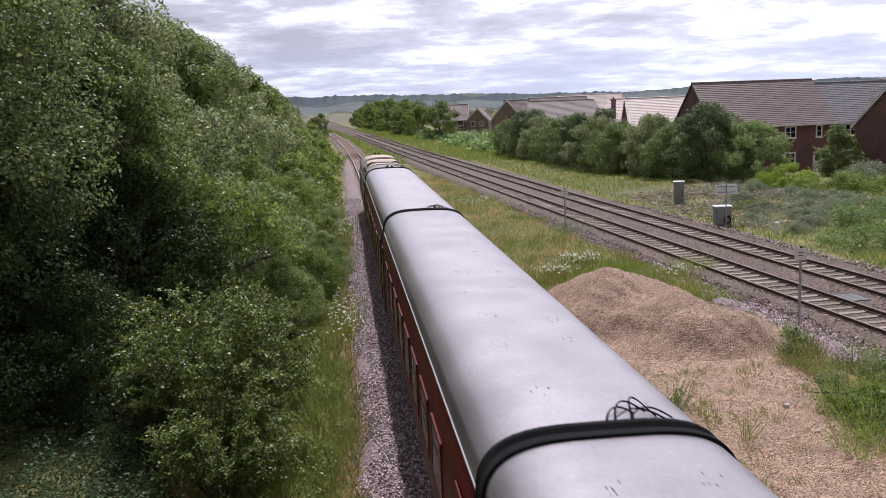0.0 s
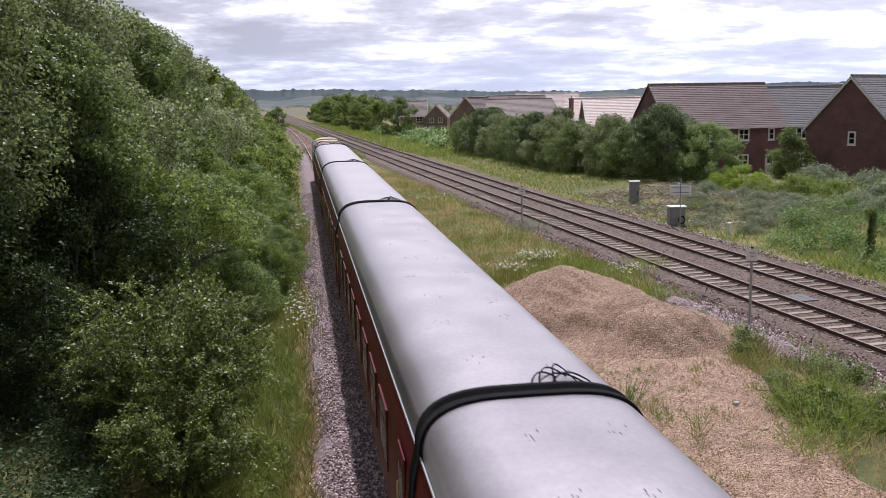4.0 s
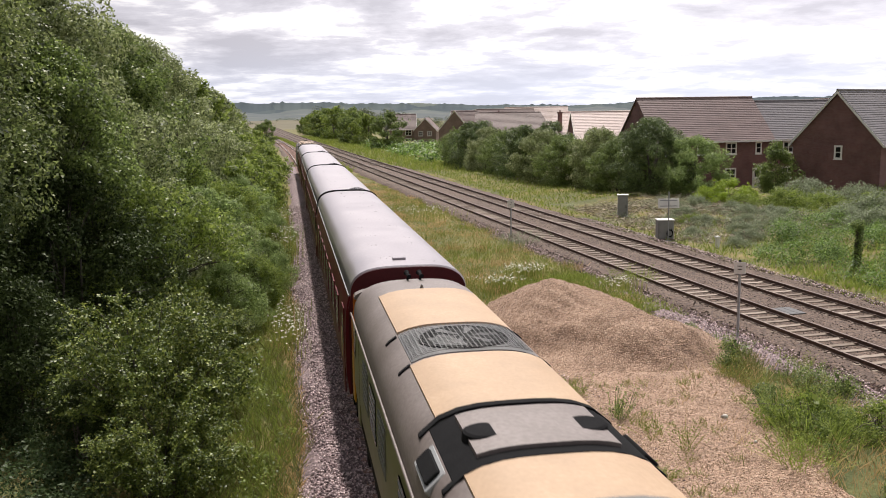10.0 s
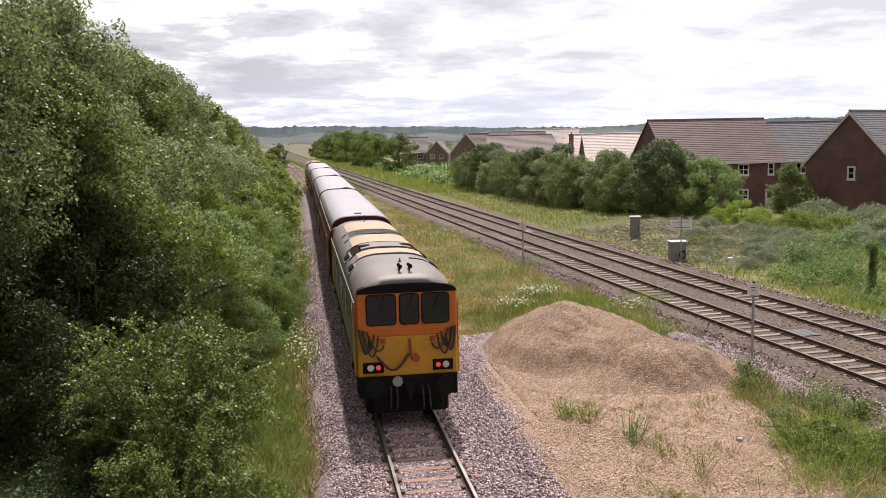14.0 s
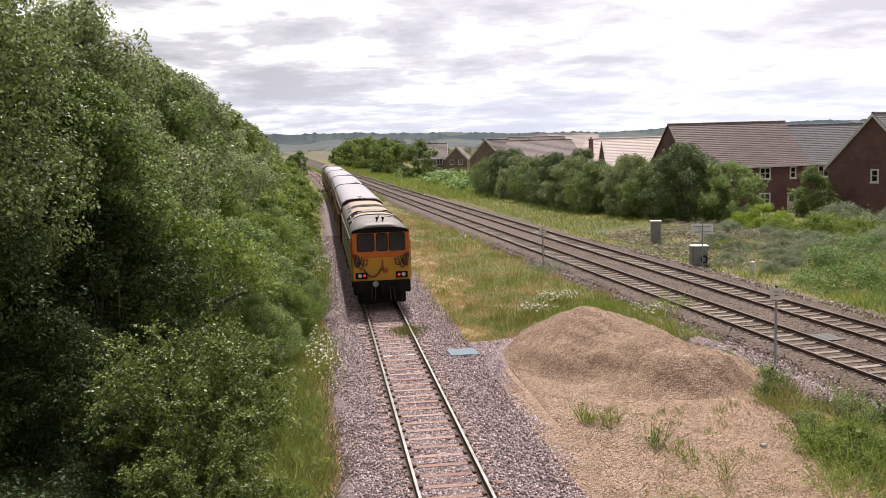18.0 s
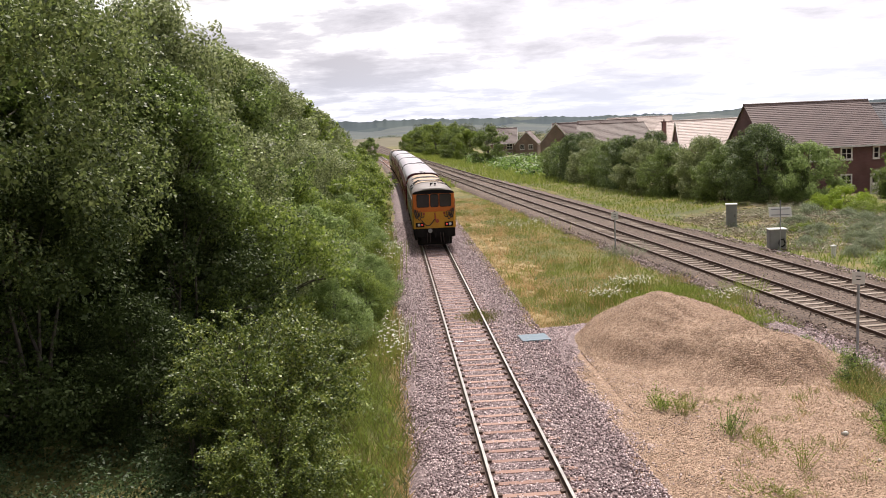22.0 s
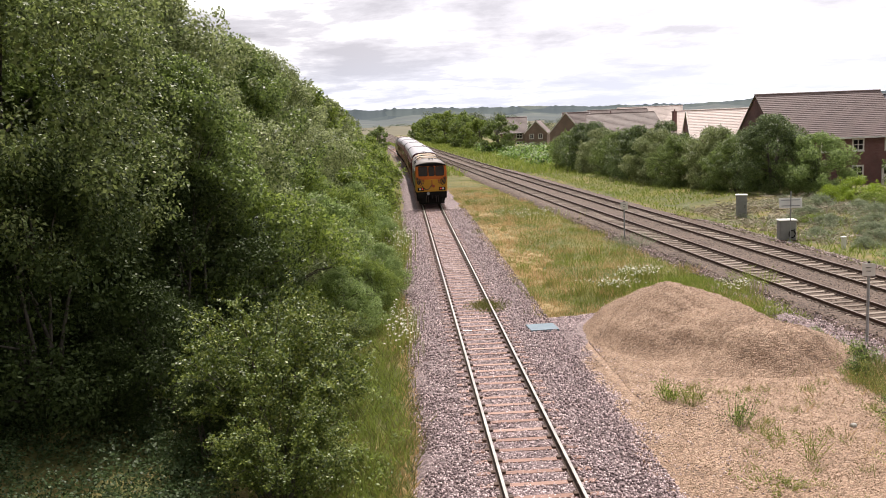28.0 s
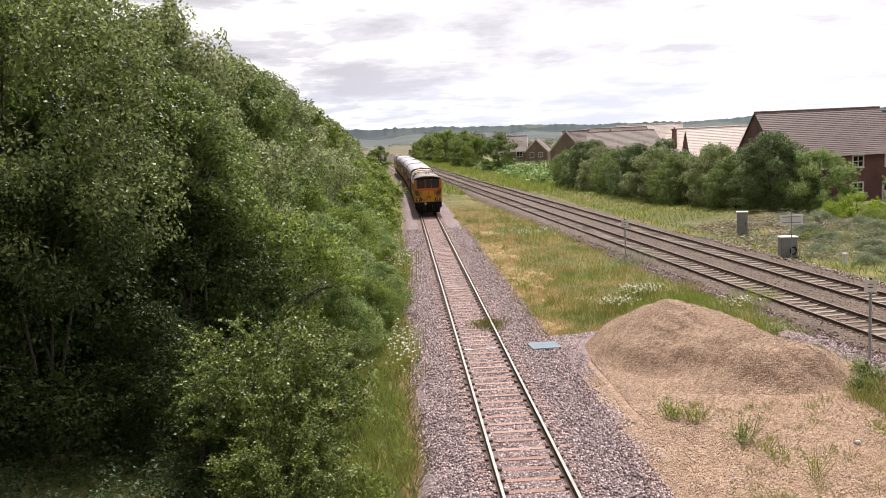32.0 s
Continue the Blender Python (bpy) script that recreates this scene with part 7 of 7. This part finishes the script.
# dark debris beside the far side track
weed(6.2, 82, 0.9, 60, 118, M_LEAF, "dark weed clump beside the far ballast", 0.7)

# ---- distance ----
def ridge(name, d, az0, az1, n, height, material, label, seed, bump=0.0, depth=200):
    """A far range of low hills: a long swell that rises to an uneven crest."""
    g = np.random.default_rng(seed)
    az = np.radians(np.linspace(az0, az1, n))
    base = np.array([height(a) for a in np.degrees(az)])
    crest = base + bump * np.convolve(np.abs(g.normal(size=n)) * (g.uniform(size=n) < 0.4), (0.2, 0.5, 0.8, 0.8, 0.5, 0.2), "same")
    rows_ = []
    for k, f in ((0, 0.0), (0.35, 0.35), (0.97, 0.97), (1.0, 1.0), (1.5, 0.9)):
        rr = d + depth * k
        z = -5 + ((crest if k == 1.0 else base) + 5) * f
        rows_.append(np.stack([rr * np.sin(az), rr * np.cos(az), z], 1))
    P = np.concatenate(rows_)
    idx = np.arange(5 * n).reshape(5, n)
    f = np.stack([idx[:-1, :-1], idx[:-1, 1:], idx[1:, 1:], idx[1:, :-1]], -1).reshape(-1, 4)
    me = bpy.data.meshes.new(name); me.from_pydata(P.tolist(), [], f.tolist()); me.materials.append(material)
    me.polygons.foreach_set("use_smooth", [True] * len(me.polygons))
    return tagged(new(name, me), label, "hills", kind="structure")


def low_hills(a):
    return float(np.interp(a, (-40, -3.4, 7, 17, 25, 40, 75), (45, 40, 31, 18, 34, 30, 36))) + 1.6 * math.sin(a * 0.9) + 0.9 * math.sin(a * 2.3 + 2)


ridge("backdrop_hills", 2600, -40, 75, 2300, lambda a: low_hills(a), M_HILL, "low wooded hills on the horizon, haze put into their blue", 3, 1.3)
ridge("backdrop_field", 560, -14, 9, 120, lambda a: 1.2 + 1.0 * math.sin(a * 0.4), M_FIELD, "brownish sloping field beyond the bend", 4, 0.3, 260)
ridge("backdrop_farmland", 1100, -40, 75, 900, lambda a: 9.5 + 2.5 * math.sin(a * 0.5) + 2 * math.sin(a * 1.7), M_FARFIELDS, "far patchwork of fields, dulled blue for haze", 5, 1.2, 700)
g_far = np.random.default_rng(9)
pts = []
for az in np.linspace(-12, 45, 420):
    d = g_far.uniform(430, 1000)
    if -4.5 < az < 2.5 and d < 720:
        continue
    pts.append((d * math.sin(radians(az)), d * math.cos(radians(az)), -3 + g_far.uniform(0, 3.0)))
for x, y, z in zip(g_far.uniform(22, 80, 90), g_far.uniform(600, 700, 90), g_far.uniform(-2, 9, 90)):
    pts.append((x, y, z * (1 - 0.35 * (x - 22) / 58)))
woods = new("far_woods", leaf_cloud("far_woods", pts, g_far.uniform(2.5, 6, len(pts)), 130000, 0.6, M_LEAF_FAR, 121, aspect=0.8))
tagged(woods, "scattered far trees between the fields", "trees", kind="stuff")

SWAYING = [o for o in scene.objects if o.parent is None and o.name.split('.')[0] in ('willow_tree', 'bushy_shrub', 'hawthorn_bush') and o.location.y < 60]

# ---- loose stones ----
def stones(name, P, size, material, seed, label, parent=None):
    g = np.random.default_rng(seed)
    n = len(P)
    s = size * g.uniform(0.55, 1.3, n)
    q = g.normal(size=(n, 3, 3)); u = q[:, 0]; u /= np.linalg.norm(u, axis=1, keepdims=True)
    v = np.cross(u, q[:, 1]); v /= np.linalg.norm(v, axis=1, keepdims=True)
    w = np.cross(u, v)
    k = s[:, None]
    a, b, c = u * k * 0.55, v * k * 0.5, w * k * 0.38
    V = np.stack([P + a, P - a, P + b, P - b, P + c, P - c], 1)
    tri = [(0, 2, 4), (2, 1, 4), (1, 3, 4), (3, 0, 4), (2, 0, 5), (1, 2, 5), (3, 1, 5), (0, 3, 5)]
    me = bpy.data.meshes.new(name)
    me.vertices.add(n * 6); me.vertices.foreach_set("co", V.astype(np.float32).ravel())
    F = (np.arange(n)[:, None, None] * 6 + np.array(tri)[None]).reshape(-1, 3).astype(np.int32)
    me.loops.add(F.size); me.loops.foreach_set("vertex_index", F.ravel())
    me.polygons.add(len(F)); me.polygons.foreach_set("loop_start", np.arange(0, F.size, 3, dtype=np.int32))
    me.materials.append(material); me.update(calc_edges=True)
    return tagged(new(name, me), label, "stones", kind="stuff")


gs = np.random.default_rng(201)
n = 70000
yy = 13 + 62 * gs.uniform(0, 1, n) ** 1.9
xx = gs.uniform(-0.05, 5.2, n)
on_rail = np.minimum(np.abs(xx - 1.7655), np.abs(xx - 3.2705)) < 0.1
zz = np.where(np.abs(xx - 2.518) < 0.75, -0.172, np.maximum(-0.155 - 0.55 * smoothstep(-0.1, 1.0, 0.468 - xx), -0.35))
# leave the sleepers' tops partly bare
phase = ((yy + 49) / 0.654 + 0.5) % 1.0 - 0.5
bare = (np.abs(phase) < 0.13) & (np.abs(xx - 2.518) < 0.68) & (gs.uniform(size=n) < 0.75)
k = ~on_rail & ~bare
stones("loose_ballast", np.stack([xx[k], yy[k], zz[k]], 1), 0.064, M_STONE, 202, "loose angular pinkish grey ballast stones")
n = 60000
yy = 14 + 22 * gs.uniform(0, 1, n) ** 1.3; xx = gs.uniform(4.6, 13.5, n)
k = (apron_mask(xx, yy) > 0.4) | (mound_h(xx, yy) > 0.05)
xx, yy = xx[k], yy[k]
stones("loose_gravel", np.stack([xx, yy, np.maximum(apron_h(xx, yy), np.where(mound_h(xx, yy) > 0.03, heap_h(xx, yy), -9))], 1), 0.042, M_CHIP, 203, "loose tan gravel stones")
n = 16000
yy = 16 + 50 * gs.uniform(0, 1, n) ** 1.3; uu = gs.uniform(-4.3, 4.6, n)
k = np.minimum.reduce([np.abs(uu - c) for c in (-2.41, -0.91, 0.91, 2.41)]) > 0.1
stones("loose_ballast_main", np.stack([uu + main_x(yy), yy, np.where(np.abs(uu) < 3.7, -0.36 + 0.07 * smoothstep(0.82, 0.98, np.minimum(np.abs(uu - 1.66), np.abs(uu + 1.66))), -0.42)], 1)[k], 0.075, M_STONE_DARK, 204, "loose grey ballast stones of the main tracks")
n = 16000
yy = 16 + 46 * gs.uniform(0, 1, n) ** 1.3; uu = gs.choice([-1, 1], n) * gs.uniform(3.3, 5.4, n)
xx = uu + main_x(yy)
stones("shoulder_ballast", np.stack([xx, yy, np.where(np.abs(uu) < 4.0, -0.33, np.maximum(verge_h(xx, yy), -0.37 - 0.14 * (np.abs(uu) - 4.3)))], 1), 0.07, M_STONE, 205, "loose pale grey ballast stones on the track shoulder")
n = 30000
yy = 13 + 22 * gs.uniform(0, 1, n) ** 1.2; xx = gs.uniform(4.6, 8.0, n)
hs = pinkish_h(xx, yy)
hs = np.maximum(hs, apron_h(xx, yy))
k = (gs.uniform(size=n) < 0.04 + smoothstep(-0.16, 0.0, pinkish_h(xx, yy) - apron_h(xx, yy))) & (mound_h(xx, yy) < 0.02)
stones("spilled_ballast", np.stack([xx, yy, hs], 1)[k], 0.058, M_STONE, 206, "scattered pinkish ballast stones beside the track")

motions()
